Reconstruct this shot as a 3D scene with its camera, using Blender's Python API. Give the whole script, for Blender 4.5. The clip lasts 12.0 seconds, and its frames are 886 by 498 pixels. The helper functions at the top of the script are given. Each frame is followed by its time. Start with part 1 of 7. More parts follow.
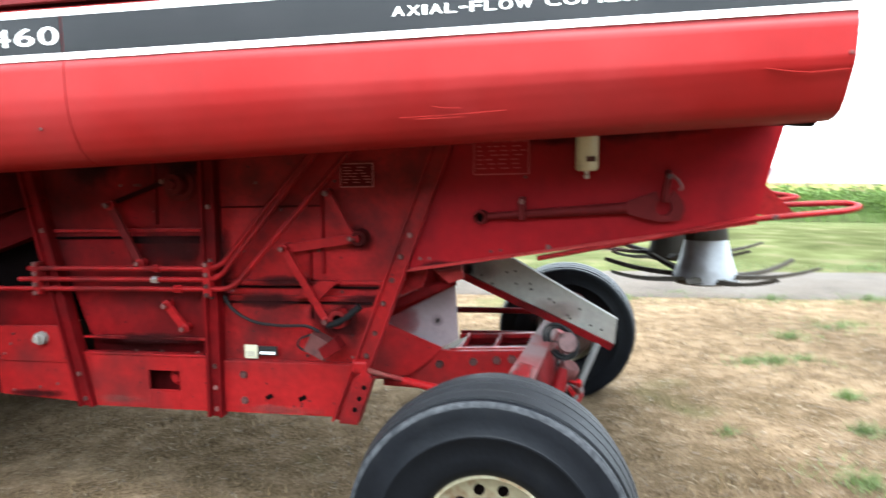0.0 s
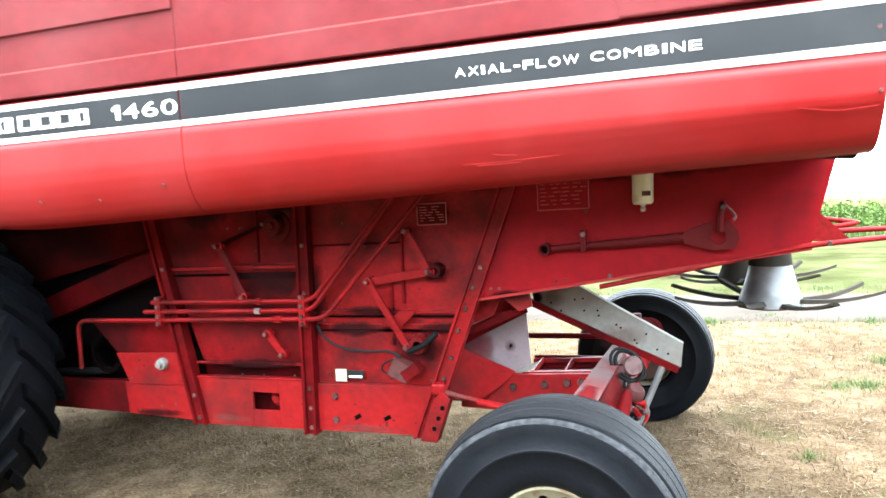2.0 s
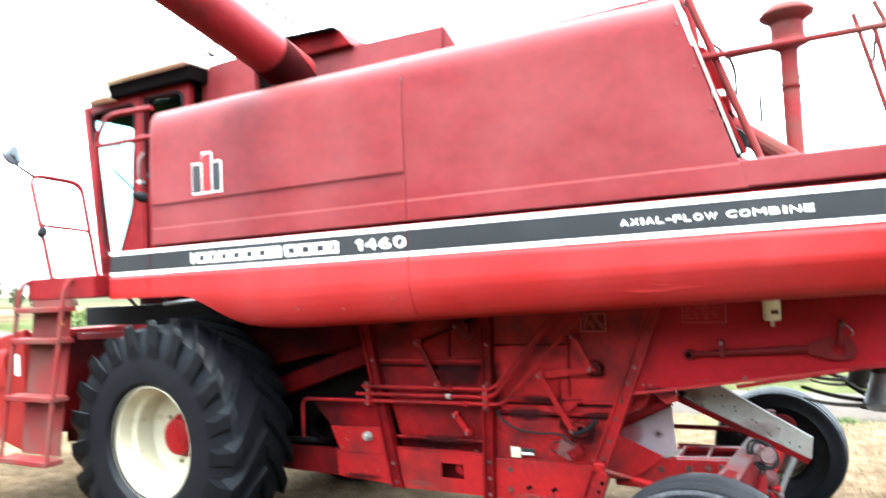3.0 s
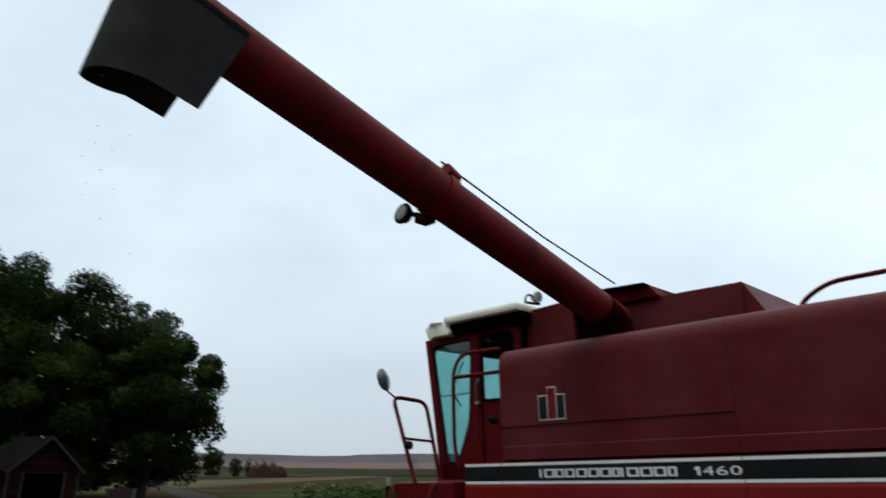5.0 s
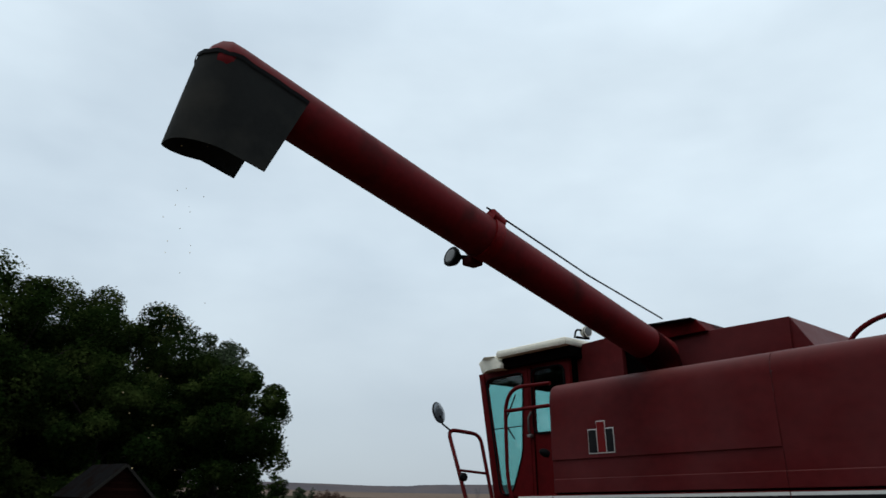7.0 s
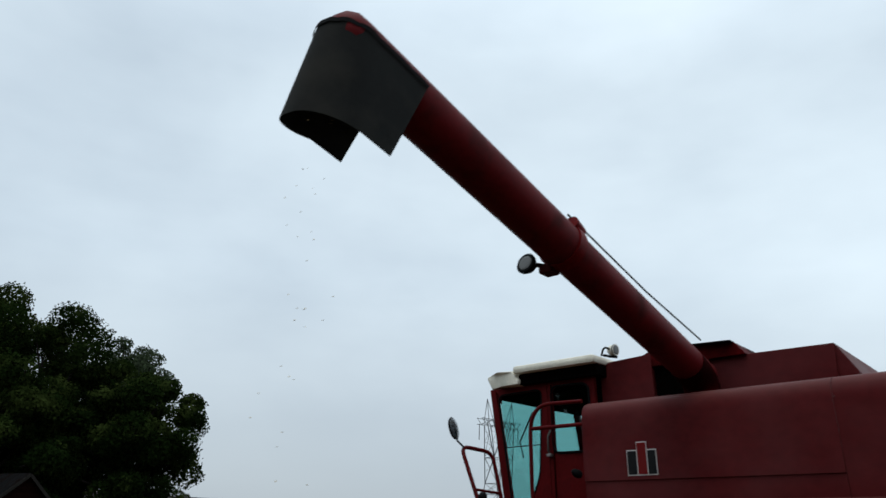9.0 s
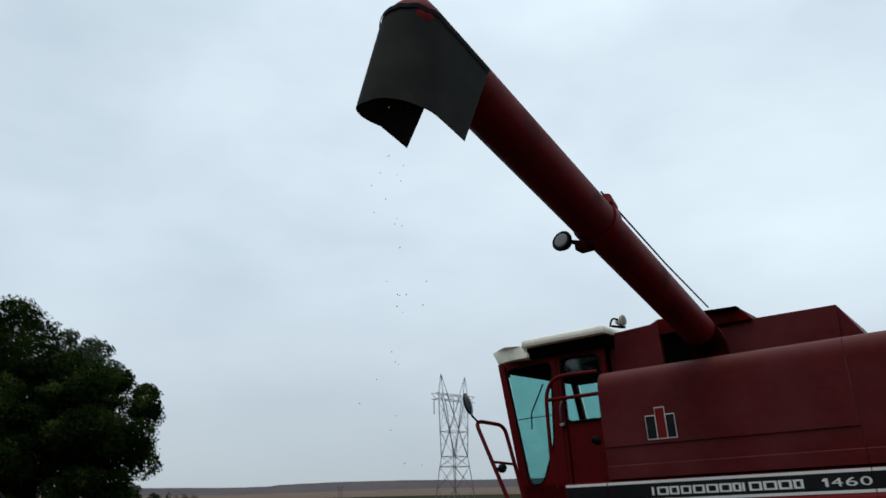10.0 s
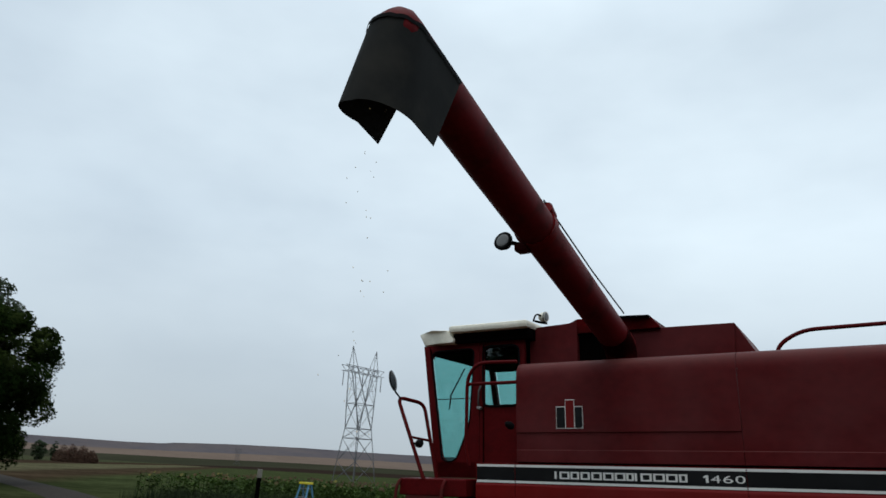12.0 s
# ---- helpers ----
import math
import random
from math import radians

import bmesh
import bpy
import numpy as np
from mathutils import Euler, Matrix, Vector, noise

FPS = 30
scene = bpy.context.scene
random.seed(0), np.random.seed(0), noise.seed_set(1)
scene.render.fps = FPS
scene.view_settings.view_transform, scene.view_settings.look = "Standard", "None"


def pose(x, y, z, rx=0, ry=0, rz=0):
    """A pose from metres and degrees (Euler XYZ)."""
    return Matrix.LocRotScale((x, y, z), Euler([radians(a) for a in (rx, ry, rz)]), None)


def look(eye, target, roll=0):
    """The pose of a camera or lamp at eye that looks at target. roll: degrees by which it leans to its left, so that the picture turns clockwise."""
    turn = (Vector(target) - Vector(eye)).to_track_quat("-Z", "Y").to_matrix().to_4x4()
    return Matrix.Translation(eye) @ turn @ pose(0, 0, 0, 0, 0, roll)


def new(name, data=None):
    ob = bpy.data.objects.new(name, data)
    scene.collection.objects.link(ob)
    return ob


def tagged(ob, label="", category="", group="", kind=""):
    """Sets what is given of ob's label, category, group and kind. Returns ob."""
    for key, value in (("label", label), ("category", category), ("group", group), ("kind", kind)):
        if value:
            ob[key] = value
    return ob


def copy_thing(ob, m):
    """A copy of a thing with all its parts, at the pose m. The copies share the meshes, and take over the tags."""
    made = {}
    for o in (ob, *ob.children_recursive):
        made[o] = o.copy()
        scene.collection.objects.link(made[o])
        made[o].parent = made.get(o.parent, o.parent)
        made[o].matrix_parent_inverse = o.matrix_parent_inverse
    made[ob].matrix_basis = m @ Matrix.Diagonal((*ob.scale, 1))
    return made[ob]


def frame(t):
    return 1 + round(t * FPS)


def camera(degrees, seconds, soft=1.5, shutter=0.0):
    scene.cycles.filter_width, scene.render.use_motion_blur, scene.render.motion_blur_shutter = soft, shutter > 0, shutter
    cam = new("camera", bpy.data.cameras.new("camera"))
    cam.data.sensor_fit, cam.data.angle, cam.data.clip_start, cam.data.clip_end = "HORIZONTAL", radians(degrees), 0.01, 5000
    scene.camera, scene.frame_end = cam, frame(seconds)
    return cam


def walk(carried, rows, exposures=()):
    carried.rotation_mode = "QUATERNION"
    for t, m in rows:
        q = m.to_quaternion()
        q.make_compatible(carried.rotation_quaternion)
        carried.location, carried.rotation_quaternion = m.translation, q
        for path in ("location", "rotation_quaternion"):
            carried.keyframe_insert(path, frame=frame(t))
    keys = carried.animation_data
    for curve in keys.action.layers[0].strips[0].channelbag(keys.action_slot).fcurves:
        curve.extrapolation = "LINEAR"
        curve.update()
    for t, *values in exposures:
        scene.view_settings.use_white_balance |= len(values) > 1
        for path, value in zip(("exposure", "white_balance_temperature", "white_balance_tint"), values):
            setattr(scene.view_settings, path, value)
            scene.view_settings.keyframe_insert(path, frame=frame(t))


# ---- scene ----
cam = camera(63.9, 12.0, soft=1.5, shutter=0.5)
PATH = [
    (0, (3.558, -2.269, 1.643), (3.153, -0.325, 1.404), -1.3),
    (0.5, (3.638, -2.127, 1.651), (2.97, -0.252, 1.456), -0.7),
    (1, (3.693, -2.116, 1.651), (2.982, -0.255, 1.47), -3.2),
    (1.5, (3.707, -2.201, 1.669), (2.964, -0.352, 1.491), -2.8),
    (2, (3.721, -2.507, 1.694), (3.068, -0.623, 1.539), -3.3),
    (2.5, (3.742, -2.967, 1.78), (2.967, -1.124, 1.74), -3.3),
    (3, (3.805, -3.468, 1.874), (2.862, -1.707, 1.971), -2.7),
    (3.5, (3.804, -3.956, 1.933), (2.779, -2.266, 2.236), -3.0),
    (3.7, (3.812, -4.128, 1.976), (2.728, -2.492, 2.362), -2.5),
    (5.3, (3.728, -5.223, 2.208), (2.349, -3.927, 2.854), -0.9),
    (5.5, (3.97, -5.105, 2.183), (2.526, -3.895, 2.852), -0.4),
    (6, (4.125, -5.124, 2.185), (2.621, -3.969, 2.823), -0.1),
    (6.5, (4.051, -5.31, 2.16), (2.588, -4.106, 2.8), -0.2),
    (6.7, (4.05, -5.32, 2.196), (2.617, -4.085, 2.844), -1.0),
    (8.3, (3.432, -5.569, 2.206), (2.169, -4.201, 2.937), 2.9),
    (8.5, (3.323, -5.685, 2.207), (2.071, -4.312, 2.947), 0.3),
    (9, (3.024, -5.874, 2.218), (1.796, -4.463, 2.926), 0.1),
    (9.5, (2.704, -6.038, 2.204), (1.494, -4.6, 2.888), -1.5),
    (10, (2.568, -6.354, 2.239), (1.443, -4.83, 2.881), -3.5),
    (10.5, (2.577, -6.51, 2.224), (1.48, -4.949, 2.822), -0.8),
    (11, (2.642, -6.62, 2.229), (1.562, -5.049, 2.834), 1.1),
    (11.5, (2.661, -6.705, 2.231), (1.642, -5.09, 2.827), 0.5),
    (12, (2.629, -6.761, 2.221), (1.669, -5.104, 2.797), 1.0),
]
EXPOSURES = [(0.0, 4.2), (0.5, 4.45), (1.0, 4.56), (2.0, 4.74), (2.6, 4.8), (3.0, 4.58), (3.5, 3.98), (3.8, 3.5), (5.1, 0.1), (5.3, 0.0), (12.0, 0.0)]
# the machine and the ground by it lie on a slight slope; the rows are in the machine's own axes
TILT = Vector((0.0256, 0.0375, 0.999)).rotation_difference(Vector((0, 0, 1))).to_matrix().to_4x4()
walk(cam, [(t, TILT @ look(eye, target, roll)) for t, eye, target, roll in PATH], EXPOSURES)

# ---- light ----
# An overcast sky: a veil of cloud over a clear-sky model, with one weak, very wide sun.
world = bpy.data.worlds.new("overcast_sky")
scene.world = world
world.use_nodes = True
wn, wl = world.node_tree.nodes, world.node_tree.links
wn.clear()
w_out = wn.new("ShaderNodeOutputWorld")
w_bg = wn.new("ShaderNodeBackground")
w_bg.inputs["Strength"].default_value = 0.1
w_sky = wn.new("ShaderNodeTexSky")
w_sky.sky_type = "NISHITA"
w_sky.sun_disc = False
w_sky.sun_elevation = radians(70)
w_sky.sun_rotation = radians(150)
w_tc = wn.new("ShaderNodeTexCoord")
w_map = wn.new("ShaderNodeMapping")
w_map.inputs["Scale"].default_value = (1.0, 1.0, 1.7)
w_noise = wn.new("ShaderNodeTexNoise")
w_noise.inputs["Scale"].default_value = 1.5
w_noise.inputs["Detail"].default_value = 5.0
w_noise.inputs["Roughness"].default_value = 0.5
w_ramp = wn.new("ShaderNodeValToRGB")
w_ramp.color_ramp.elements[0].position, w_ramp.color_ramp.elements[0].color = 0.34, (5.6, 6.7, 7.7, 1)
w_ramp.color_ramp.elements[1].position, w_ramp.color_ramp.elements[1].color = 0.64, (8.35, 9.7, 10.6, 1)
w_sep = wn.new("ShaderNodeSeparateXYZ")
w_low = wn.new("ShaderNodeMapRange")
w_low.inputs["From Min"].default_value, w_low.inputs["From Max"].default_value = 0.0, 0.32
w_low.inputs["To Min"].default_value, w_low.inputs["To Max"].default_value = 0.92, 0.0
w_dull = wn.new("ShaderNodeMix")
w_dull.data_type = "RGBA"
w_dull.inputs["B"].default_value = (4.4, 5.05, 5.6, 1)
# as under any overcast sky, the top of the dome is the brightest
w_top = wn.new("ShaderNodeMapRange")
w_top.inputs["From Min"].default_value, w_top.inputs["From Max"].default_value = 0.55, 1.0
w_top.inputs["To Min"].default_value, w_top.inputs["To Max"].default_value = 1.0, 1.5
w_scale = wn.new("ShaderNodeVectorMath")
w_scale.operation = "SCALE"
w_mix = wn.new("ShaderNodeMix")
w_mix.data_type = "RGBA"
w_mix.inputs["Factor"].default_value = 0.94
wl.new(w_tc.outputs["Generated"], w_map.inputs["Vector"])
wl.new(w_map.outputs["Vector"], w_noise.inputs["Vector"])
w_map2 = wn.new("ShaderNodeMapping")
w_map2.inputs["Scale"].default_value = (1.0, 1.0, 3.2)
w_layers = wn.new("ShaderNodeTexNoise")
w_layers.inputs["Scale"].default_value, w_layers.inputs["Detail"].default_value = 2.1, 6.0
w_blend = wn.new("ShaderNodeMix")
w_blend.inputs["Factor"].default_value = 0.3
wl.new(w_tc.outputs["Generated"], w_map2.inputs["Vector"])
wl.new(w_map2.outputs["Vector"], w_layers.inputs["Vector"])
wl.new(w_noise.outputs["Fac"], w_blend.inputs["A"])
wl.new(w_layers.outputs["Fac"], w_blend.inputs["B"])
wl.new(w_blend.outputs["Result"], w_ramp.inputs["Fac"])
wl.new(w_tc.outputs["Generated"], w_sep.inputs["Vector"])
wl.new(w_sep.outputs["Z"], w_low.inputs["Value"])
wl.new(w_low.outputs["Result"], w_dull.inputs["Factor"])
wl.new(w_ramp.outputs["Color"], w_dull.inputs["A"])
wl.new(w_sky.outputs["Color"], w_mix.inputs["A"])
wl.new(w_sep.outputs["Z"], w_top.inputs["Value"])
wl.new(w_dull.outputs["Result"], w_scale.inputs[0])
wl.new(w_top.outputs["Result"], w_scale.inputs["Scale"])
wl.new(w_scale.outputs["Vector"], w_mix.inputs["B"])
wl.new(w_mix.outputs["Result"], w_bg.inputs["Color"])
wl.new(w_bg.outputs["Background"], w_out.inputs["Surface"])

sun = new("sun", bpy.data.lights.new("sun", "SUN"))
sun.data.energy, sun.data.angle, sun.data.color = 0.8, radians(30), (1.0, 0.96, 0.9)
sun.matrix_world = look((3, -3, 12), (1.5, 1.0, 0.0))


# ---- materials ----
def mat(name, col, rough=0.5, metal=0.0, var=0.2, scale=5.0, bump=0.0, bscale=80.0,
        dirt=None, dscale=3.0, dlo=0.55, dhi=0.75, damount=0.8, stretch=(1, 1, 1), island=0.0, piece=0.0, translucent=0.0, spec=0.3, dust=None, fleck=None):
    """A paint, metal, rubber or plant surface: two noises vary the colour, a third lays dirt or wear in patches."""
    m = bpy.data.materials.new(name)
    m.use_nodes = True
    n, l = m.node_tree.nodes, m.node_tree.links
    p = n["Principled BSDF"]
    p.inputs["Metallic"].default_value = metal
    p.inputs["Specular IOR Level"].default_value = spec
    tc = n.new("ShaderNodeTexCoord")
    mp = n.new("ShaderNodeMapping")
    mp.inputs["Scale"].default_value = stretch
    l.new(tc.outputs["Object"], mp.inputs["Vector"])

    def noise_at(s, detail=4.0):
        t = n.new("ShaderNodeTexNoise")
        t.inputs["Scale"].default_value = s
        t.inputs["Detail"].default_value = detail
        l.new(mp.outputs["Vector"], t.inputs["Vector"])
        return t.outputs["Fac"]

    big, fine = noise_at(scale), noise_at(scale * 9)
    add = n.new("ShaderNodeMath")
    add.operation = "ADD"
    l.new(big, add.inputs[0])
    l.new(fine, add.inputs[1])
    rng = n.new("ShaderNodeMapRange")
    rng.inputs["From Min"].default_value, rng.inputs["From Max"].default_value = 0.6, 1.4
    rng.inputs["To Min"].default_value, rng.inputs["To Max"].default_value = 1 - var, 1 + var
    l.new(add.outputs[0], rng.inputs["Value"])
    value = rng.outputs["Result"]
    if island or piece:
        src = n.new("ShaderNodeNewGeometry").outputs["Random Per Island"] if island else n.new("ShaderNodeObjectInfo").outputs["Random"]
        r2 = n.new("ShaderNodeMapRange")
        r2.inputs["To Min"].default_value, r2.inputs["To Max"].default_value = 1 - (island or piece), 1 + (island or piece)
        l.new(src, r2.inputs["Value"])
        mul = n.new("ShaderNodeMath")
        mul.operation = "MULTIPLY"
        l.new(value, mul.inputs[0])
        l.new(r2.outputs["Result"], mul.inputs[1])
        value = mul.outputs[0]
    tint = n.new("ShaderNodeMix")
    tint.data_type, tint.blend_type = "RGBA", "MULTIPLY"
    tint.inputs["Factor"].default_value = 1.0
    tint.inputs["A"].default_value = (*col, 1)
    l.new(value, tint.inputs["B"])
    colour = tint.outputs["Result"]
    rv = n.new("ShaderNodeMapRange")
    rv.inputs["To Min"].default_value, rv.inputs["To Max"].default_value = max(0.03, rough - 0.1), min(1.0, rough + 0.12)
    l.new(fine, rv.inputs["Value"])
    roughness = rv.outputs["Result"]
    # dust on upward faces; its paler tone also paints in their top light
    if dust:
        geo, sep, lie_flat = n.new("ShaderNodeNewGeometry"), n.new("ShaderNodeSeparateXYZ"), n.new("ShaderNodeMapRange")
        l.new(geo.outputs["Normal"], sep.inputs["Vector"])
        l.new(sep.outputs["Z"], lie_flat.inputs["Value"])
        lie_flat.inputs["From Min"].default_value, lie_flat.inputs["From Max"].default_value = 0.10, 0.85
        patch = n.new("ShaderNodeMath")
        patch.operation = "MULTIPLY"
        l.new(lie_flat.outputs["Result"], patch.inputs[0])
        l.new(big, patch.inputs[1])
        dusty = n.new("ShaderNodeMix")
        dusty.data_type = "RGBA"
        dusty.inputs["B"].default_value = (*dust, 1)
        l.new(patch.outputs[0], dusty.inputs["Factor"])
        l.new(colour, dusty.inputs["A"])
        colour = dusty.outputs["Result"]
    if dirt:
        d = noise_at(dscale, 7.0)
        dr = n.new("ShaderNodeMapRange")
        dr.inputs["From Min"].default_value, dr.inputs["From Max"].default_value = dlo, dhi
        dr.inputs["To Min"].default_value, dr.inputs["To Max"].default_value = 0.0, damount
        l.new(d, dr.inputs["Value"])
        dm = n.new("ShaderNodeMix")
        dm.data_type = "RGBA"
        dm.inputs["B"].default_value = (*dirt, 1)
        l.new(dr.outputs["Result"], dm.inputs["Factor"])
        l.new(colour, dm.inputs["A"])
        colour = dm.outputs["Result"]
        up = n.new("ShaderNodeMath")
        up.operation = "MULTIPLY_ADD"
        up.inputs[1].default_value = 0.25
        l.new(dr.outputs["Result"], up.inputs[0])
        l.new(roughness, up.inputs[2])
        roughness = up.outputs[0]
    if fleck:
        chip = n.new("ShaderNodeMapRange")
        chip.inputs["From Min"].default_value, chip.inputs["From Max"].default_value = 0.69, 0.74
        l.new(noise_at(42.0, 3.0), chip.inputs["Value"])
        chipped = n.new("ShaderNodeMix")
        chipped.data_type = "RGBA"
        chipped.inputs["B"].default_value = (*fleck, 1)
        l.new(chip.outputs["Result"], chipped.inputs["Factor"])
        l.new(colour, chipped.inputs["A"])
        colour = chipped.outputs["Result"]
    l.new(colour, p.inputs["Base Color"])
    l.new(roughness, p.inputs["Roughness"])
    if bump:
        b = n.new("ShaderNodeBump")
        b.inputs["Strength"].default_value = bump
        b.inputs["Distance"].default_value = 0.01
        l.new(noise_at(bscale), b.inputs["Height"])
        l.new(b.outputs["Normal"], p.inputs["Normal"])
    if translucent:
        t = n.new("ShaderNodeBsdfTranslucent")
        l.new(colour, t.inputs["Color"])
        mx = n.new("ShaderNodeMixShader")
        mx.inputs["Fac"].default_value = translucent
        l.new(p.outputs["BSDF"], mx.inputs[1])
        l.new(t.outputs["BSDF"], mx.inputs[2])
        l.new(mx.outputs["Shader"], n["Material Output"].inputs["Surface"])
    return m


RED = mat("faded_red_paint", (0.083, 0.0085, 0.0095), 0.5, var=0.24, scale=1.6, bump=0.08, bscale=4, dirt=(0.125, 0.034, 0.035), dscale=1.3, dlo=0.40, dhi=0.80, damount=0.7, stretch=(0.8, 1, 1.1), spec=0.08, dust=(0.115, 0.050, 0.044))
RED_SKIRT = mat("glossy_red_paint", (0.148, 0.0036, 0.0037), 0.46, var=0.14, scale=1.5, bump=0.05, bscale=5, dirt=(0.175, 0.022, 0.022), dscale=1.3, dlo=0.42, dhi=0.78, damount=0.55, spec=0.15)
# real grime, spread wider so that it also darkens the body under the overhang
RED_GRIMY = mat("grimy_red_paint", (0.080, 0.0021, 0.0028), 0.5, var=0.4, scale=2.2, bump=0.12, bscale=40, dirt=(0.0115, 0.0018, 0.0018), dscale=1.6, dlo=0.43, dhi=0.62, damount=0.9, spec=0.03, fleck=(0.010, 0.003, 0.003))
RED_PART = mat("worn_red_paint", (0.130, 0.0031, 0.0039), 0.45, var=0.36, scale=5, bump=0.1, bscale=90, dirt=(0.022, 0.0028, 0.0028), dscale=4.0, dlo=0.48, dhi=0.70, damount=0.75, spec=0.08, fleck=(0.016, 0.005, 0.005))
RED_CAB = mat("dull_maroon_cab_paint", (0.088, 0.0042, 0.0052), 0.5, var=0.25, scale=4, bump=0.06, bscale=60, dirt=(0.018, 0.003, 0.003), dscale=4, dlo=0.52, dhi=0.75, damount=0.6, spec=0.06)
RED_HEADER = mat("sun_bleached_red_paint", (0.088, 0.0042, 0.0034), 0.5, var=0.2, scale=2, dirt=(0.105, 0.013, 0.010), dscale=3, dlo=0.5, dhi=0.8, damount=0.5, spec=0.08)
RED_DUSTY = mat("dust_covered_red_paint", (0.080, 0.0085, 0.0085), 0.65, var=0.25, scale=5, dirt=(0.0587, 0.0235, 0.0187), dscale=4, dlo=0.42, dhi=0.62, damount=0.8, spec=0.05)
# for sooty parts, and for sheets whose shade is put into the colour
SOOT_SHADE = mat("soot_and_shade_dark_red_paint", (0.0310, 0.00095, 0.00125), 0.6, var=0.35, scale=3, dirt=(0.0060, 0.0011, 0.0011), dscale=2.5, dlo=0.4, dhi=0.6, spec=0.02)
# soot and the overhang's shade, both put into one darker red
RED_SOOT_SHADE = mat("sooty_shaded_red_paint", (0.082, 0.0021, 0.0028), 0.5, var=0.45, scale=2.5, bump=0.1, bscale=30, dirt=(0.0140, 0.0026, 0.0026), dscale=2.0, dlo=0.38, dhi=0.60, damount=0.85, spec=0.04, fleck=(0.009, 0.003, 0.003))
RED_PANEL = mat("chipped_red_panel_paint", (0.136, 0.0042, 0.0047), 0.45, var=0.28, scale=3, bump=0.06, bscale=30, dirt=(0.038, 0.0050, 0.0048), dscale=4, dlo=0.50, dhi=0.72, damount=0.65, spec=0.09, fleck=(0.020, 0.006, 0.006))
# the hood's red is deepened to carry the shade of the overhang
RED_HOOD = mat("hood_red_with_overhang_shade", (0.131, 0.00276, 0.0046), 0.5, var=0.22, scale=2.2, bump=0.05, bscale=12, dirt=(0.056, 0.0032, 0.0048), dscale=3, dlo=0.5, dhi=0.75, damount=0.6, spec=0.05)
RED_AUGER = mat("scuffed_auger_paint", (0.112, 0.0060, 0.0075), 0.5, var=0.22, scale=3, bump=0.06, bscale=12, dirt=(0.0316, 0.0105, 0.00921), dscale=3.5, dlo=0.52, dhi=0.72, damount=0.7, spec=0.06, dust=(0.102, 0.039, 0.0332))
WRENCH_RED = mat("dull_brick_red_paint", (0.050, 0.0038, 0.0041), 0.6, var=0.25, scale=20, bump=0.1, bscale=120, spec=0.05)
BLACK_STRIPE = mat("black_decal", (0.00278, 0.00304, 0.00392), 0.4, var=0.15, scale=3, dirt=(0.0104, 0.0109, 0.0122), dscale=4, dlo=0.5, dhi=0.85, damount=0.5)
WHITE_DECAL = mat("white_decal", (0.702, 0.702, 0.675), 0.45, var=0.07, scale=5)
BLACK = mat("black_painted_steel", (0.00478, 0.00478, 0.00522), 0.6, var=0.3, scale=8, spec=0.05)
# near-black, for black parts and for sheets that stand in for shade
DARK = mat("black_parts_and_painted_shade", (0.00125, 0.000557, 0.000557), 0.85, var=0.3, scale=4, spec=0.02)
TYRE = mat("worn_black_rubber", (0.002, 0.00241, 0.00332), 0.5, var=0.3, scale=7, bump=0.12, bscale=60, dirt=(0.00749, 0.0079, 0.00833), dscale=9, dlo=0.60, dhi=0.8, damount=0.4, spec=0.07)
TREAD = mat("dusty_tread_rubber", (0.00324, 0.00374, 0.00462), 0.6, var=0.35, scale=9, bump=0.25, bscale=90, dirt=(0.00998, 0.0106, 0.0119), dscale=110, dlo=0.52, dhi=0.70, damount=0.5, spec=0.10)
WORN_EDGE = mat("scuffed_grey_rubber", (0.0204, 0.0217, 0.0238), 0.8, var=0.5, scale=26, bump=0.3, bscale=80, dirt=(0.00637, 0.00723, 0.0085), dscale=34, dlo=0.42, dhi=0.66, damount=0.8, spec=0.04)
LUG = mat("worn_lug_rubber", (0.00127, 0.00153, 0.00208), 0.5, var=0.3, scale=9, bump=0.2, bscale=40, dirt=(0.00542, 0.00542, 0.00542), dscale=9, dlo=0.6, dhi=0.75, damount=0.5, spec=0.05)
BOOT = mat("dusty_rubber_sheet", (0.0152, 0.0158, 0.0152), 0.75, var=0.2, scale=4, bump=0.1, bscale=30, dirt=(0.0587, 0.054, 0.0446), dscale=3, dlo=0.45, dhi=0.8, damount=0.5, spec=0.06)
CREAM = mat("cream_wheel_paint", (0.276, 0.249, 0.177), 0.5, var=0.12, scale=6, dirt=(0.144, 0.0918, 0.0458), dscale=10, dlo=0.58, dhi=0.78, damount=0.7)
CREAM_RUST = mat("rusty_cream_wheel_paint", (0.203, 0.184, 0.122), 0.6, var=0.15, scale=8, dirt=(0.109, 0.0543, 0.0237), dscale=16, dlo=0.48, dhi=0.66, damount=0.85)
ROOF_WHITE = mat("off_white_cab_roof", (0.81, 0.769, 0.648), 0.55, var=0.12, scale=4, dirt=(0.405, 0.365, 0.27), dscale=3, dlo=0.5, dhi=0.8, damount=0.5)
GALV = mat("dull_galvanised_steel", (0.150, 0.139, 0.125), 0.6, metal=0.2, var=0.18, scale=5, bump=0.06, bscale=30, dirt=(0.0925, 0.0717, 0.0587), dscale=5, dlo=0.45, dhi=0.75, damount=0.6, spec=0.15)
PALE = mat("scoured_pinkish_steel", (0.170, 0.128, 0.134), 0.5, metal=0.15, var=0.15, scale=5, dirt=(0.2, 0.0639, 0.0639), dscale=4, dlo=0.52, dhi=0.75, damount=0.7)
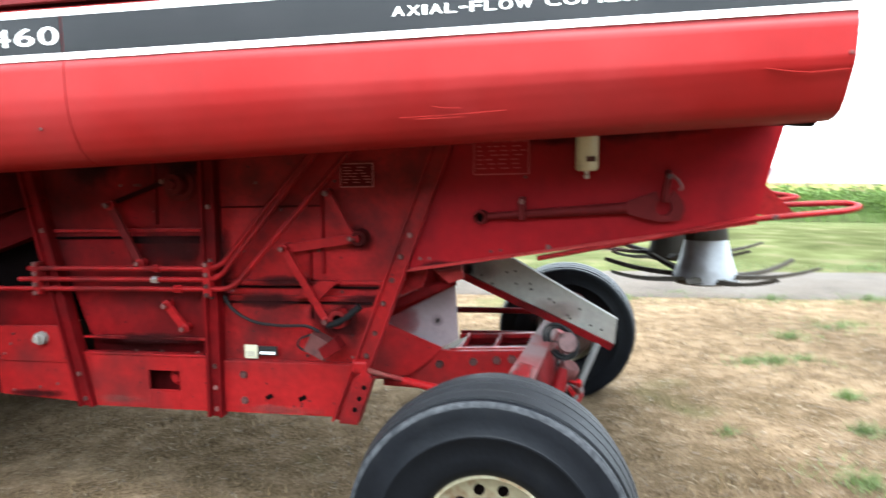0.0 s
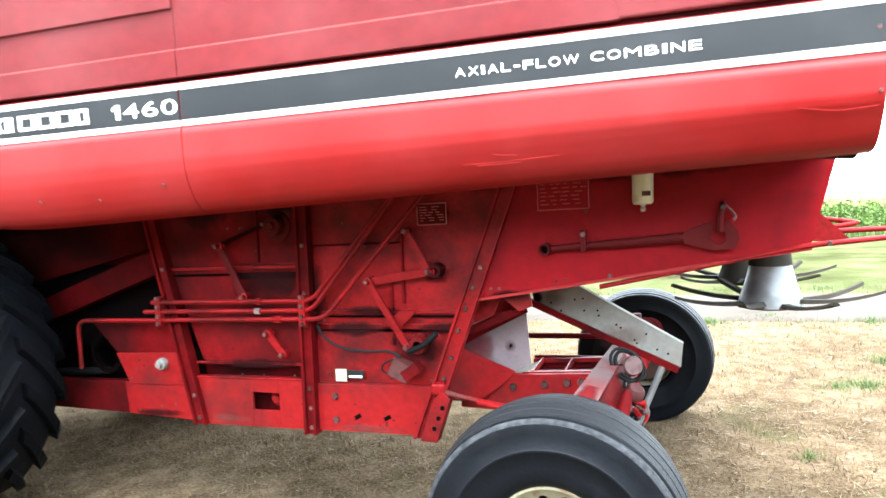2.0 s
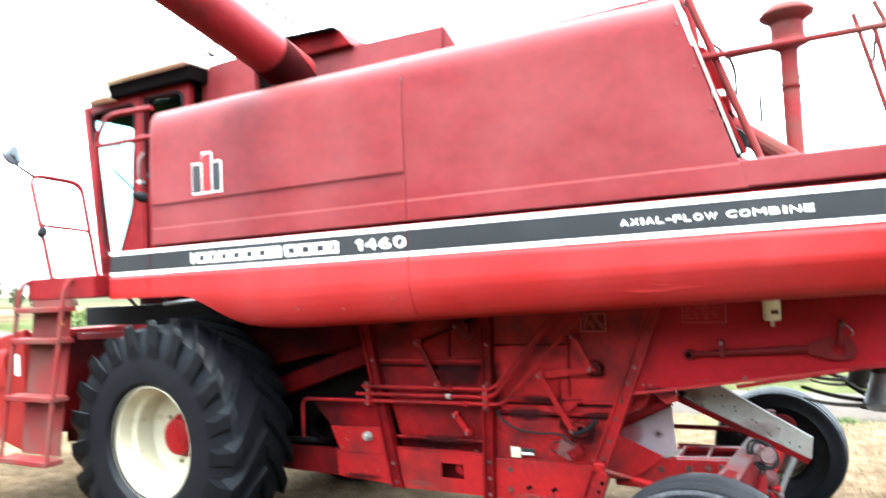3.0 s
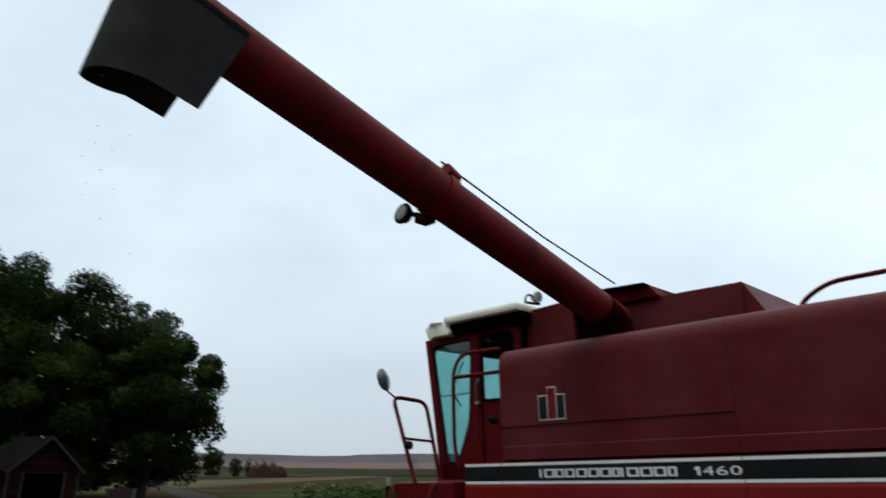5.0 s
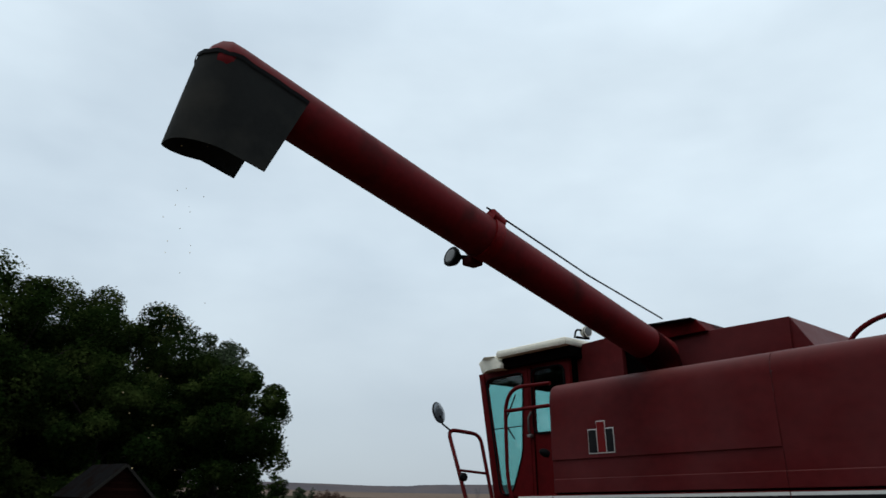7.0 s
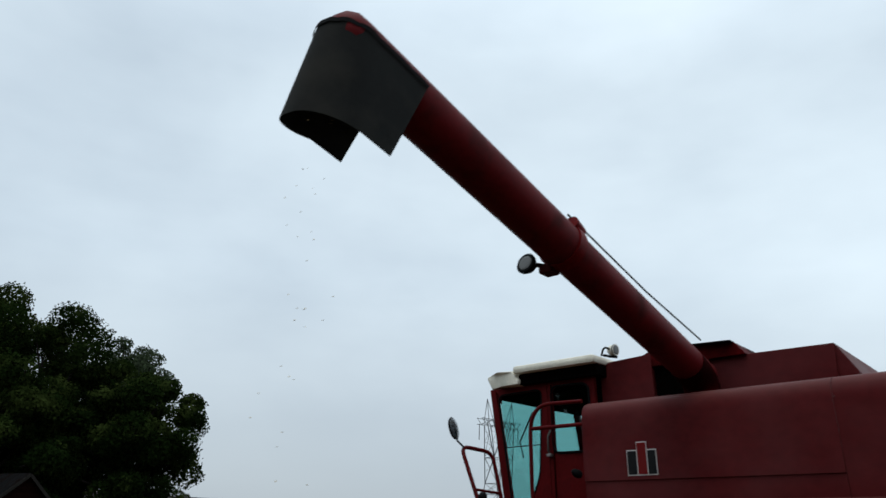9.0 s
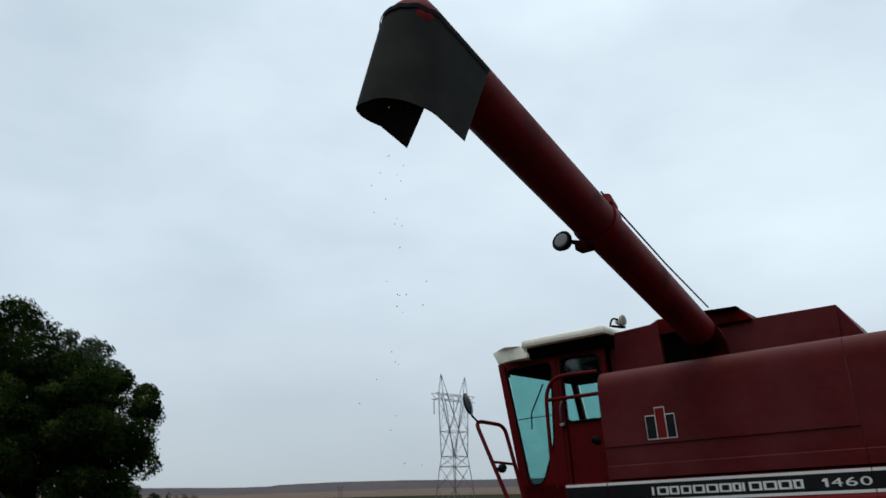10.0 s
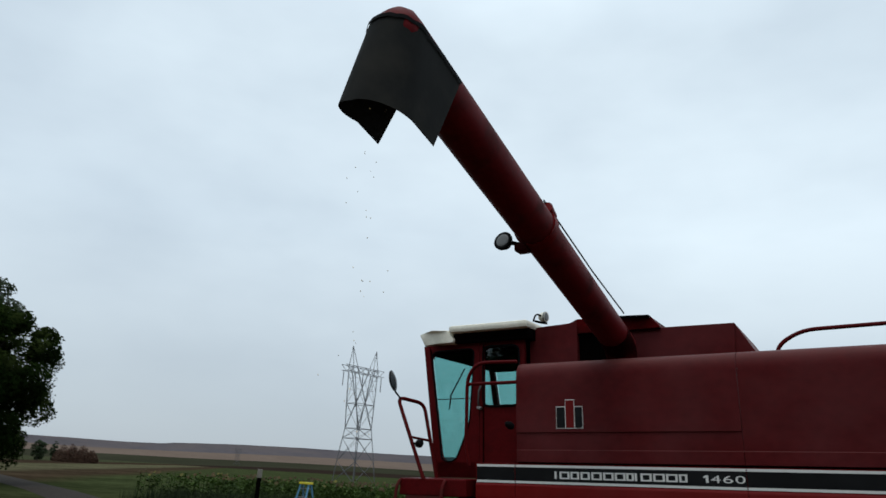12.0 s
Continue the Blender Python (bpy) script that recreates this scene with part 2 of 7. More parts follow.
CONE = mat("bright_worn_steel_cone", (0.122, 0.125, 0.13), 0.4, metal=0.5, var=0.12, scale=8, dirt=(0.0457, 0.038, 0.0343), dscale=5, dlo=0.5, dhi=0.72, damount=0.8)
BOLTED = mat("dull_bolt_heads", (0.052, 0.020, 0.018), 0.5, metal=0.3, var=0.3, scale=30, piece=0.7)
STEEL = mat("bare_steel", (0.304, 0.296, 0.287), 0.4, metal=0.8, var=0.2, scale=30)
SCUFFED = mat("scuffed_grey_red_steel", (0.074, 0.0435, 0.0418), 0.55, var=0.25, scale=9, dirt=(0.104, 0.0104, 0.0104), dscale=6, dlo=0.45, dhi=0.65)
BAT = mat("dark_rubber_bat", (0.016, 0.0135, 0.0105), 0.8, var=0.3, scale=12, dirt=(0.0261, 0.0226, 0.0191), dscale=10, dlo=0.55, dhi=0.8, damount=0.6, spec=0.05)
FILTER = mat("cream_canister", (0.305, 0.282, 0.2), 0.4, var=0.08, scale=8, dirt=(0.131, 0.0983, 0.0658), dscale=12, dlo=0.6, dhi=0.8)
CABLE = mat("black_cable", (0.00435, 0.00435, 0.00435), 0.6, spec=0.1)
SEAT = mat("dark_vinyl", (0.0174, 0.0174, 0.0191), 0.6)
MIRROR = mat("dusty_mirror_glass", (0.148, 0.161, 0.178), 0.2, metal=0.6, var=0.1)
RAIL_DARK = mat("dull_dark_rail_steel", (0.016, 0.0115, 0.0115), 0.6, var=0.3, scale=10, spec=0.05)
STRUT_GREY = mat("grey_worn_steel", (0.0566, 0.0522, 0.0487), 0.5, var=0.2, scale=8)
LENS = mat("lamp_lens", (0.139, 0.139, 0.135), 0.3, metal=0.2, var=0.1, scale=30)
GREYBOX = mat("rusty_brown_red_box", (0.042, 0.00805, 0.007), 0.6, var=0.35, scale=25, bump=0.1, dirt=(0.014, 0.0042, 0.0035), dscale=18, dlo=0.5, dhi=0.7)


def glass(name, tint):
    m = bpy.data.materials.new(name)
    m.use_nodes = True
    n, l = m.node_tree.nodes, m.node_tree.links
    n.clear()
    out = n.new("ShaderNodeOutputMaterial")
    tr = n.new("ShaderNodeBsdfTransparent")
    tr.inputs["Color"].default_value = (*tint, 1)
    gl = n.new("ShaderNodeBsdfGlossy")
    gl.inputs["Roughness"].default_value = 0.03
    mx = n.new("ShaderNodeMixShader")
    mx.inputs["Fac"].default_value = 0.05
    l.new(tr.outputs["BSDF"], mx.inputs[1])
    l.new(gl.outputs["BSDF"], mx.inputs[2])
    l.new(mx.outputs["Shader"], out.inputs["Surface"])
    return m


GLASS = glass("green_tinted_glass", (0.66, 0.84, 0.83))



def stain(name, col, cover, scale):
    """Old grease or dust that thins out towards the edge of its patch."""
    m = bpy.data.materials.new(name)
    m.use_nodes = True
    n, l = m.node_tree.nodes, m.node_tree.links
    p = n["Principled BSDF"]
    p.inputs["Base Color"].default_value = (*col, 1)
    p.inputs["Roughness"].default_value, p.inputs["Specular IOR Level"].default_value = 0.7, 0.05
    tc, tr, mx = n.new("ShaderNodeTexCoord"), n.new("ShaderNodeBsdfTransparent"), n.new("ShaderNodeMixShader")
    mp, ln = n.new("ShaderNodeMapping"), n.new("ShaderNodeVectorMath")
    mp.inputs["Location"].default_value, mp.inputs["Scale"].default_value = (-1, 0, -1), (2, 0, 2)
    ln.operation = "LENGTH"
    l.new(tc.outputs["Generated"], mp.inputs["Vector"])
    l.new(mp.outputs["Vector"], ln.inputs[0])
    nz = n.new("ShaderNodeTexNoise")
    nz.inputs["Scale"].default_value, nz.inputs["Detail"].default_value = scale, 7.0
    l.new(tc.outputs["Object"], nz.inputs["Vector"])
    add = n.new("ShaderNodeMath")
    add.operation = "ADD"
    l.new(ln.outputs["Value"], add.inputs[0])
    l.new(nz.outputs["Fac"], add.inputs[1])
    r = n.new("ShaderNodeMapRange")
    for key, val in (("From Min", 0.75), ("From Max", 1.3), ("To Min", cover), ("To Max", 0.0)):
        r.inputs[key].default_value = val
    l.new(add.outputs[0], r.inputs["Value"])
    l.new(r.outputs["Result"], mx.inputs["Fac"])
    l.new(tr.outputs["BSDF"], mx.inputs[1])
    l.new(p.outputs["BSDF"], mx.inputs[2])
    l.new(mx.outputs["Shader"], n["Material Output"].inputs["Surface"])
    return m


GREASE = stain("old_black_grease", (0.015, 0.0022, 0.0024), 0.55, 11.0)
DUST = stain("dried_mud_dust", (0.085, 0.035, 0.030), 0.2, 14.0)
BARE = stain("paint_worn_to_metal", (0.085, 0.040, 0.040), 0.4, 30.0)


# ---- building tools ----
LEVEL = Matrix.Identity(4)
# slight stretch and shear that fits the lower body to the camera's view
VIEW_FIT = Matrix(((1.012, 0, 0.0185, -0.069), (0, 1, 0, 0), (0.003, 0, 1.0203, -0.062), (0, 0, 0, 1)))
seating = [LEVEL]


def part(name, bm, material, parent=None, label="", smooth=False):
    """Links a bmesh as one mesh object under a thing or a part. Coordinates are the world's, or the thing's own where that is moved later."""
    me = bpy.data.meshes.new(name)
    bmesh.ops.recalc_face_normals(bm, faces=bm.faces)
    bm.transform(seating[0])
    bm.to_mesh(me)
    bm.free()
    for f in me.polygons:
        f.use_smooth = smooth
    if smooth:
        me.set_sharp_from_angle(angle=radians(38))
    me.materials.append(material)
    ob = new(name, me)
    if parent:
        ob.parent = parent
    if label:
        ob["label"] = label
    return ob


def share(name, mesh, parent, m):
    """One more piece on a mesh that others use too."""
    ob = new(name, mesh)
    ob.parent = parent
    ob.matrix_basis = Matrix.Translation(seating[0] @ m.translation - m.translation) @ m
    return ob


def thing(name, label, category, group="", kind=""):
    ob = new(name)
    return tagged(ob, label, category, group, kind)


def bm_new():
    return bmesh.new()


def add_box(bm, x0, x1, y0, y1, z0, z1, bevel=0.0):
    v = [bm.verts.new((x, y, z)) for x in (x0, x1) for y in (y0, y1) for z in (z0, z1)]
    fs = [bm.faces.new([v[i] for i in q]) for q in ((0, 1, 3, 2), (4, 6, 7, 5), (0, 4, 5, 1), (2, 3, 7, 6), (0, 2, 6, 4), (1, 5, 7, 3))]
    if bevel:
        es = list({e for f in fs for e in f.edges})
        bmesh.ops.bevel(bm, geom=es, offset=bevel, segments=2, affect="EDGES", profile=0.5)
    return bm


def box(x0, x1, y0, y1, z0, z1, bevel=0.006):
    return add_box(bm_new(), x0, x1, y0, y1, z0, z1, bevel)


def add_plate(bm, pts, y0, y1, bevel=0.0):
    """A flat sheet with an outline in x and z, from y0 to y1."""
    a = [bm.verts.new((x, y0, z)) for x, z in pts]
    b = [bm.verts.new((x, y1, z)) for x, z in pts]
    n = len(pts)
    fs = [bm.faces.new(a), bm.faces.new(b[::-1])]
    fs += [bm.faces.new((a[i], b[i], b[(i + 1) % n], a[(i + 1) % n])) for i in range(n)]
    if bevel:
        es = list({e for f in fs for e in f.edges})
        bmesh.ops.bevel(bm, geom=es, offset=bevel, segments=2, affect="EDGES", profile=0.5)
    return bm


def plate(pts, y0, y1, bevel=0.003):
    return add_plate(bm_new(), pts, y0, y1, bevel)


def add_tube(bm, pts, r, seg=10, bend=0.0, caps=True):
    """A round bar along points; bend rounds its corners."""
    pts = [Vector(p) for p in pts]
    if bend:
        out = [pts[0]]
        for a, b, c in zip(pts, pts[1:], pts[2:]):
            d1, d2 = min(bend, (a - b).length * 0.45), min(bend, (c - b).length * 0.45)
            p, q = b + (a - b).normalized() * d1, b + (c - b).normalized() * d2
            out += [p.lerp(b, t).lerp(b.lerp(q, t), t) for t in (0, 0.25, 0.5, 0.75, 1)]
        pts = out + [pts[-1]]
    rs = r if isinstance(r, (list, tuple)) else [r] * len(pts)
    up, rings = None, []
    for i, p in enumerate(pts):
        d = (pts[min(i + 1, len(pts) - 1)] - pts[max(i - 1, 0)]).normalized()
        if up is None:
            up = d.orthogonal().normalized()
        up = (up - d * up.dot(d)).normalized()
        side = d.cross(up)
        rings.append([bm.verts.new(p + rs[i] * (math.cos(k * math.tau / seg) * up + math.sin(k * math.tau / seg) * side)) for k in range(seg)])
    for a, b in zip(rings, rings[1:]):
        for k in range(seg):
            bm.faces.new((a[k], a[(k + 1) % seg], b[(k + 1) % seg], b[k]))
    if caps:
        bm.faces.new(rings[0][::-1])
        bm.faces.new(rings[-1])
    return bm


def tube(pts, r, seg=10, bend=0.0):
    return add_tube(bm_new(), pts, r, seg, bend)


def add_bar(bm, a, b, w, h, up=(0, 0, 1)):
    """A rectangular bar from a to b, w across and h along up."""
    a, b = Vector(a), Vector(b)
    d = (b - a).normalized()
    side = d.cross(Vector(up))
    side = side.normalized() if side.length > 1e-4 else d.orthogonal().normalized()
    u = side.cross(d)
    ends = [[bm.verts.new(p + side * s * w / 2 + u * t * h / 2) for s, t in ((-1, -1), (1, -1), (1, 1), (-1, 1))] for p in (a, b)]
    for k in range(4):
        bm.faces.new((ends[0][k], ends[0][(k + 1) % 4], ends[1][(k + 1) % 4], ends[1][k]))
    bm.faces.new(ends[0][::-1])
    bm.faces.new(ends[1])
    return bm


def bar(a, b, w, h, up=(0, 0, 1)):
    return add_bar(bm_new(), a, b, w, h, up)


def lathe(profile, centre, axis=(0, 1, 0), seg=48):
    """Turns (radius, distance along the axis) round an axis through the centre."""
    bm = bm_new()
    turn = Vector((0, 0, 1)).rotation_difference(Vector(axis)).to_matrix()
    c, rings = Vector(centre), []
    for r, h in profile:
        rings.append([bm.verts.new(c + turn @ Vector((r * math.cos(k * math.tau / seg), r * math.sin(k * math.tau / seg), h))) for k in range(seg)])
    for a, b in zip(rings, rings[1:]):
        for k in range(seg):
            bm.faces.new((a[k], a[(k + 1) % seg], b[(k + 1) % seg], b[k]))
    bmesh.ops.remove_doubles(bm, verts=bm.verts, dist=1e-5)
    return bm


def words(name, text, x0, x1, z0, z1, y, material, parent, bold=0.02):
    """Wide flat lettering that fills a rectangle in x and z, letter by letter."""
    wide = {"I": 0.34, "1": 0.52, "-": 0.6, "M": 1.25, "W": 1.35, "L": 0.9, "F": 0.92, "E": 0.92}
    unit = (x1 - x0) / (sum(wide.get(ch, 1.0) for ch in text) + 0.26 * (len(text) - 1))
    for ch in text:
        if ch == "1":
            w, h = wide[ch] * unit, z1 - z0
            stem = w * 0.55
            part(name, plate([(x0 + w, z0), (x0 + w, z1), (x0 + w - stem * 0.9, z1), (x0, z1 - 0.20 * h), (x0, z1 - 0.42 * h), (x0 + w - stem, z1 - 0.30 * h), (x0 + w - stem, z0)], y - 0.0015, y, 0.0), material, parent)
            x0 += w + 0.26 * unit
            continue
        cu = bpy.data.curves.new(name, "FONT")
        cu.body, cu.size, cu.offset = ch, 1.0, bold
        tmp = new(name, cu)
        bpy.context.view_layer.update()
        me = bpy.data.meshes.new_from_object(tmp.evaluated_get(bpy.context.evaluated_depsgraph_get()))
        bpy.data.objects.remove(tmp)
        xs, ys = [v.co.x for v in me.vertices], [v.co.y for v in me.vertices]
        w = wide.get(ch, 1.0) * unit
        lo, hi = (z0 + 0.40 * (z1 - z0), z0 + 0.58 * (z1 - z0)) if ch == "-" else (z0, z1)
        for v in me.vertices:
            v.co = ((v.co.x - min(xs)) / (max(xs) - min(xs)) * w + x0, y, (v.co.y - min(ys)) / (max(ys) - min(ys)) * (hi - lo) + lo)
        me.materials.clear()
        me.materials.append(material)
        new(name, me).parent = parent
        x0 += w + 0.26 * unit


def bolt_mesh(r=0.012, h=0.01):
    bm = lathe([(0.0, -h), (r * 0.85, -h), (r, -h * 0.7), (r, 0.0)], (0, 0, 0), (0, 1, 0), 6)
    me = bpy.data.meshes.new("bolt")
    bm.to_mesh(me)
    bm.free()
    me.materials.append(BOLTED)
    return me


BOLT, SMALL_BOLT = bolt_mesh(), bolt_mesh(0.007, 0.006)


def smooth01(a, b, v):
    t = min(1.0, max(0.0, (v - a) / (b - a)))
    return t * t * (3 - 2 * t)


# ---- the combine harvester: panels and body ----
combine = thing("combine_harvester", "faded red combine harvester standing on dry mown grass", "combine harvester")


def skirt_profile(zcut):
    """Points (y, z) down the lower side panel to the height zcut: flat, then rolled under."""
    pts = [(0.0, 2.221), (0.0, 2.05), (0.0, 2.036), (-0.010, 2.020), (-0.010, 1.90), (-0.004, 1.85), (0.010, 1.80), (0.030, 1.752), (0.055, 1.712), (0.084, 1.684), (0.122, 1.668), (0.18, 1.66)]
    out = []
    for (ya, za), (yb, zb) in zip(pts, pts[1:]):
        out.append((ya, za))
        if zb <= zcut:
            t = (za - zcut) / (za - zb)
            if t > 0.02:
                out.append((ya + (yb - ya) * t, zcut))
            return out
    return out + [pts[-1]]


def resample(pts, n):
    length = [0.0]
    for a, b in zip(pts, pts[1:]):
        length.append(length[-1] + math.dist(a, b))
    res = []
    for k in range(n):
        s = length[-1] * k / (n - 1)
        i = max(j for j in range(len(length) - 1) if length[j] <= s + 1e-9)
        t = (s - length[i]) / max(1e-9, length[i + 1] - length[i])
        res.append(tuple(a + (b - a) * t for a, b in zip(pts[i], pts[i + 1])))
    return res


def sheet(rows, thick, inward=(0, 1, 0)):
    """A grid of points as a sheet with thickness."""
    bm = bm_new()
    off = Vector(inward) * thick
    f = [[bm.verts.new(p) for p in r] for r in rows]
    g = [[bm.verts.new(Vector(p) + off) for p in r] for r in rows]
    nr, nc = len(rows), len(rows[0])
    for i in range(nr - 1):
        for j in range(nc - 1):
            bm.faces.new((f[i][j], f[i][j + 1], f[i + 1][j + 1], f[i + 1][j]))
            bm.faces.new((g[i][j], g[i + 1][j], g[i + 1][j + 1], g[i][j + 1]))
    rim = [(i, 0) for i in range(nr)] + [(nr - 1, j) for j in range(1, nc)] + [(i, nc - 1) for i in range(nr - 2, -1, -1)] + [(0, j) for j in range(nc - 2, 0, -1)]
    for (a, b), (c, d) in zip(rim, rim[1:] + rim[:1]):
        bm.faces.new((f[a][b], f[c][d], g[c][d], g[a][b]))
    return bm


def arch(x):
    """Height at which the lower panel ends: raised over the drive wheel."""
    if x < -0.1:
        return 1.872
    return 1.872 - 0.212 * smooth01(-0.1, 0.52, x) ** 0.85


def dent(x, z):
    return 0.004 * noise.noise(Vector((x * 1.7, z * 2.3, 4.0))) + 0.0015 * noise.noise(Vector((x * 6, z * 6, 1.0)))


def skirt(x0, x1, n, name, rear=False):
    rows = []
    for i in range(n + 1):
        x = x0 + (x1 - x0) * i / n
        lift = 0.033 * (x - 1.67) * smooth01(0.0, 0.9, x)
        pr = resample(skirt_profile(arch(x) if x < 0.52 else 1.66), 52)
        pr = [(y, z + lift * smooth01(1.98, 1.74, z)) for y, z in pr]
        row = []
        for y, z in pr:
            xx = x
            if rear and i == n:
                xx -= 0.05 * max(0.0, (2.2 - z)) ** 1.0 + 0.1 * max(0.0, 1.74 - z) ** 0.9
            row.append((xx, y + (dent(x, z) if 0 < i < n else 0.0), z))
        rows.append(row)
    return part(name, sheet(rows, 0.012), RED_SKIRT, combine, smooth=True)


base_panel = skirt(-0.85, -0.418, 6, "cab_base_panel")
front_skirt = skirt(-0.413, 1.722, 34, "lower_side_panel")
rear_skirt = skirt(1.727, 4.315, 36, "lower_side_panel", rear=True)
# the flat ledge over the stripe, behind the upper panel
part("deck_edge_panel", box(3.30, 4.315, 0.003, 0.05, 2.246, 2.372, 0.008), RED, combine)


def upper_panel(x0, x1, n, rear):
    rows = []
    step = 0.0 if rear else 0.012
    prof = [(0.004, 2.240), (-0.006, 2.243)] + [(-0.006, 2.243 + 0.026 * k) for k in range(1, 5)] + [(-0.006, 2.353), (0.001, 2.358)] + [(0.0, 2.358 + 0.039 * k) for k in range(1, 5)] + [(0.0, 2.519), (-step, 2.525)] + [(-step + 0.05 * step * k, 2.523 + 0.036 * k) for k in range(1, 14)] + [(-0.002, 3.06), (0.004, 3.105), (0.016, 3.145), (0.034, 3.175), (0.06, 3.198), (0.095, 3.214), (0.14, 3.224), (0.19, 3.228)]
    for i in range(n + 1):
        row = []
        for y, z in prof:
            end = x1 - (0.30 * (z - 2.38) if rear else 0.0)
            x = x0 + (end - x0) * i / n
            row.append((x, y + (0.8 * dent(x, z + 5) if 0 < i < n else 0.0), z))
        rows.append(row)
    if not rear:
        first = [(x - 0.012, y + 0.05, z) for x, y, z in rows[0]]
        rows[0] = [(x, y + 0.012, z) for x, y, z in rows[0]]
        rows.insert(1, [(x + 0.02, y, z) for x, y, z in rows[1 - 1]])
        rows[1] = [(x, y - 0.012, z) for x, y, z in rows[1]]
        rows.insert(0, first)
    return part("upper_side_panel", sheet(rows, 0.012), RED, combine, smooth=True)


up_front = upper_panel(-0.40, 1.722, 34, False)
up_rear = upper_panel(1.727, 3.485, 30, True)
part("edge_strip", bar((3.496, 0.004, 2.40), (3.256, 0.002, 3.20), 0.014, 0.02, (0, 1, 0)), GALV, up_rear, "pale rubber edging strip")
# the shadow in the joint is put into this strip's dark colour
part("panel_backing", box(-0.39, 4.30, 0.022, 0.034, 2.19, 2.31, 0.0), SOOT_SHADE, combine, "strip behind the panel joint, painted dark for its shade")
for x, z in ((3.42, 2.62), (3.36, 2.83), (3.29, 3.05), (1.765, 3.06)):
    share("bolt", SMALL_BOLT, up_rear, Matrix.Translation((x - 0.03, -0.004, z)))
for x, z in ((1.60, 1.80), (1.25, 1.75), (0.9, 1.76)):
    share("bolt", SMALL_BOLT, front_skirt, Matrix.Translation((x, 0.004, z)))
for z in (2.12, 1.93):
    share("bolt", SMALL_BOLT, rear_skirt, Matrix.Translation((4.285, -0.012 if z < 2.0 else -0.002, z)))
for z in (2.15, 2.0, 1.92):
    share("bolt", SMALL_BOLT, base_panel, Matrix.Translation((-0.43, -0.001, z)))

# the black and white stripe with its lettering
STRIPE = ((-0.84, -0.421, base_panel), (-0.411, 1.721, front_skirt), (1.729, 4.31, rear_skirt))


def fall(x, z):
    """The lower edge of the stripe rises a little towards the rear."""
    return z + (0.0 if z > 2.1 else 0.0032) * max(0.0, x - 1.72)


for x0, x1, owner in STRIPE:
    for name, hi, lo, m, text in (("stripe_band", 2.1905, 2.0635, BLACK_STRIPE, "black stripe decal"), ("stripe_line", 2.2145, 2.191, WHITE_DECAL, "white line above the black stripe"), ("stripe_line", 2.063, 2.0405, WHITE_DECAL, "white line below the black stripe")):
        part(name, plate([(x0, fall(x0, hi)), (x1, fall(x1, hi)), (x1, fall(x1, lo)), (x0, fall(x0, lo))], -0.006, -0.0005, 0.0), m, owner, text)
# the maker's name stands as thirteen plain hollow blocks
LETTERS = [(0.0, 0.032), (0.050, 0.10), (0.160, 0.085), (0.260, 0.09), (0.365, 0.10), (0.478, 0.10), (0.588, 0.10), (0.695, 0.07), (0.773, 0.032), (0.826, 0.10), (0.939, 0.103), (1.053, 0.10), (1.165, 0.072)]
for x, w in LETTERS:
    x1, t = x + w, 0.020
    bm = add_box(bm_new(), x, min(x + t, x1), -0.0088, -0.0055, 2.090, 2.158)
    if w > 0.04:
        add_box(bm, x1 - t, x1, -0.0088, -0.0055, 2.090, 2.158)
        add_box(bm, x + t, x1 - t, -0.0088, -0.0055, 2.145, 2.158)
        add_box(bm, x + t, x1 - t, -0.0088, -0.0055, 2.090, 2.103)
    part("name_block", bm, WHITE_DECAL, front_skirt)
words("digit", "1460", 1.372, 1.713, 2.093, 2.155, -0.0085, WHITE_DECAL, front_skirt, 0.0)
words("letter", "AXIAL-FLOW", 2.940, 3.385, 2.112, 2.142, -0.0085, WHITE_DECAL, rear_skirt, 0.0)
words("letter", "COMBINE", 3.425, 3.782, 2.113, 2.143, -0.0085, WHITE_DECAL, rear_skirt, 0.0)

# the maker's badge as plain shapes in its colours
badge = part("badge", box(0.034, 0.306, -0.0115, -0.0075, 2.557, 2.768, 0.0), WHITE_DECAL, up_front, "white, black and red badge of plain blocks")
part("badge_block", box(0.1285, 0.2215, -0.0113, -0.0075, 2.7685, 2.834, 0.0), WHITE_DECAL, badge)
part("badge_block", box(0.040, 0.124, -0.015, -0.011, 2.565, 2.760, 0.0), BLACK_STRIPE, badge)
part("badge_block", box(0.226, 0.300, -0.015, -0.011, 2.565, 2.760, 0.0), BLACK_STRIPE, badge)
part("badge_block", box(0.1335, 0.2165, -0.015, -0.011, 2.565, 2.826, 0.0), RED_SKIRT, badge)

# long rub marks along the roll of the rear skirt
SCRATCH = mat("bare_scratch", (0.120, 0.0090, 0.0078), 0.6, var=0.2, scale=30, spec=0.0)
for pts in (((3.06, 1.826), (3.10, 1.819), (3.15, 1.817)), ((2.95, 1.793), (3.12, 1.797), (3.30, 1.805)), ((3.0, 1.787), (3.16, 1.789)), ((4.06, 1.896), (4.13, 1.884), (4.18, 1.879), (4.28, 1.885))):
    part("scratch", tube([(x, 0.010 if z < 1.80 else 0.003 if z < 1.85 else -0.010, z) for x, z in pts], 0.0019, 6), SCRATCH, rear_skirt, "scratch down to pale primer")

# inner body: side sheets, floor and far side
seating[0] = VIEW_FIT
part("body_core", box(0.30, 2.58, 0.80, 1.96, 0.95, 2.38, 0.0), RED_GRIMY, combine, "dark red separator housing")
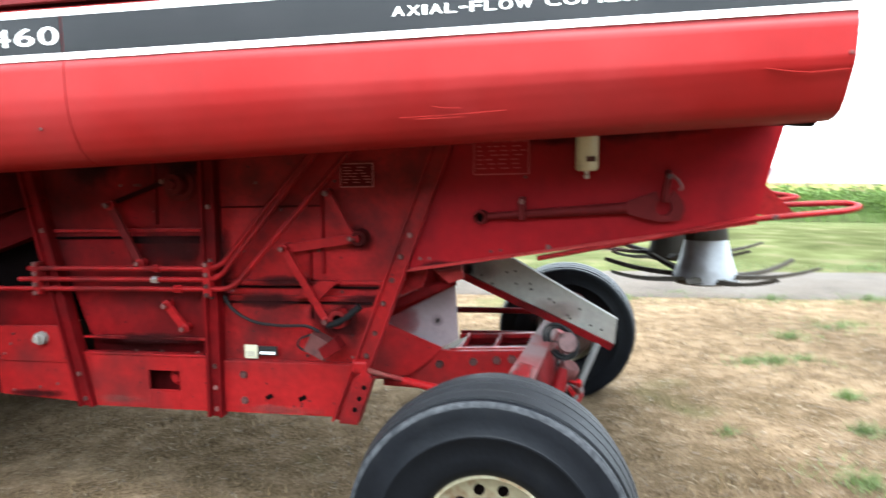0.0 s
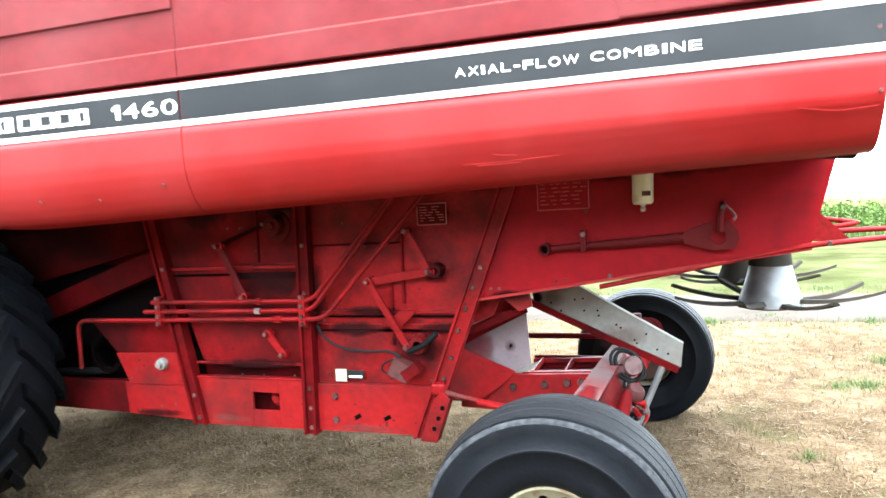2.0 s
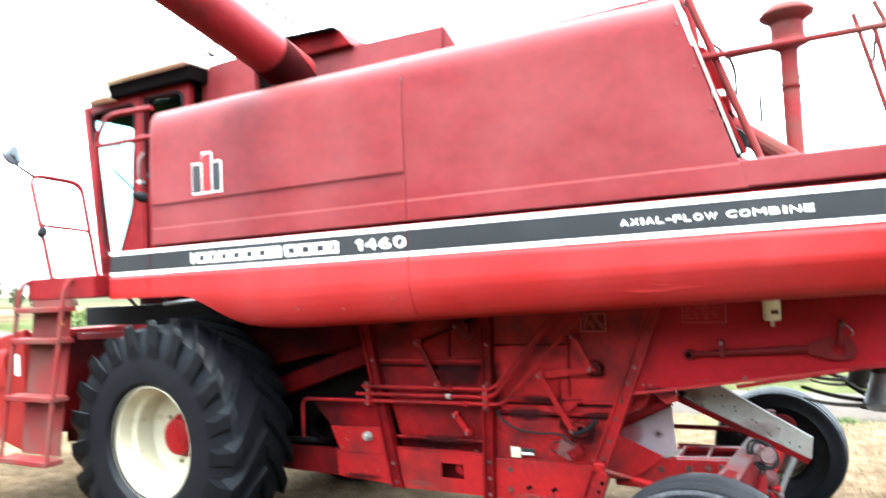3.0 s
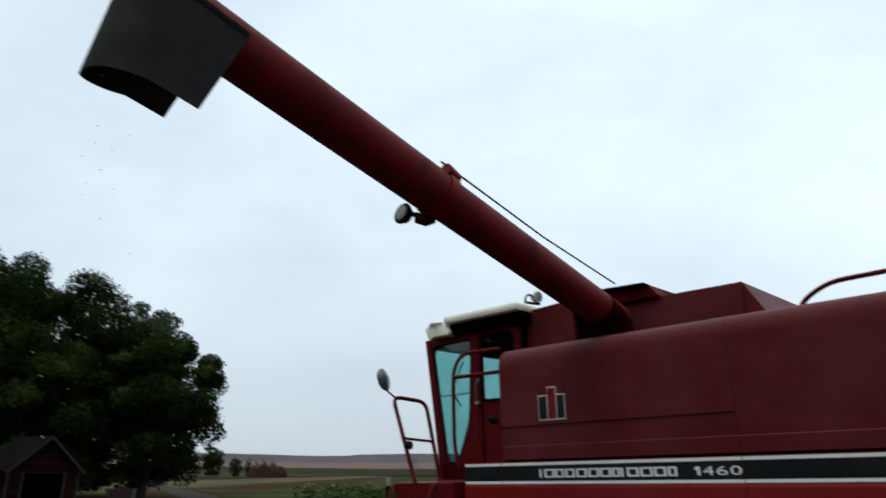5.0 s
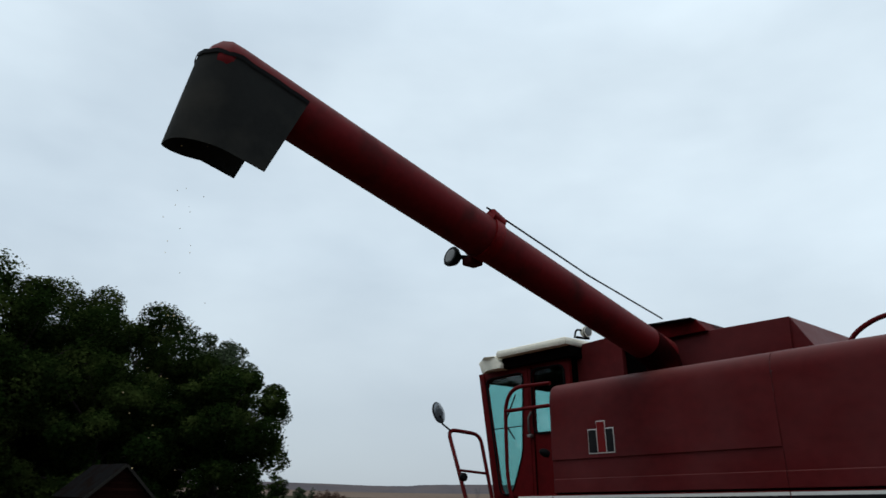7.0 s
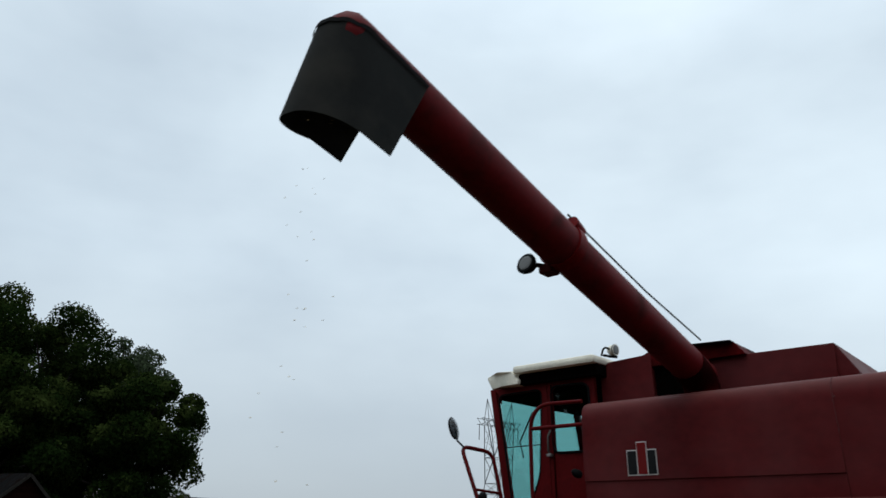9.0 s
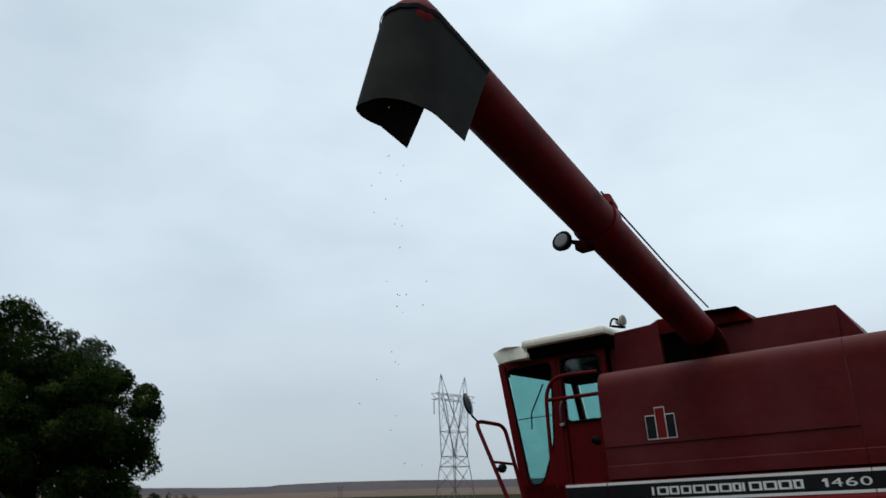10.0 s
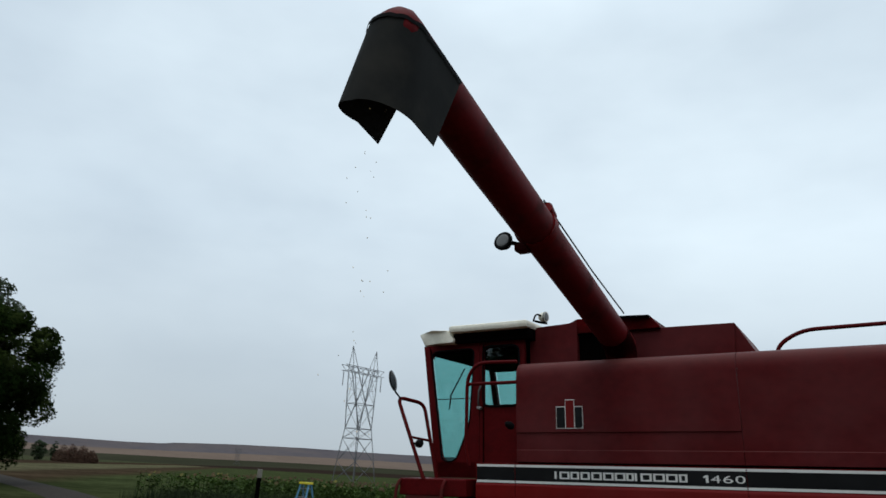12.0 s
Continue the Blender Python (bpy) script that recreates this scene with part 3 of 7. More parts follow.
part("far_side_panel", sheet([[(x, 2.76 - y, z) for y, z in resample(skirt_profile(1.66), 14)] for x in (-0.85, 0.5, 2.0, 4.3)], 0.012, (0, -1, 0)), RED_SKIRT, combine, smooth=True)
part("far_upper_panel", plate([(-0.4, 3.21), (-0.4, 2.25), (3.45, 2.25), (3.30, 2.75), (2.6, 3.21)], 2.745, 2.76, 0.004), RED, combine)
part("deck", box(-0.84, 4.30, 0.03, 2.73, 2.20, 2.24, 0.0), RED_PART, combine)
# the left bay is painted darker than the right, for overhang shade and soot
part("side_sheet", plate([(0.92, 1.80), (1.235, 0.90), (1.90, 0.90), (1.90, 1.80)], 0.68, 0.70, 0.0), RED_SOOT_SHADE, combine, "grimy red side sheet, darkened for the overhang's shade")
side = part("side_sheet", plate([(1.902, 1.80), (1.902, 0.79), (2.54, 0.79), (2.60, 0.90), (2.75, 1.20), (2.97, 1.80)], 0.68, 0.70, 0.0), RED_PART, combine, "worn red side sheet")



# bottom panels between the uprights; one has a square opening through it
window_panel = part("access_panel", box(1.20, 1.545, 0.655, 0.672, 0.562, 0.818, 0.003), RED_PANEL, combine, "bright red access panel with a square opening")
part("access_panel_side", box(1.705, 1.868, 0.655, 0.672, 0.560, 0.822, 0.003), RED_PANEL, window_panel)
part("access_panel_top", box(1.545, 1.705, 0.655, 0.672, 0.745, 0.820, 0.0), RED_PANEL, window_panel)
part("access_panel_bottom", box(1.545, 1.705, 0.655, 0.672, 0.561, 0.650, 0.0), RED_PANEL, window_panel)
part("hub_behind_opening", lathe([(0.0, -0.05), (0.02, -0.05), (0.022, -0.02), (0.045, -0.015), (0.05, 0.03), (0.0, 0.03)], (1.66, 0.74, 0.70), seg=20), RED_PART, window_panel)
part("slot_lip", box(1.19, 1.868, 0.650, 0.69, 0.812, 0.824, 0.003), RED_PART, window_panel)
# dark board set behind the slot to stand in for its shade
part("inner_board", box(1.2, 1.868, 0.74, 0.76, 0.55, 0.92, 0.0), SOOT_SHADE, window_panel)
part("bottom_panel", plate([(1.93, 0.80), (1.93, 0.560), (2.50, 0.560), (2.56, 0.80)], 0.660, 0.676, 0.003), RED_PANEL, combine, "bright red bottom panel with bolts and two slots")
part("bottom_panel", plate([(0.70, 0.775), (0.72, 0.595), (1.18, 0.572), (1.18, 0.765)], 0.664, 0.680, 0.003), RED_PANEL, combine)
part("patch_panel", plate([(0.66, 0.935), (0.745, 0.765), (1.16, 0.765), (1.16, 0.945)], 0.657, 0.675, 0.003), RED_PANEL, combine)
part("frame_rail", plate([(-0.2, 0.77), (-0.2, 0.615), (0.72, 0.592), (0.72, 0.775)], 0.675, 0.73, 0.004), RED_GRIMY, combine)
part("side_sheet", plate([(0.50, 1.10), (0.66, 0.93), (1.17, 0.945), (1.10, 1.11)], 0.675, 0.69, 0.0), RED_GRIMY, combine)
# these sheets and the housing are painted dark for shade by the wheel
part("side_sheet", plate([(0.10, 1.80), (0.10, 1.45), (0.95, 1.56), (0.95, 1.80)], 0.80, 0.815, 0.0), SOOT_SHADE, combine)
part("inner_sheet", plate([(-0.4, 1.80), (-0.4, 1.15), (0.1, 1.2), (0.1, 1.8)], 0.85, 0.865, 0.0), SOOT_SHADE, combine)
part("elevator_housing", bar((-0.1, 0.74, 1.10), (0.98, 0.70, 1.44), 0.1, 0.13), SOOT_SHADE, combine, "slanted dull red elevator housing")
# two near-black boards fill the voids in place of real shade
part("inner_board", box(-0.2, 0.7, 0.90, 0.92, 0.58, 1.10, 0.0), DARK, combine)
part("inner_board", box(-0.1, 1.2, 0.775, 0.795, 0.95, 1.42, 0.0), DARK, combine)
part("underside_shaft", tube([(0.05, 0.72, 0.80), (0.55, 0.72, 0.82)], 0.02), BLACK, combine)
part("round_cutout_ring", lathe([(0.09, -0.01), (0.115, -0.01), (0.115, 0.02), (0.09, 0.02)], (0.56, 0.70, 0.93), seg=28), DARK, combine)

# hood over the straw spreader
hood = part("hood_side", plate([(2.76, 1.21), (4.175, 1.412), (4.275, 1.80), (2.97, 1.80)], 0.655, 0.668, 0.0), RED_HOOD, combine, "red hood side sheet, colour deepened for the overhang's shade")
part("hood_flange", bar((2.76, 0.655, 1.215), (4.18, 0.655, 1.412), 0.03, 0.012), RED_SKIRT, hood)
part("far_hood_side", plate([(2.55, 1.235), (2.79, 1.218), (4.175, 1.412), (4.275, 1.80), (2.55, 1.80)], 2.09, 2.105, 0.0), RED_GRIMY, combine)
part("hood_roof", box(2.5, 4.27, 0.67, 2.09, 1.78, 1.80, 0.0), RED_GRIMY, combine)
part("hood_corner", plate([(4.17, 1.44), (4.20, 1.56), (4.33, 1.43)], 0.664, 0.676, 0.0), RED_PART, hood)
part("rear_underside", box(0.3, 4.24, 0.19, 0.68, 1.80, 1.82, 0.0), RED_GRIMY, combine)
# black sheet added in place of the dark gap behind the panel's end
part("skirt_end_gusset", plate([(3.98, 1.765), (4.235, 1.745), (4.285, 1.80), (4.285, 1.86), (4.1, 1.83)], 0.19, 0.21, 0.0), BLACK, hood, "black sheet standing for shade behind the lower panel's end")
bumper = part("rear_loop_rail", tube([(3.35, 0.665, 1.27), (4.17, 0.64, 1.425), (4.50, 0.64, 1.452), (4.545, 0.66, 1.468), (4.50, 0.70, 1.478), (4.2, 0.72, 1.47)], 0.011, 10, 0.05), RED_PART, combine, "red bent rod sticking out at the back")
part("rear_loop_rail", tube([(4.18, 0.9, 1.46), (4.40, 0.9, 1.49), (4.2, 0.95, 1.52)], 0.011, 10, 0.03), RED_PART, combine)
share("bolt", BOLT, bumper, Matrix.Translation((4.24, 0.625, 1.432)))

# uprights
def channel(name, a, b, w, y0=0.62, y1=0.68, material=RED_PART):
    """A channel-section upright: a recessed web between two flanges, one profile drawn from end to end."""
    bm = bm_new()
    h, t = w / 2, 0.014
    prof = [(-h, y1), (-h, y0), (-h + t, y0), (-h + t, y0 + 0.02), (h - t, y0 + 0.02), (h - t, y0), (h, y0), (h, y1)]
    ends = [[bm.verts.new((x + u, y, z)) for u, y in prof] for x, z in (a, b)]
    for k in range(8):
        bm.faces.new((ends[0][k], ends[0][(k + 1) % 8], ends[1][(k + 1) % 8], ends[1][k]))
    bm.faces.new(ends[0])
    bm.faces.new(ends[1][::-1])
    return part(name, bm, material, combine, "red channel-section upright with bolts")


post_a = channel("upright", (0.95, 1.80), (1.225, 0.565), 0.075, material=RED_GRIMY)
post_b = channel("upright", (1.903, 1.80), (1.896, 0.545), 0.070, material=RED_GRIMY)
post_c = channel("upright", (2.985, 1.80), (2.50, 0.555), 0.085)
part("foot_plate", plate([(2.50, 0.555), (2.585, 0.55), (2.66, 0.76), (2.62, 0.80), (2.57, 0.75)], 0.60, 0.66, 0.004), RED_PART, post_c)
for k in range(3):
    part("plate_hole", lathe([(0.0, -0.002), (0.011, -0.002), (0.011, 0.01)], (2.575 + 0.022 * k, 0.599, 0.62 + 0.05 * k), seg=10), DARK, post_c)
for owner, spots in ((post_a, ((1.19, 0.72), (1.215, 0.60), (1.04, 1.40))), (post_b, ((1.9, 0.58), (1.9, 0.68), (1.9, 0.78), (1.9, 1.10), (1.9, 1.26), (1.9, 1.5))),
                     (post_c, ((2.52, 0.60), (2.56, 0.71), (2.62, 0.85), (2.66, 0.95), (2.70, 1.08), (2.74, 1.18), (2.78, 1.28), (2.82, 1.37), (2.555, 0.60)))):
    for x, z in spots:
        share("bolt", BOLT, owner, Matrix.Translation((x, 0.638, z)))
for x, z in ((2.03, 0.74), (2.03, 0.62)):
    share("bolt", BOLT, side, Matrix.Translation((x, 0.66, z)) @ Matrix.Scale(1.5, 4))
for k in range(26):
    r = random.Random(k)
    x, z = r.uniform(1.3, 2.6), r.choice((0.83, 0.93, 1.12, 1.30, 1.48, 1.60))
    share("bolt", SMALL_BOLT, side, Matrix.Translation((x, 0.68, z)))
for x, z in ((0.70, 0.90), (0.82, 0.90), (0.80, 0.85), (0.76, 0.80), (1.10, 0.92), (1.12, 0.80), (0.80, 0.62), (0.95, 0.64), (1.05, 0.66)):
    share("bolt", SMALL_BOLT, side, Matrix.Translation((x, 0.657, z)))
for x in (2.15, 2.31):
    part("bolt_slot", bar((x - 0.016, 0.659, 0.632), (x + 0.016, 0.659, 0.648), 0.006, 0.02), DARK, combine)
part("shaft_end", lathe([(0.0, -0.05), (0.016, -0.05), (0.018, -0.03), (0.03, -0.028), (0.032, 0.0), (0.0, 0.0)], (0.985, 0.655, 0.885), seg=16), GALV, combine, "bright nut on a shaft end")


# ---- the combine harvester: levers, pipes and labels on its side ----
pipes = [((0.985, 1.228), (1.96, 1.230), (2.43, 1.75)), ((0.93, 1.178), (1.955, 1.182), (2.425, 1.72)), ((0.462, 0.86), (0.462, 1.130), (2.02, 1.140), (2.60, 1.75))]
for p in pipes:
    part("hydraulic_pipe", tube([(x, 0.600, z) for x, z in p], 0.0118, 10, 0.06), RED_PART, combine, "bent red hydraulic pipe", smooth=True)
for x in (1.03, 1.905):
    part("pipe_clamp", box(x - 0.018, x + 0.018, 0.583, 0.625, 1.105, 1.258, 0.004), RED_PART, combine)
    for z in (1.115, 1.155, 1.205, 1.250):
        share("bolt", BOLT, post_b, Matrix.Translation((x, 0.583, z)))
part("pipe_nut", tube([(1.63, 0.60, 1.18), (1.66, 0.60, 1.18)], 0.017, 6), STEEL, combine)
part("pipe_nut", tube([(1.64, 0.60, 1.23), (1.67, 0.60, 1.23)], 0.019, 6), RED_PART, combine)
part("pipe_nut", tube([(1.74, 0.60, 1.138), (1.78, 0.60, 1.138)], 0.019, 6), RED_PART, combine)


def lever(a, b, w=0.035, y=0.625, name="lever_arm", material=RED_PART):
    ob = part(name, bar((a[0], y, a[1]), (b[0], y, b[1]), 0.014, w, (0, 0, 1) if abs(a[0] - b[0]) > abs(a[1] - b[1]) else (1, 0, 0)), material, combine)
    for x, z in (a, b):
        part("pivot", lathe([(0.0, -0.028), (0.012, -0.028), (0.014, -0.012), (w * 0.62, -0.010), (w * 0.62, 0.03), (0.0, 0.03)], (x, y, z), seg=18), RED_PART, ob)
        share("bolt", BOLT, ob, Matrix.Translation((x, y - 0.028, z)))
    return ob


lever((1.42, 1.512), (1.555, 1.25), material=WRENCH_RED)
lever((1.395, 1.515), (1.69, 1.615), 0.02, 0.65, material=SOOT_SHADE)
lever((2.465, 1.55), (2.57, 1.36), 0.032)
lever((2.265, 1.315), (2.575, 1.357), 0.038, 0.640)
lever((2.262, 1.318), (2.452, 1.005), 0.032, 0.612)
lever((1.68, 1.06), (1.765, 0.955), 0.034)
part("grease_hub", lathe([(0.0, -0.05), (0.02, -0.05), (0.024, -0.03), (0.045, -0.028), (0.05, 0.02), (0.075, 0.022), (0.075, 0.04), (0.0, 0.04)], (1.742, 0.645, 1.60), seg=24), WRENCH_RED, combine, "greasy round bearing hub")
part("bearing_ring", lathe([(0.022, -0.035), (0.04, -0.035), (0.045, 0.03), (0.022, 0.03)], (2.50, 0.645, 1.01), seg=24), RED_PART, combine)
part("bearing_ring", lathe([(0.018, -0.035), (0.032, -0.035), (0.035, 0.03), (0.018, 0.03)], (2.60, 0.645, 1.36), seg=24), RED_GRIMY, combine)
part("gusset", plate([(2.30, 1.10), (2.42, 1.175), (2.50, 1.172), (2.42, 1.10)], 0.63, 0.642, 0.0), RED_PART, combine)
part("handle_grip", tube([(2.46, 0.60, 0.985), (2.53, 0.59, 1.01), (2.61, 0.59, 1.075)], 0.014, 10, 0.03), BLACK, combine, "black rubber hand grip")
control = part("control_box", bar((2.375, 0.61, 0.92), (2.465, 0.61, 0.875), 0.07, 0.085), GREYBOX, combine, "dirty brown-grey control box")
part("box_lid", bar((2.46, 0.605, 0.915), (2.49, 0.605, 0.87), 0.065, 0.09), RED_GRIMY, control)
part("control_cable", tube([(1.955, 0.645, 1.10), (1.99, 0.64, 1.04), (2.10, 0.63, 0.985), (2.25, 0.62, 0.975), (2.36, 0.61, 0.985), (2.42, 0.60, 0.96)], 0.007, 8, 0.06), CABLE, combine, "sagging black cable")
part("control_cable", tube([(2.40, 0.60, 0.95), (2.33, 0.60, 0.93), (2.31, 0.61, 0.89), (2.35, 0.62, 0.865)], 0.005, 8, 0.05), CABLE, combine)
# ribs and joints pressed into the sheet
for x0, x1, z, h, m in ((1.07, 1.865, 1.395, 0.014, RED_PART), (1.07, 1.865, 1.362, 0.010, DARK), (1.94, 2.42, 1.495, 0.006, SOOT_SHADE), (1.94, 2.72, 1.162, 0.016, RED_PART), (1.94, 2.70, 1.092, 0.020, RED_PART),
                        (1.94, 2.55, 0.802, 0.010, RED_PART), (1.2, 1.865, 0.893, 0.012, RED_PART), (1.94, 2.71, 1.140, 0.008, DARK), (1.94, 2.69, 1.070, 0.008, DARK), (1.5, 1.865, 1.35, 0.03, DARK)):
    part("rib", box(x0, x1, 0.664, 0.682, z - h / 2, z + h / 2, 0.002), m, side)
for x, z0, z1 in ((2.42, 1.20, 1.55), (2.36, 1.0, 1.3), (1.62, 1.42, 1.70)):
    part("rib", box(x - 0.006, x + 0.006, 0.664, 0.682, z0, z1, 0.002), RED_GRIMY, side)



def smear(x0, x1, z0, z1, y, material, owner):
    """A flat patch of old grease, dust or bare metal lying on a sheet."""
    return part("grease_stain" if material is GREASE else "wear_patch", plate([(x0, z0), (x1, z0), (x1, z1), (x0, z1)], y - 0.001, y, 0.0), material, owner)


# grease by ribs and levers; patches along the top edge also paint overhang shade
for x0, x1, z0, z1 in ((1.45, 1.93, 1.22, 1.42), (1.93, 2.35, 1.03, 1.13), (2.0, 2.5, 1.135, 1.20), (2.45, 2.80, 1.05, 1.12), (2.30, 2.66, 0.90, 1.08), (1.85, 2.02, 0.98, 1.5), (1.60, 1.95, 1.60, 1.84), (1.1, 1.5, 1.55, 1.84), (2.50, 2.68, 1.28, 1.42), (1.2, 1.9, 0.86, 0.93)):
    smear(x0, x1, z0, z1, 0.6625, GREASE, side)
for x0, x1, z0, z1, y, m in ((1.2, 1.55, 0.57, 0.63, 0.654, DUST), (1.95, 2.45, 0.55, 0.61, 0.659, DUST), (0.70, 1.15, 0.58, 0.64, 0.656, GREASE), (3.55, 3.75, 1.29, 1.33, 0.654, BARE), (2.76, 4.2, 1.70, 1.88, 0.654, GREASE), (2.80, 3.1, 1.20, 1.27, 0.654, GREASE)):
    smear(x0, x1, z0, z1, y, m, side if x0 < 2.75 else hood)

# stickers: writing too small to read is shown as bars
def sticker(name, x0, x1, z0, z1, back, ink, rows, label, y=0.676):
    ob = part(name, box(x0, x1, y - 0.003, y, z0, z1, 0.0), ink, combine, label)
    part("sticker_field", box(x0 + 0.004, x1 - 0.004, y - 0.0045, y - 0.003, z0 + 0.004, z1 - 0.004, 0.0), back, ob)
    r = random.Random(name + str(x0))
    for k in range(rows):
        z = z1 - 0.016 - k * (z1 - z0 - 0.026) / rows
        a = x0 + 0.014
        while a < x1 - 0.03:
            b = min(x1 - 0.012, a + r.uniform(0.015, 0.04))
            part("text_bar", box(a, b, y - 0.0055, y - 0.004, z - 0.003, z, 0.0), ink, ob)
            a = b + r.uniform(0.008, 0.03)
    return ob


PINK_FAINT = mat("rubbed_off_pink_print", (0.209, 0.0286, 0.0339), 0.5)
PINK = mat("faded_pink_print", (0.208, 0.048, 0.0496), 0.5)
sticker("instruction_sticker", 2.512, 2.658, 1.572, 1.673, RED_GRIMY, PINK, 6, "faded instruction sticker with a thin white border", y=0.660)
sticker("instruction_sticker", 3.088, 3.315, 1.612, 1.760, RED_HOOD, PINK_FAINT, 7, "large faded instruction sticker on the red hood", y=0.652)
white_tag = part("white_tag", box(2.04, 2.10, 0.655, 0.6595, 0.817, 0.878, 0.0), FILTER, combine, "small white and black tag")
part("tag_half", box(2.105, 2.196, 0.655, 0.6595, 0.832, 0.874, 0.0), BLACK_STRIPE, white_tag)
part("text_bar", box(2.115, 2.185, 0.6535, 0.655, 0.838, 0.848, 0.0), WHITE_DECAL, white_tag)
for k in range(3):
    part("text_bar", box(2.05 + k * 0.014, 2.056 + k * 0.014, 0.6535, 0.655, 0.825, 0.850, 0.0), GALV, white_tag)

# fuel filter
canister = part("filter_canister", lathe([(0.0, 0.0), (0.034, 0.0), (0.040, 0.004), (0.043, 0.012), (0.043, 0.15), (0.047, 0.152), (0.047, 0.165), (0.043, 0.167), (0.043, 0.19), (0.0, 0.19)], (3.542, 0.60, 1.620), (0, 0, 1), 28), FILTER, combine, "cream oil filter canister", smooth=True)
part("drain_cock", lathe([(0.0, -0.03), (0.008, -0.03), (0.012, -0.018), (0.007, -0.012), (0.012, 0.0), (0.0, 0.0)], (3.542, 0.60, 1.620), (0, 0, 1), 12), STEEL, canister)
part("canister_mark", box(3.54, 3.575, 0.5555, 0.558, 1.655, 1.675, 0.0), GREYBOX, canister)

# the long wrench clipped to the hood
wrench = part("wrench", tube([(3.15, 0.628, 1.446), (3.42, 0.628, 1.459), (3.70, 0.628, 1.474)], [0.014, 0.019, 0.022], 14), WRENCH_RED, combine, "long dull red wrench clipped to the hood side", smooth=True)
part("wrench_socket", lathe([(0.019, -0.012), (0.028, -0.012), (0.028, 0.02), (0.019, 0.02), (0.019, -0.012)], (3.122, 0.626, 1.443), (0.35, 1, 0.05), 20), WRENCH_RED, wrench, smooth=True)
part("wrench_bore", lathe([(0.0, 0.004), (0.020, 0.004), (0.020, 0.012)], (3.122, 0.626, 1.443), (0.35, 1, 0.05), 16), DARK, wrench)
head = bm_new()
inner = [(3.835 + 0.031 * math.cos(radians(d)), 1.474 + 0.033 * math.sin(radians(d))) for d in (60, 20, -20, -60, -100, -140, -180, -220, -240)]
outer = [(3.872, 1.540), (3.906, 1.497), (3.913, 1.462), (3.898, 1.424), (3.830, 1.419), (3.800, 1.423), (3.70, 1.450), (3.70, 1.498), (3.806, 1.535)]
for y in (0.614, 0.636):
    for (a, b), (c, d) in zip(zip(inner, outer), zip(inner[1:], outer[1:])):
        head.faces.new([head.verts.new((x, y, z)) for x, z in (a, b, d, c)])
for ring in (inner, outer):
    for a, b in zip(ring, ring[1:]):
        head.faces.new([head.verts.new((x, y, z)) for (x, z), y in ((a, 0.614), (b, 0.614), (b, 0.636), (a, 0.636))])
for a, b in ((inner[0], outer[0]), (inner[-1], outer[-1])):
    head.faces.new([head.verts.new((x, y, z)) for (x, z), y in ((a, 0.614), (b, 0.614), (b, 0.636), (a, 0.636))])
bmesh.ops.remove_doubles(head, verts=head.verts, dist=1e-4)
part("wrench_head", head, WRENCH_RED, wrench)
part("wrench_clip", box(3.278, 3.302, 0.600, 0.655, 1.430, 1.522, 0.004), WRENCH_RED, wrench)
part("wrench_hook", tube([(3.840, 0.612, 1.495), (3.840, 0.604, 1.55), (3.852, 0.606, 1.600), (3.852, 0.65, 1.605)], 0.013, 8, 0.02), WRENCH_RED, wrench, smooth=True)
part("hook_pin", tube([(3.862, 0.62, 1.598), (3.888, 0.615, 1.575), (3.903, 0.612, 1.549), (3.890, 0.612, 1.538)], 0.005, 8, 0.01), BOLTED, wrench, smooth=True)
for x, z in ((3.29, 1.505), (3.852, 1.592)):
    share("bolt", BOLT, wrench, Matrix.Translation((x, 0.602, z)))
for x, z in ((3.16, 1.30), (3.20, 1.305), (3.40, 1.31), (3.30, 1.60), (2.86, 1.27), (2.90, 1.27)):
    share("bolt", SMALL_BOLT, hood, Matrix.Translation((x, 0.655, z)))
share("bolt", BOLT, hood, Matrix.Translation((3.395, 0.65, 1.318)))


# ---- the combine harvester: wheels and rear axle ----
seating[0] = LEVEL


def drive_tyre(c, r, w):
    """The carcass of a wide field tyre."""
    h = w / 2
    prof = [(0.385, -h * 0.80), (0.43, -h * 0.97), (0.52, -h), (0.62, -h * 0.98), (0.70, -h * 0.95), (r - 0.075, -h * 0.86), (r - 0.05, -h * 0.72), (r - 0.04, 0.0),
            (r - 0.05, h * 0.72), (r - 0.075, h * 0.86), (0.70, h * 0.95), (0.62, h * 0.98), (0.52, h), (0.43, h * 0.97), (0.385, h * 0.80)]
    return lathe(prof, c, (0, 1, 0), 72)


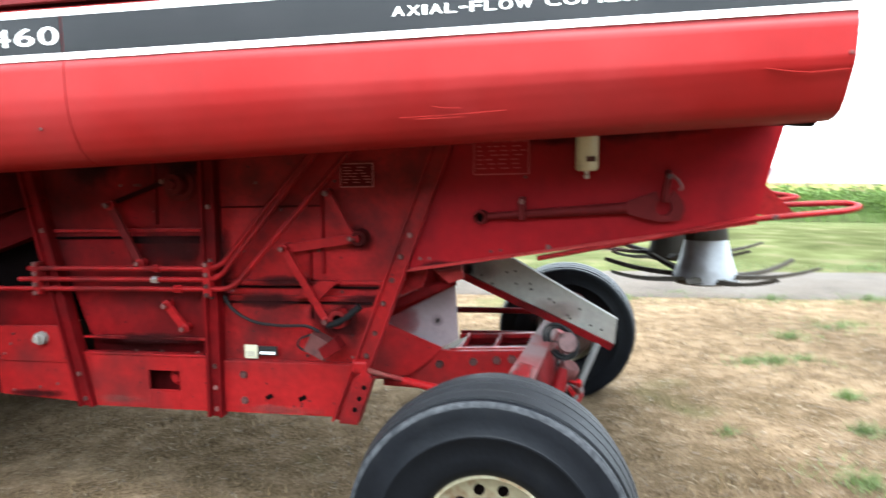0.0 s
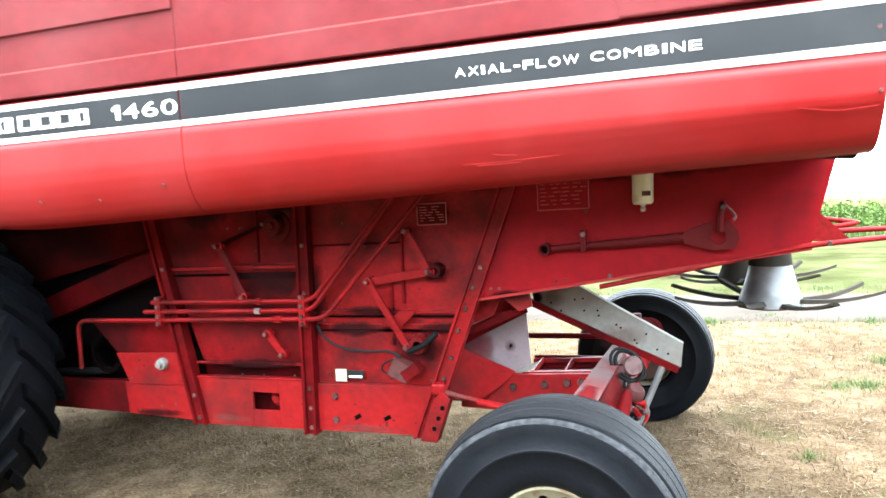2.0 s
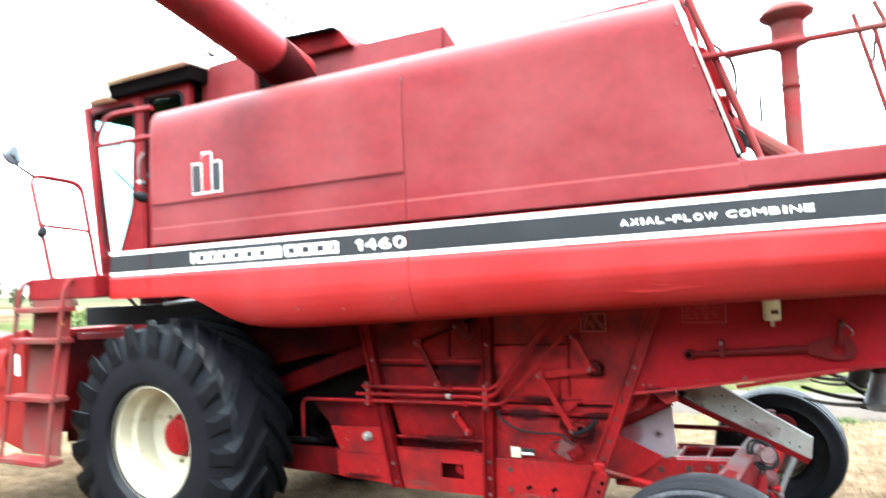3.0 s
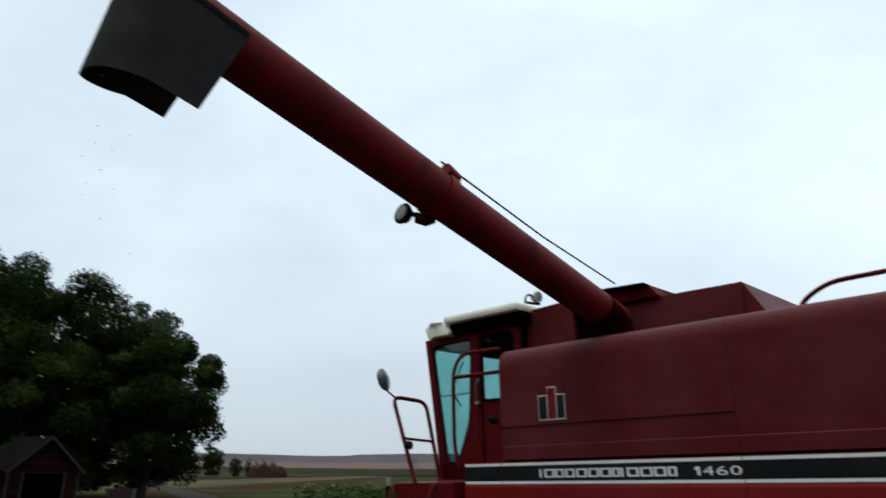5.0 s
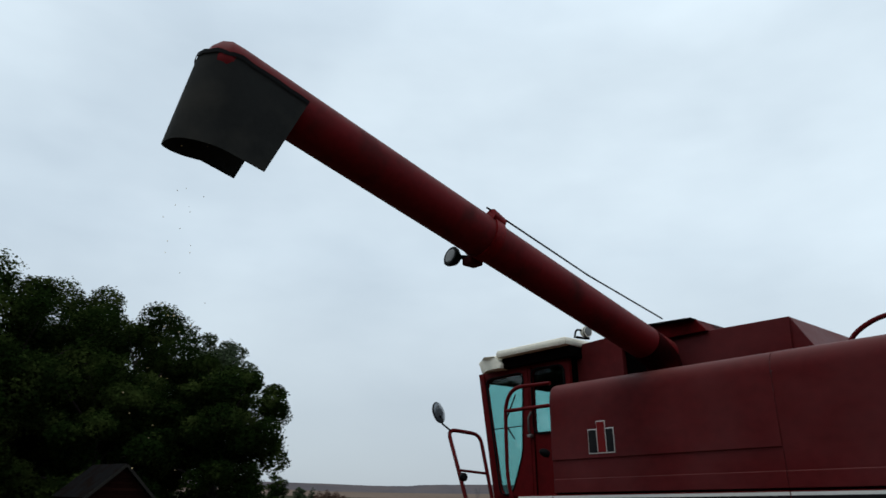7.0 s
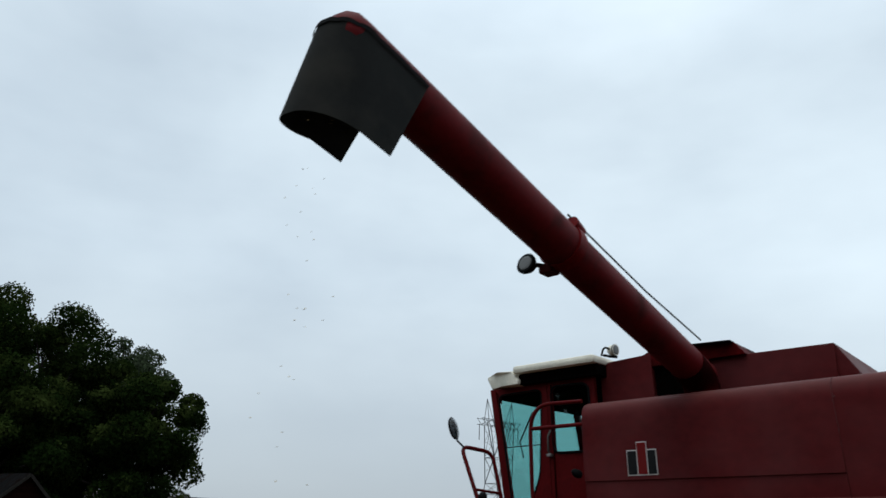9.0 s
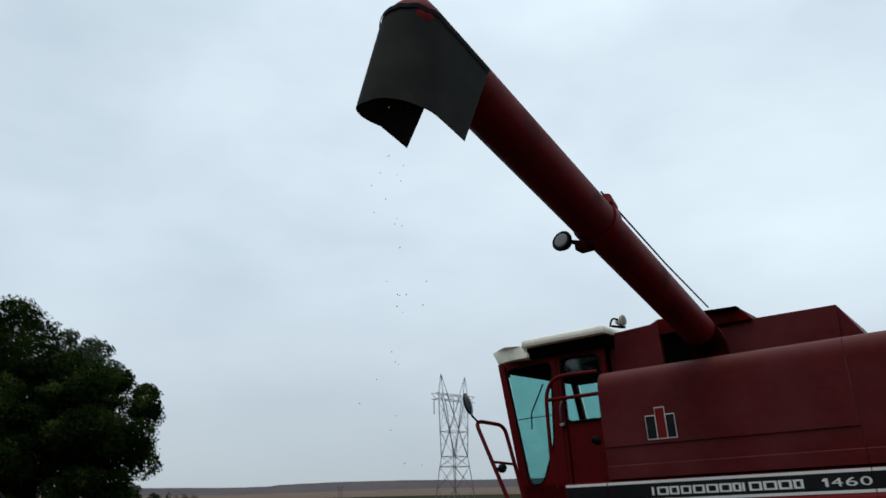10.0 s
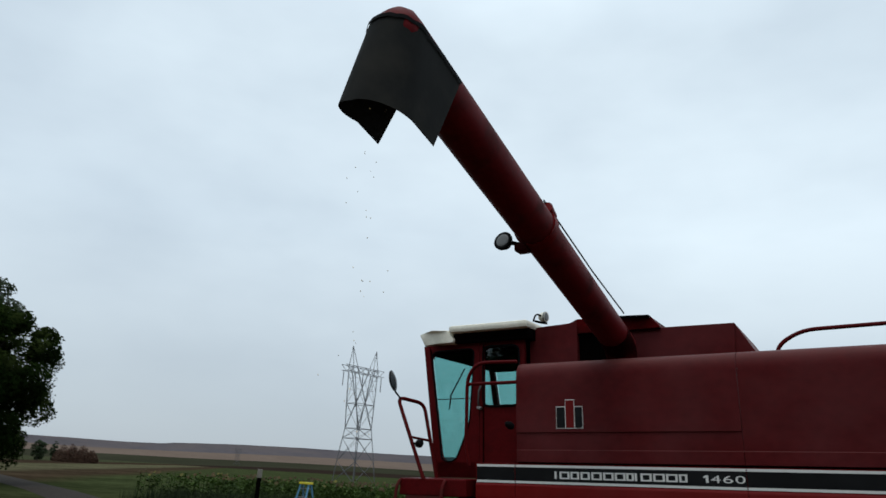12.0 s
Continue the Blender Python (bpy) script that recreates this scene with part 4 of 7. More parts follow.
def lug_mesh(r, w, sidesign):
    """One slanted lug at the top of a tyre round the origin, long and curved from the middle to the shoulder."""
    bm, h, ring = bm_new(), w / 2, []
    for s in range(8):
        t = min(1.0, s / 6)
        y = sidesign * h * (0.03 + 0.93 * t + (0.05 if s == 7 else 0.0))
        ang = 0.42 * t ** 1.15 + (0.03 if s == 7 else 0.0)
        half = (0.036 + 0.012 * t) / r
        top = r - 0.012 * t ** 3 - (0.0, 0.02, 0.15)[max(0, s - 5)]
        low = r - 0.075 - (0.0, 0.06, 0.17)[max(0, s - 5)]
        ring.append([bm.verts.new((rr * math.sin(ang + a), y, rr * math.cos(ang + a))) for rr, a in ((low, -half * 1.6), (top, -half * 0.9), (top, half * 0.9), (low, half * 1.6))])
    for a, b in zip(ring, ring[1:]):
        for q in range(3):
            bm.faces.new((a[q], a[q + 1], b[q + 1], b[q]))
    bm.faces.new(ring[0])
    bm.faces.new(ring[-1][::-1])
    bmesh.ops.recalc_face_normals(bm, faces=bm.faces)
    me = bpy.data.meshes.new("lug")
    bm.to_mesh(me)
    bm.free()
    me.materials.append(LUG)
    return me


LUGS = {s: lug_mesh(0.86, 0.60, s) for s in (-1, 1)}


def drive_wheel(c, out):
    cx, cy, cz = c
    h = 0.30

    def turned(profile):
        return lathe([(a, b * -out) for a, b in profile], c, (0, 1, 0), 56)

    rim = part("drive_wheel", turned([(0.39, -h * 0.86), (0.405, -h * 0.84), (0.405, -h * 0.80), (0.375, -h * 0.76), (0.365, -0.12), (0.335, -0.10), (0.335, 0.05), (0.30, 0.075), (0.16, 0.075), (0.16, 0.09),
                                      (0.31, 0.095), (0.35, 0.07), (0.35, -0.10), (0.38, -0.13), (0.38, h * 0.8), (0.40, h * 0.84)]), CREAM, combine, "cream steel drive wheel with a lugged tyre", smooth=True)
    part("tyre", drive_tyre(c, 0.86, 2 * h), TYRE, rim, "wide black tractor tyre with worn chevron lugs", smooth=True)
    part("hub", turned([(0.0, -0.045), (0.040, -0.045), (0.045, -0.036), (0.100, -0.034), (0.128, -0.024), (0.138, 0.0), (0.140, 0.04), (0.160, 0.05), (0.162, 0.085), (0.0, 0.085)]), RED_PART, rim, "dusty red wheel hub", smooth=True)
    for sidesign in (-1, 1):
        for k in range(21):
            share("lug", LUGS[sidesign], rim, Matrix.Translation(c) @ Matrix.Rotation((k + (0.5 if sidesign > 0 else 0.0)) * math.tau / 21, 4, "Y"))
    for k in range(10):
        a = k * math.tau / 10
        part("wheel_nut", lathe([(0.0, -0.03), (0.014, -0.03), (0.016, -0.02), (0.016, 0.0)], (cx + 0.205 * math.cos(a), cy - out * 0.075, cz + 0.205 * math.sin(a)), (0, -out, 0), 6), CREAM_RUST, rim)
    return rim


drive_wheel((-0.42, 0.215, 0.853), -1)
drive_wheel((-0.42, 2.50, 0.853), 1)
part("drive_axle", tube([(-0.42, 0.25, 0.86), (-0.42, 2.5, 0.86)], 0.11, 16), RED_PART, combine)
part("final_drive", box(-0.62, -0.2, 0.55, 0.72, 0.55, 1.25, 0.04), RED_GRIMY, combine)


def steer_wheel(c, out, yaw):
    turn = Matrix.Translation(c) @ Matrix.Rotation(radians(yaw), 4, "Z")

    def turned(profile, seg=60):
        bm = lathe([(a, b * -out) for a, b in profile], (0, 0, 0), (0, 1, 0), seg)
        bmesh.ops.transform(bm, matrix=turn, verts=bm.verts)
        return bm

    h, r = 0.165, 0.478
    rim = part("steer_wheel", turned([(0.205, -h * 0.82), (0.222, -h * 0.80), (0.222, -h * 0.72), (0.20, -h * 0.66), (0.195, -0.06), (0.17, -0.045), (0.08, -0.03), (0.0, -0.03), (0.0, -0.01), (0.19, -0.03), (0.205, h * 0.7)]), CREAM_RUST, combine, "rusty cream steering wheel rim", smooth=True)
    half = [(0.452, 0.965), (0.4575, 0.93), (0.459, 0.80), (0.451, 0.785), (0.451, 0.735), (0.463, 0.715), (0.469, 0.50), (0.4675, 0.49), (0.4675, 0.45), (0.4705, 0.44), (0.476, 0.20), (0.4735, 0.19), (0.4735, 0.14), (0.4775, 0.13)]
    tread = [(a, -b * h) for a, b in half] + [(a, b * h) for a, b in half[::-1]]
    side_a = [(0.213, -h * 0.80), (0.228, -h * 0.93), (0.25, -h * 0.985), (0.29, -h * 1.02), (0.345, -h * 1.035), (0.349, -h * 1.055), (0.356, -h * 1.055), (0.36, -h * 1.035), (0.41, -h * 1.02), (0.436, -h * 1.0), (0.446, -h * 0.985)]
    tyre = part("tyre", turned(side_a + tread + [(a, -b) for a, b in side_a[::-1]], 84), TYRE, rim, "worn ribbed black steering tyre", smooth=True)
    part("tread_band", turned([(a + 0.0015, b) for a, b in tread[2:-2]], 84), TREAD, tyre, "scuffed grey tread ribs", smooth=True)
    part("shoulder_edge", turned([(0.443, -h * 0.998), (0.449, -h * 0.985), (0.4545, -h * 0.963), (0.4595, -h * 0.925)], 84), WORN_EDGE, tyre, "pale scuffed shoulder edge", smooth=True)
    part("hub", turned([(0.0, -0.12), (0.05, -0.12), (0.06, -0.10), (0.065, -0.03), (0.0, -0.03)], 24), CREAM_RUST, rim, smooth=True)
    for k in range(10):
        a = k * math.tau / 10
        bm = lathe([(0.0, -0.002), (0.019, -0.002), (0.019, 0.006)], (0.128 * math.cos(a), out * 0.041, 0.128 * math.sin(a)), (0, -out, 0), 12)
        bmesh.ops.transform(bm, matrix=turn, verts=bm.verts)
        part("rim_hole", bm, DARK, rim)
    return rim


steer_wheel((3.245, -0.045, 0.462), -1, 0)
steer_wheel((3.395, 2.77, 0.452), 1, 0)

part("brake_drum", lathe([(0.0, -0.03), (0.17, -0.03), (0.19, -0.01), (0.195, 0.05), (0.0, 0.05)], (3.40, 2.66, 0.474), (0, 1, 0), 28), mat("rusty_iron", (0.030, 0.013, 0.008), 0.8, var=0.3, scale=9, dirt=(0.008, 0.005, 0.004), dscale=7), combine, "rusty drum inside the far wheel", smooth=True)

# rear axle and what hangs round it
seating[0] = VIEW_FIT
PULLEY = mat("rubbed_pulley_paint", (0.062, 0.026, 0.024), 0.55, var=0.35, scale=20, dirt=(0.020, 0.007, 0.006), dscale=22, dlo=0.48, dhi=0.66)
STRUT = mat("dusty_grey_paint", (0.0425, 0.0392, 0.0365), 0.6, var=0.2, scale=8, dirt=(0.0196, 0.0078, 0.00652), dscale=9)
axle = part("rear_axle", bar((3.225, 0.12, 0.56), (3.385, 2.62, 0.56), 0.16, 0.16), RED_PART, combine, "red rear axle beam")
arm_beam = part("axle_arm", sheet([[(3.285, 0.42, 0.835), (3.36, 0.42, 0.81), (3.42, 0.44, 0.70)], [(3.365, 1.12, 0.895), (3.415, 1.12, 0.88), (3.46, 1.12, 0.75)]], 0.05, (-0.2, 0.1, -0.9)), RED_GRIMY, combine, "worn red axle arm with a grey top")
part("axle_arm_cover", sheet([[(3.256, 0.40, 0.853), (3.350, 0.40, 0.827)], [(3.352, 1.13, 0.914), (3.424, 1.13, 0.896)]], 0.010, (0, 0, -1)), SCUFFED, arm_beam, "scuffed grey top of the axle arm")
part("arm_paint", sheet([[(3.257, 0.395, 0.8565), (3.351, 0.395, 0.8305)], [(3.277, 0.56, 0.8705), (3.367, 0.56, 0.8465)]], 0.002, (0, 0, -1)), stain("red_paint_on_the_arm", (0.10, 0.006, 0.007), 0.75, 9.0), arm_beam)
part("axle_spindle", tube([(3.225, 0.14, 0.40), (3.225, 0.14, 0.68)], 0.04, 14), RED_PART, axle)
part("tie_rod", tube([(2.80, 0.60, 0.757), (3.02, 0.48, 0.758), (3.25, 0.35, 0.71)], 0.017, 12), RED_PART, combine, "red steering cylinder", smooth=True)
part("cylinder_rod", tube([(2.62, 0.62, 0.792), (2.69, 0.62, 0.776), (2.83, 0.60, 0.755)], [0.014, 0.011, 0.011], 12), RED_DUSTY, combine, "scuffed cylinder rod", smooth=True)
part("rod_end", box(2.565, 2.635, 0.60, 0.65, 0.775, 0.835, 0.012), RED_PART, combine)
rail = part("axle_rail", plate([(2.60, 0.82), (2.60, 0.62), (3.05, 0.60), (3.40, 0.68), (3.40, 0.815), (2.93, 0.797)], 0.95, 0.975, 0.004), RED_PANEL, combine, "red frame rail with large bolts")
for x in (2.88, 3.04, 3.15, 3.22):
    share("bolt", BOLT, rail, Matrix.Translation((x, 0.95, 0.735 + (x - 2.88) * 0.1)) @ Matrix.Scale(1.7, 4))
for y in (1.0, 1.28):
    part("rail_edge", bar((2.92, y, 0.79), (3.43, y, 0.81), 0.03, 0.022), RED_PART, rail)
for x in (2.97, 3.13, 3.29, 3.43):
    part("rail_rung", bar((x, 1.0, 0.79), (x, 1.28, 0.795), 0.009, 0.03), RED_PART, rail)
part("rail_pan", box(2.92, 3.43, 0.98, 1.30, 0.745, 0.755, 0.0), RED_GRIMY, rail)
part("rail_back", box(2.92, 3.43, 1.295, 1.31, 0.70, 0.815, 0.0), RED_GRIMY, rail)
part("cross_shaft", tube([(2.75, 1.5, 0.88), (3.45, 1.6, 0.86)], 0.016, 10), RED_GRIMY, combine)
# pale steel straw pan and the long galvanised board behind it
pan = part("straw_pan", plate([(2.50, 0.90), (2.62, 0.965), (2.80, 1.05), (2.938, 1.108), (2.955, 0.835), (2.858, 0.782), (2.55, 0.70)], 1.03, 1.04, 0.0), PALE, combine, "scoured pale steel pan side")
part("pan_lip", bar((2.945, 1.025, 1.112), (2.60, 1.025, 0.945), 0.012, 0.03), RED_GRIMY, pan)
part("pan_foot", plate([(2.865, 0.785), (2.955, 0.84), (3.01, 0.855), (2.93, 0.79)], 0.99, 1.0, 0.0), GALV, pan)
part("pan_hole", plate([(2.846, 0.924), (2.851, 0.937), (2.855, 0.930), (2.864, 0.938), (2.860, 0.927), (2.864, 0.921), (2.855, 0.919), (2.851, 0.908)], 1.024, 1.03, 0.0), DARK, pan, "torn hole in the pan")
smear(2.815, 2.895, 0.885, 0.965, 1.0265, DUST, pan)
part("wear_patch", plate([(2.54, 0.80), (2.80, 0.80), (2.80, 1.06), (2.54, 1.06)], 1.027, 1.028, 0.0), stain("red_paint_left_on_steel", (0.17, 0.04, 0.045), 0.75, 5.0), pan)
part("straw_trough", sheet([[(2.57, 0.79, 1.00), (2.895, 0.945, 0.812)], [(2.50, 0.735, 0.87), (2.82, 0.92, 0.745)], [(2.56, 0.78, 0.70), (2.74, 0.90, 0.69)], [(2.58, 0.94, 0.66), (2.74, 0.95, 0.66)]], 0.01), RED_PANEL, combine, "bulging red trough under the pale pan", smooth=True)
bracket = part("hood_bracket", plate([(2.70, 1.205), (2.882, 1.228), (2.845, 1.132), (2.70, 1.075), (2.63, 1.035)], 0.752, 0.762, 0.0), RED_PART, combine, "bent red bracket under the hood")
part("bracket_lug", plate([(2.882, 1.222), (3.02, 1.240), (3.032, 1.172), (2.965, 1.150)], 0.742, 0.756, 0.003), RED_SKIRT, bracket)
part("bracket_fold", sheet([[(2.878, 0.75, 1.222), (2.842, 0.758, 1.13)], [(2.920, 0.80, 1.19), (2.90, 0.84, 1.135)], [(2.964, 0.75, 1.152), (2.962, 0.75, 1.148)]], 0.006), RED_GRIMY, bracket)
# the shaded underside gets a darker red than the bracket above
part("pan_flange", plate([(2.62, 1.028), (2.845, 1.130), (2.965, 1.160), (2.985, 1.142), (2.62, 0.982)], 0.79, 0.80, 0.0), RED_GRIMY, bracket, "underside of the bracket, painted dark for its shade")
for x, z in ((2.735, 1.10), (2.70, 1.06), (2.76, 1.17)):
    share("bolt", BOLT, bracket, Matrix.Translation((x, 0.752, z)))
seating[0] = Matrix.Translation((-0.045, 0.0, 0.0)) @ VIEW_FIT
board = part("deflector_board", plate([(3.01, 1.190), (3.225, 1.232), (3.735, 0.936), (3.724, 0.822), (3.70, 0.828), (3.02, 1.142)], 1.06, 1.075, 0.003), GALV, combine, "dull grey galvanised deflector board")
part("board_flange", bar((2.99, 1.052, 1.150), (3.712, 1.052, 0.812), 0.03, 0.030), RED_GRIMY, board, "red angle along the board's lower edge")
part("board_top_fold", bar((3.215, 1.085, 1.234), (3.735, 1.085, 0.934), 0.05, 0.006), GALV, board)
for x, z in ((3.10, 1.14), (3.22, 1.155), (3.265, 1.10), (3.33, 1.10), (3.335, 1.075), (3.42, 1.03), (3.44, 1.015), (3.505, 0.955), (3.515, 0.94), (3.56, 0.985), (3.61, 0.91), (3.66, 0.89), (3.15, 1.10), (3.26, 1.16)):
    part("board_slot", plate([(x, z), (x + 0.009, z + 0.004), (x + 0.012, z - 0.004), (x + 0.003, z - 0.008)], 1.057, 1.06, 0.0), DARK, board)
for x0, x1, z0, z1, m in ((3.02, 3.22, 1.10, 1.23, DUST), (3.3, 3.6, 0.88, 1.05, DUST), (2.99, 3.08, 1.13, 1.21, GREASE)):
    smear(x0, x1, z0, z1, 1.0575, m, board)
seating[0] = VIEW_FIT
part("strut", tube([(3.60, 0.86, 0.872), (3.475, 0.72, 0.59)], 0.0155, 12), STRUT, combine, "round grey steel strut", smooth=True)
part("valve_block", box(3.40, 3.50, 0.82, 0.92, 0.66, 0.77, 0.02), GREYBOX, combine, "oily valve block")
part("valve_cap", lathe([(0.0, 0.05), (0.03, 0.05), (0.045, 0.03), (0.045, 0.0), (0.0, 0.0)], (3.475, 0.80, 0.755), (0.4, -0.5, 1), 16), GREYBOX, combine, "dull grey valve cap", smooth=True)
part("tilt_cylinder", tube([(3.462, 0.66, 0.815), (3.45, 0.64, 0.76), (3.405, 0.58, 0.58)], [0.018, 0.030, 0.032], 12), RED_GRIMY, combine, "short red hydraulic cylinder", smooth=True)
part("steering_lug", tube([(3.415, 0.70, 0.72), (3.39, 0.62, 0.60)], 0.022, 10), RED_GRIMY, combine, smooth=True)
part("steering_knuckle", box(3.37, 3.43, 0.60, 0.70, 0.53, 0.62, 0.014), RED_GRIMY, combine)
part("pulley", lathe([(0.0, -0.015), (0.014, -0.015), (0.016, -0.008), (0.03, -0.007), (0.042, -0.014), (0.047, 0.0), (0.042, 0.014), (0.0, 0.014)], (3.470, 0.86, 0.875), (0.45, -1, 0.35), 24), PULLEY, combine, "worn dull pink pulley", smooth=True)
for r, off in ((0.072, 0.0), (0.085, 0.012), (0.079, -0.016)):
    c0, n0 = Vector((3.445 - off, 0.90, 0.868)), Vector((0.55, -1, 0.3)).normalized()
    u0 = n0.orthogonal().normalized()
    v0 = n0.cross(u0)
    part("coiled_hose", tube([c0 + n0 * off + r * (0.72 * math.cos(a) * u0 + 1.05 * math.sin(a) * v0) for a in [k * 0.3 for k in range(20)]], 0.008, 8), CABLE, combine, "coiled black hose", smooth=True)
hose = [(3.44, 0.90, 0.82), (3.43, 0.86, 0.77), (3.46, 0.82, 0.73), (3.50, 0.80, 0.72), (3.53, 0.82, 0.67), (3.50, 0.76, 0.62), (3.44, 0.72, 0.62)]
for k in range(7):
    r = random.Random(k + 5)
    part("hydraulic_hose", tube([(x + r.uniform(-0.03, 0.03), y + r.uniform(-0.05, 0.05), z + r.uniform(-0.03, 0.03)) for x, y, z in hose[k % 3:]], r.uniform(0.006, 0.011), 8, 0.05), (CABLE, GREYBOX, CABLE, GALV, RED_PART, STRUT, CABLE)[k], combine, "oily hydraulic hose", smooth=True)
for k in range(9):
    r = random.Random(k + 50)
    c0 = Vector((r.uniform(3.42, 3.53), r.uniform(0.68, 0.80), r.uniform(0.62, 0.78)))
    part("hose_fitting", tube([c0, c0 + Vector((r.uniform(-0.03, 0.03), -0.02, r.uniform(-0.03, 0.03)))], r.uniform(0.010, 0.016), 6), (STRUT, GREYBOX, RED_PART)[k % 3], combine)
part("tie_wire", tube([(3.30, 0.95, 0.865), (3.36, 0.93, 0.862), (3.43, 0.90, 0.868)], 0.004, 6), CABLE, combine)
part("far_hub_housing", lathe([(0.0, -0.09), (0.045, -0.09), (0.06, -0.07), (0.09, -0.05), (0.10, 0.05), (0.0, 0.05)], (3.45, 2.55, 0.70), (0.2, 1, -0.3), 20), SOOT_SHADE, combine, "rusty red hub housing of the far wheel", smooth=True)
part("hub_plug", lathe([(0.0, -0.03), (0.03, -0.03), (0.032, 0.02), (0.0, 0.02)], (3.385, 2.50, 0.80), (0, 0, -1), 10), GREYBOX, combine)

# two straw spreaders side by side under the hood
def spreader(x0, y0, z0, turn, metal):
    cone = part("straw_spreader", lathe([(0.0, 0.24), (0.085, 0.24), (0.088, 0.225), (0.092, 0.19), (0.115, 0.10), (0.142, 0.02), (0.147, 0.0), (0.135, -0.008), (0.0, -0.008)], (x0, y0, z0), (0, 0, 1), 36), metal, combine, "worn steel spreader cone with dark bats", smooth=True)
    # the hood's shade, put on the top of the cone as a dark band
    part("spreader_cap", lathe([(0.0, 0.262), (0.06, 0.262), (0.090, 0.246), (0.095, 0.205), (0.097, 0.190), (0.088, 0.190), (0.0, 0.22)], (x0, y0, z0), (0, 0, 1), 32), BAT, cone, "dark band on the cone's top, painted for the hood's shade", smooth=True)
    for k in range(8):
        a = k * math.tau / 8 + turn
        d = Vector((math.cos(a), math.sin(a), 0))
        s = Vector((-d.y, d.x, 0))
        c = Vector((x0, y0, z0 + 0.012 + 0.010 * (k % 2)))
        bm, rings = bm_new(), []
        for j in range(9):
            t = j / 8
            p = c + d * (0.10 + 0.36 * t) + s * (0.02 + 0.085 * t * t) + Vector((0, 0, 0.055 * t ** 2.5))
            w, h = 0.032 - 0.012 * t, 0.012 - 0.004 * t
            rings.append([bm.verts.new(p + s * u * w + Vector((0, 0, v * h))) for u, v in ((-1, -0.6), (-0.5, 1), (0.5, 1), (1, -0.6))])
        for p, q in zip(rings, rings[1:]):
            for e in range(4):
                bm.faces.new((p[e], p[(e + 1) % 4], q[(e + 1) % 4], q[e]))
        bm.faces.new(rings[0])
        bm.faces.new(rings[-1][::-1])
        part("bat", bm, BAT, cone, smooth=True)
    part("spreader_shaft", tube([(x0 + 0.015, y0, z0 + 0.25), (x0 + 0.015, y0, z0 + 0.65)], 0.035, 14), DARK, cone)


spreader(4.085, 1.2, 1.10, 0.22, CONE)
# the far cone takes the dark bat colour in place of shade under the hood
spreader(4.02, 1.93, 1.115, 0.55, BAT)


# ---- the combine harvester: cab, ladder, tank, auger and deck ----
seating[0] = Matrix.Translation((-0.06, 0.0, -0.005))
CAB_Y0, CAB_Y1 = 0.47, 2.25
cab = part("cab_body", box(-1.52, -0.46, CAB_Y0, CAB_Y1, 2.07, 2.24, 0.01), RED_CAB, combine, "red cab with green tinted glass and an off-white roof")


def side_frame(y0, y1):
    """The side of the cab round its front window and its door window."""
    bm = bm_new()
    add_plate(bm, [(-1.735, 3.55), (-1.665, 3.55), (-1.472, 2.235), (-1.545, 2.08)], y0, y1)
    add_plate(bm, [(-1.665, 3.55), (-1.0, 3.55), (-1.0, 3.485), (-1.62, 3.475)], y0, y1)
    add_plate(bm, [(-1.065, 3.485), (-1.0, 3.485), (-1.0, 2.08), (-1.30, 2.08), (-1.30, 2.245), (-1.125, 2.65)], y0, y1)
    add_plate(bm, [(-1.545, 2.08), (-1.472, 2.245), (-1.30, 2.245), (-1.30, 2.08)], y0, y1)
    return bm


part("cab_side_frame", side_frame(CAB_Y0, CAB_Y0 + 0.06), RED_CAB, cab)
part("cab_side_frame", side_frame(CAB_Y1 - 0.06, CAB_Y1), RED_CAB, cab)
door = bm_new()
for pts in ([(-0.995, 3.55), (-0.945, 3.55), (-0.945, 2.08), (-0.995, 2.08)], [(-0.51, 3.55), (-0.44, 3.55), (-0.44, 2.08), (-0.51, 2.08)], [(-0.945, 3.55), (-0.51, 3.55), (-0.51, 3.49), (-0.945, 3.50)], [(-0.945, 2.84), (-0.51, 2.84), (-0.51, 2.08), (-0.945, 2.08)]):
    add_plate(door, pts, CAB_Y0 + 0.004, CAB_Y0 + 0.05)
door = part("cab_door", door, RED_CAB, combine, "red cab door with a window")
part("door_far", box(-0.995, -0.44, CAB_Y1 - 0.05, CAB_Y1, 2.08, 2.84, 0.0), RED_CAB, cab)
part("door_far_post", box(-0.51, -0.44, CAB_Y1 - 0.05, CAB_Y1, 2.84, 3.55, 0.0), RED_CAB, cab)


def pane(name, pts, y):
    ob = part(name, plate(pts, y, y + 0.006, 0.0), GLASS, cab, "green tinted window glass")
    ob.visible_shadow = False
    return ob


front_pts = [(-1.625, 3.48), (-1.06, 3.49), (-1.12, 2.64), (-1.295, 2.24), (-1.465, 2.24)]
door_pts = [(-0.95, 3.505), (-0.505, 3.495), (-0.505, 2.835), (-0.95, 2.835)]
for y in (CAB_Y0 + 0.03, CAB_Y1 - 0.03):
    pane("side_window", front_pts, y)
    pane("door_window", door_pts, y)


def corner_fillets(pts, r, y0, y1):
    """The rounded inner corners of a window frame."""
    for a, p, b in zip(pts[-1:] + pts[:-1], pts, pts[1:] + pts[:1]):
        a, p, b = Vector(a), Vector(p), Vector(b)
        q, w = p + (a - p).normalized() * r, p + (b - p).normalized() * r
        yield plate([tuple(p)] + [tuple(q.lerp(p, t).lerp(p.lerp(w, t), t)) for t in (0, 0.25, 0.5, 0.75, 1)], y0, y1, 0.0)


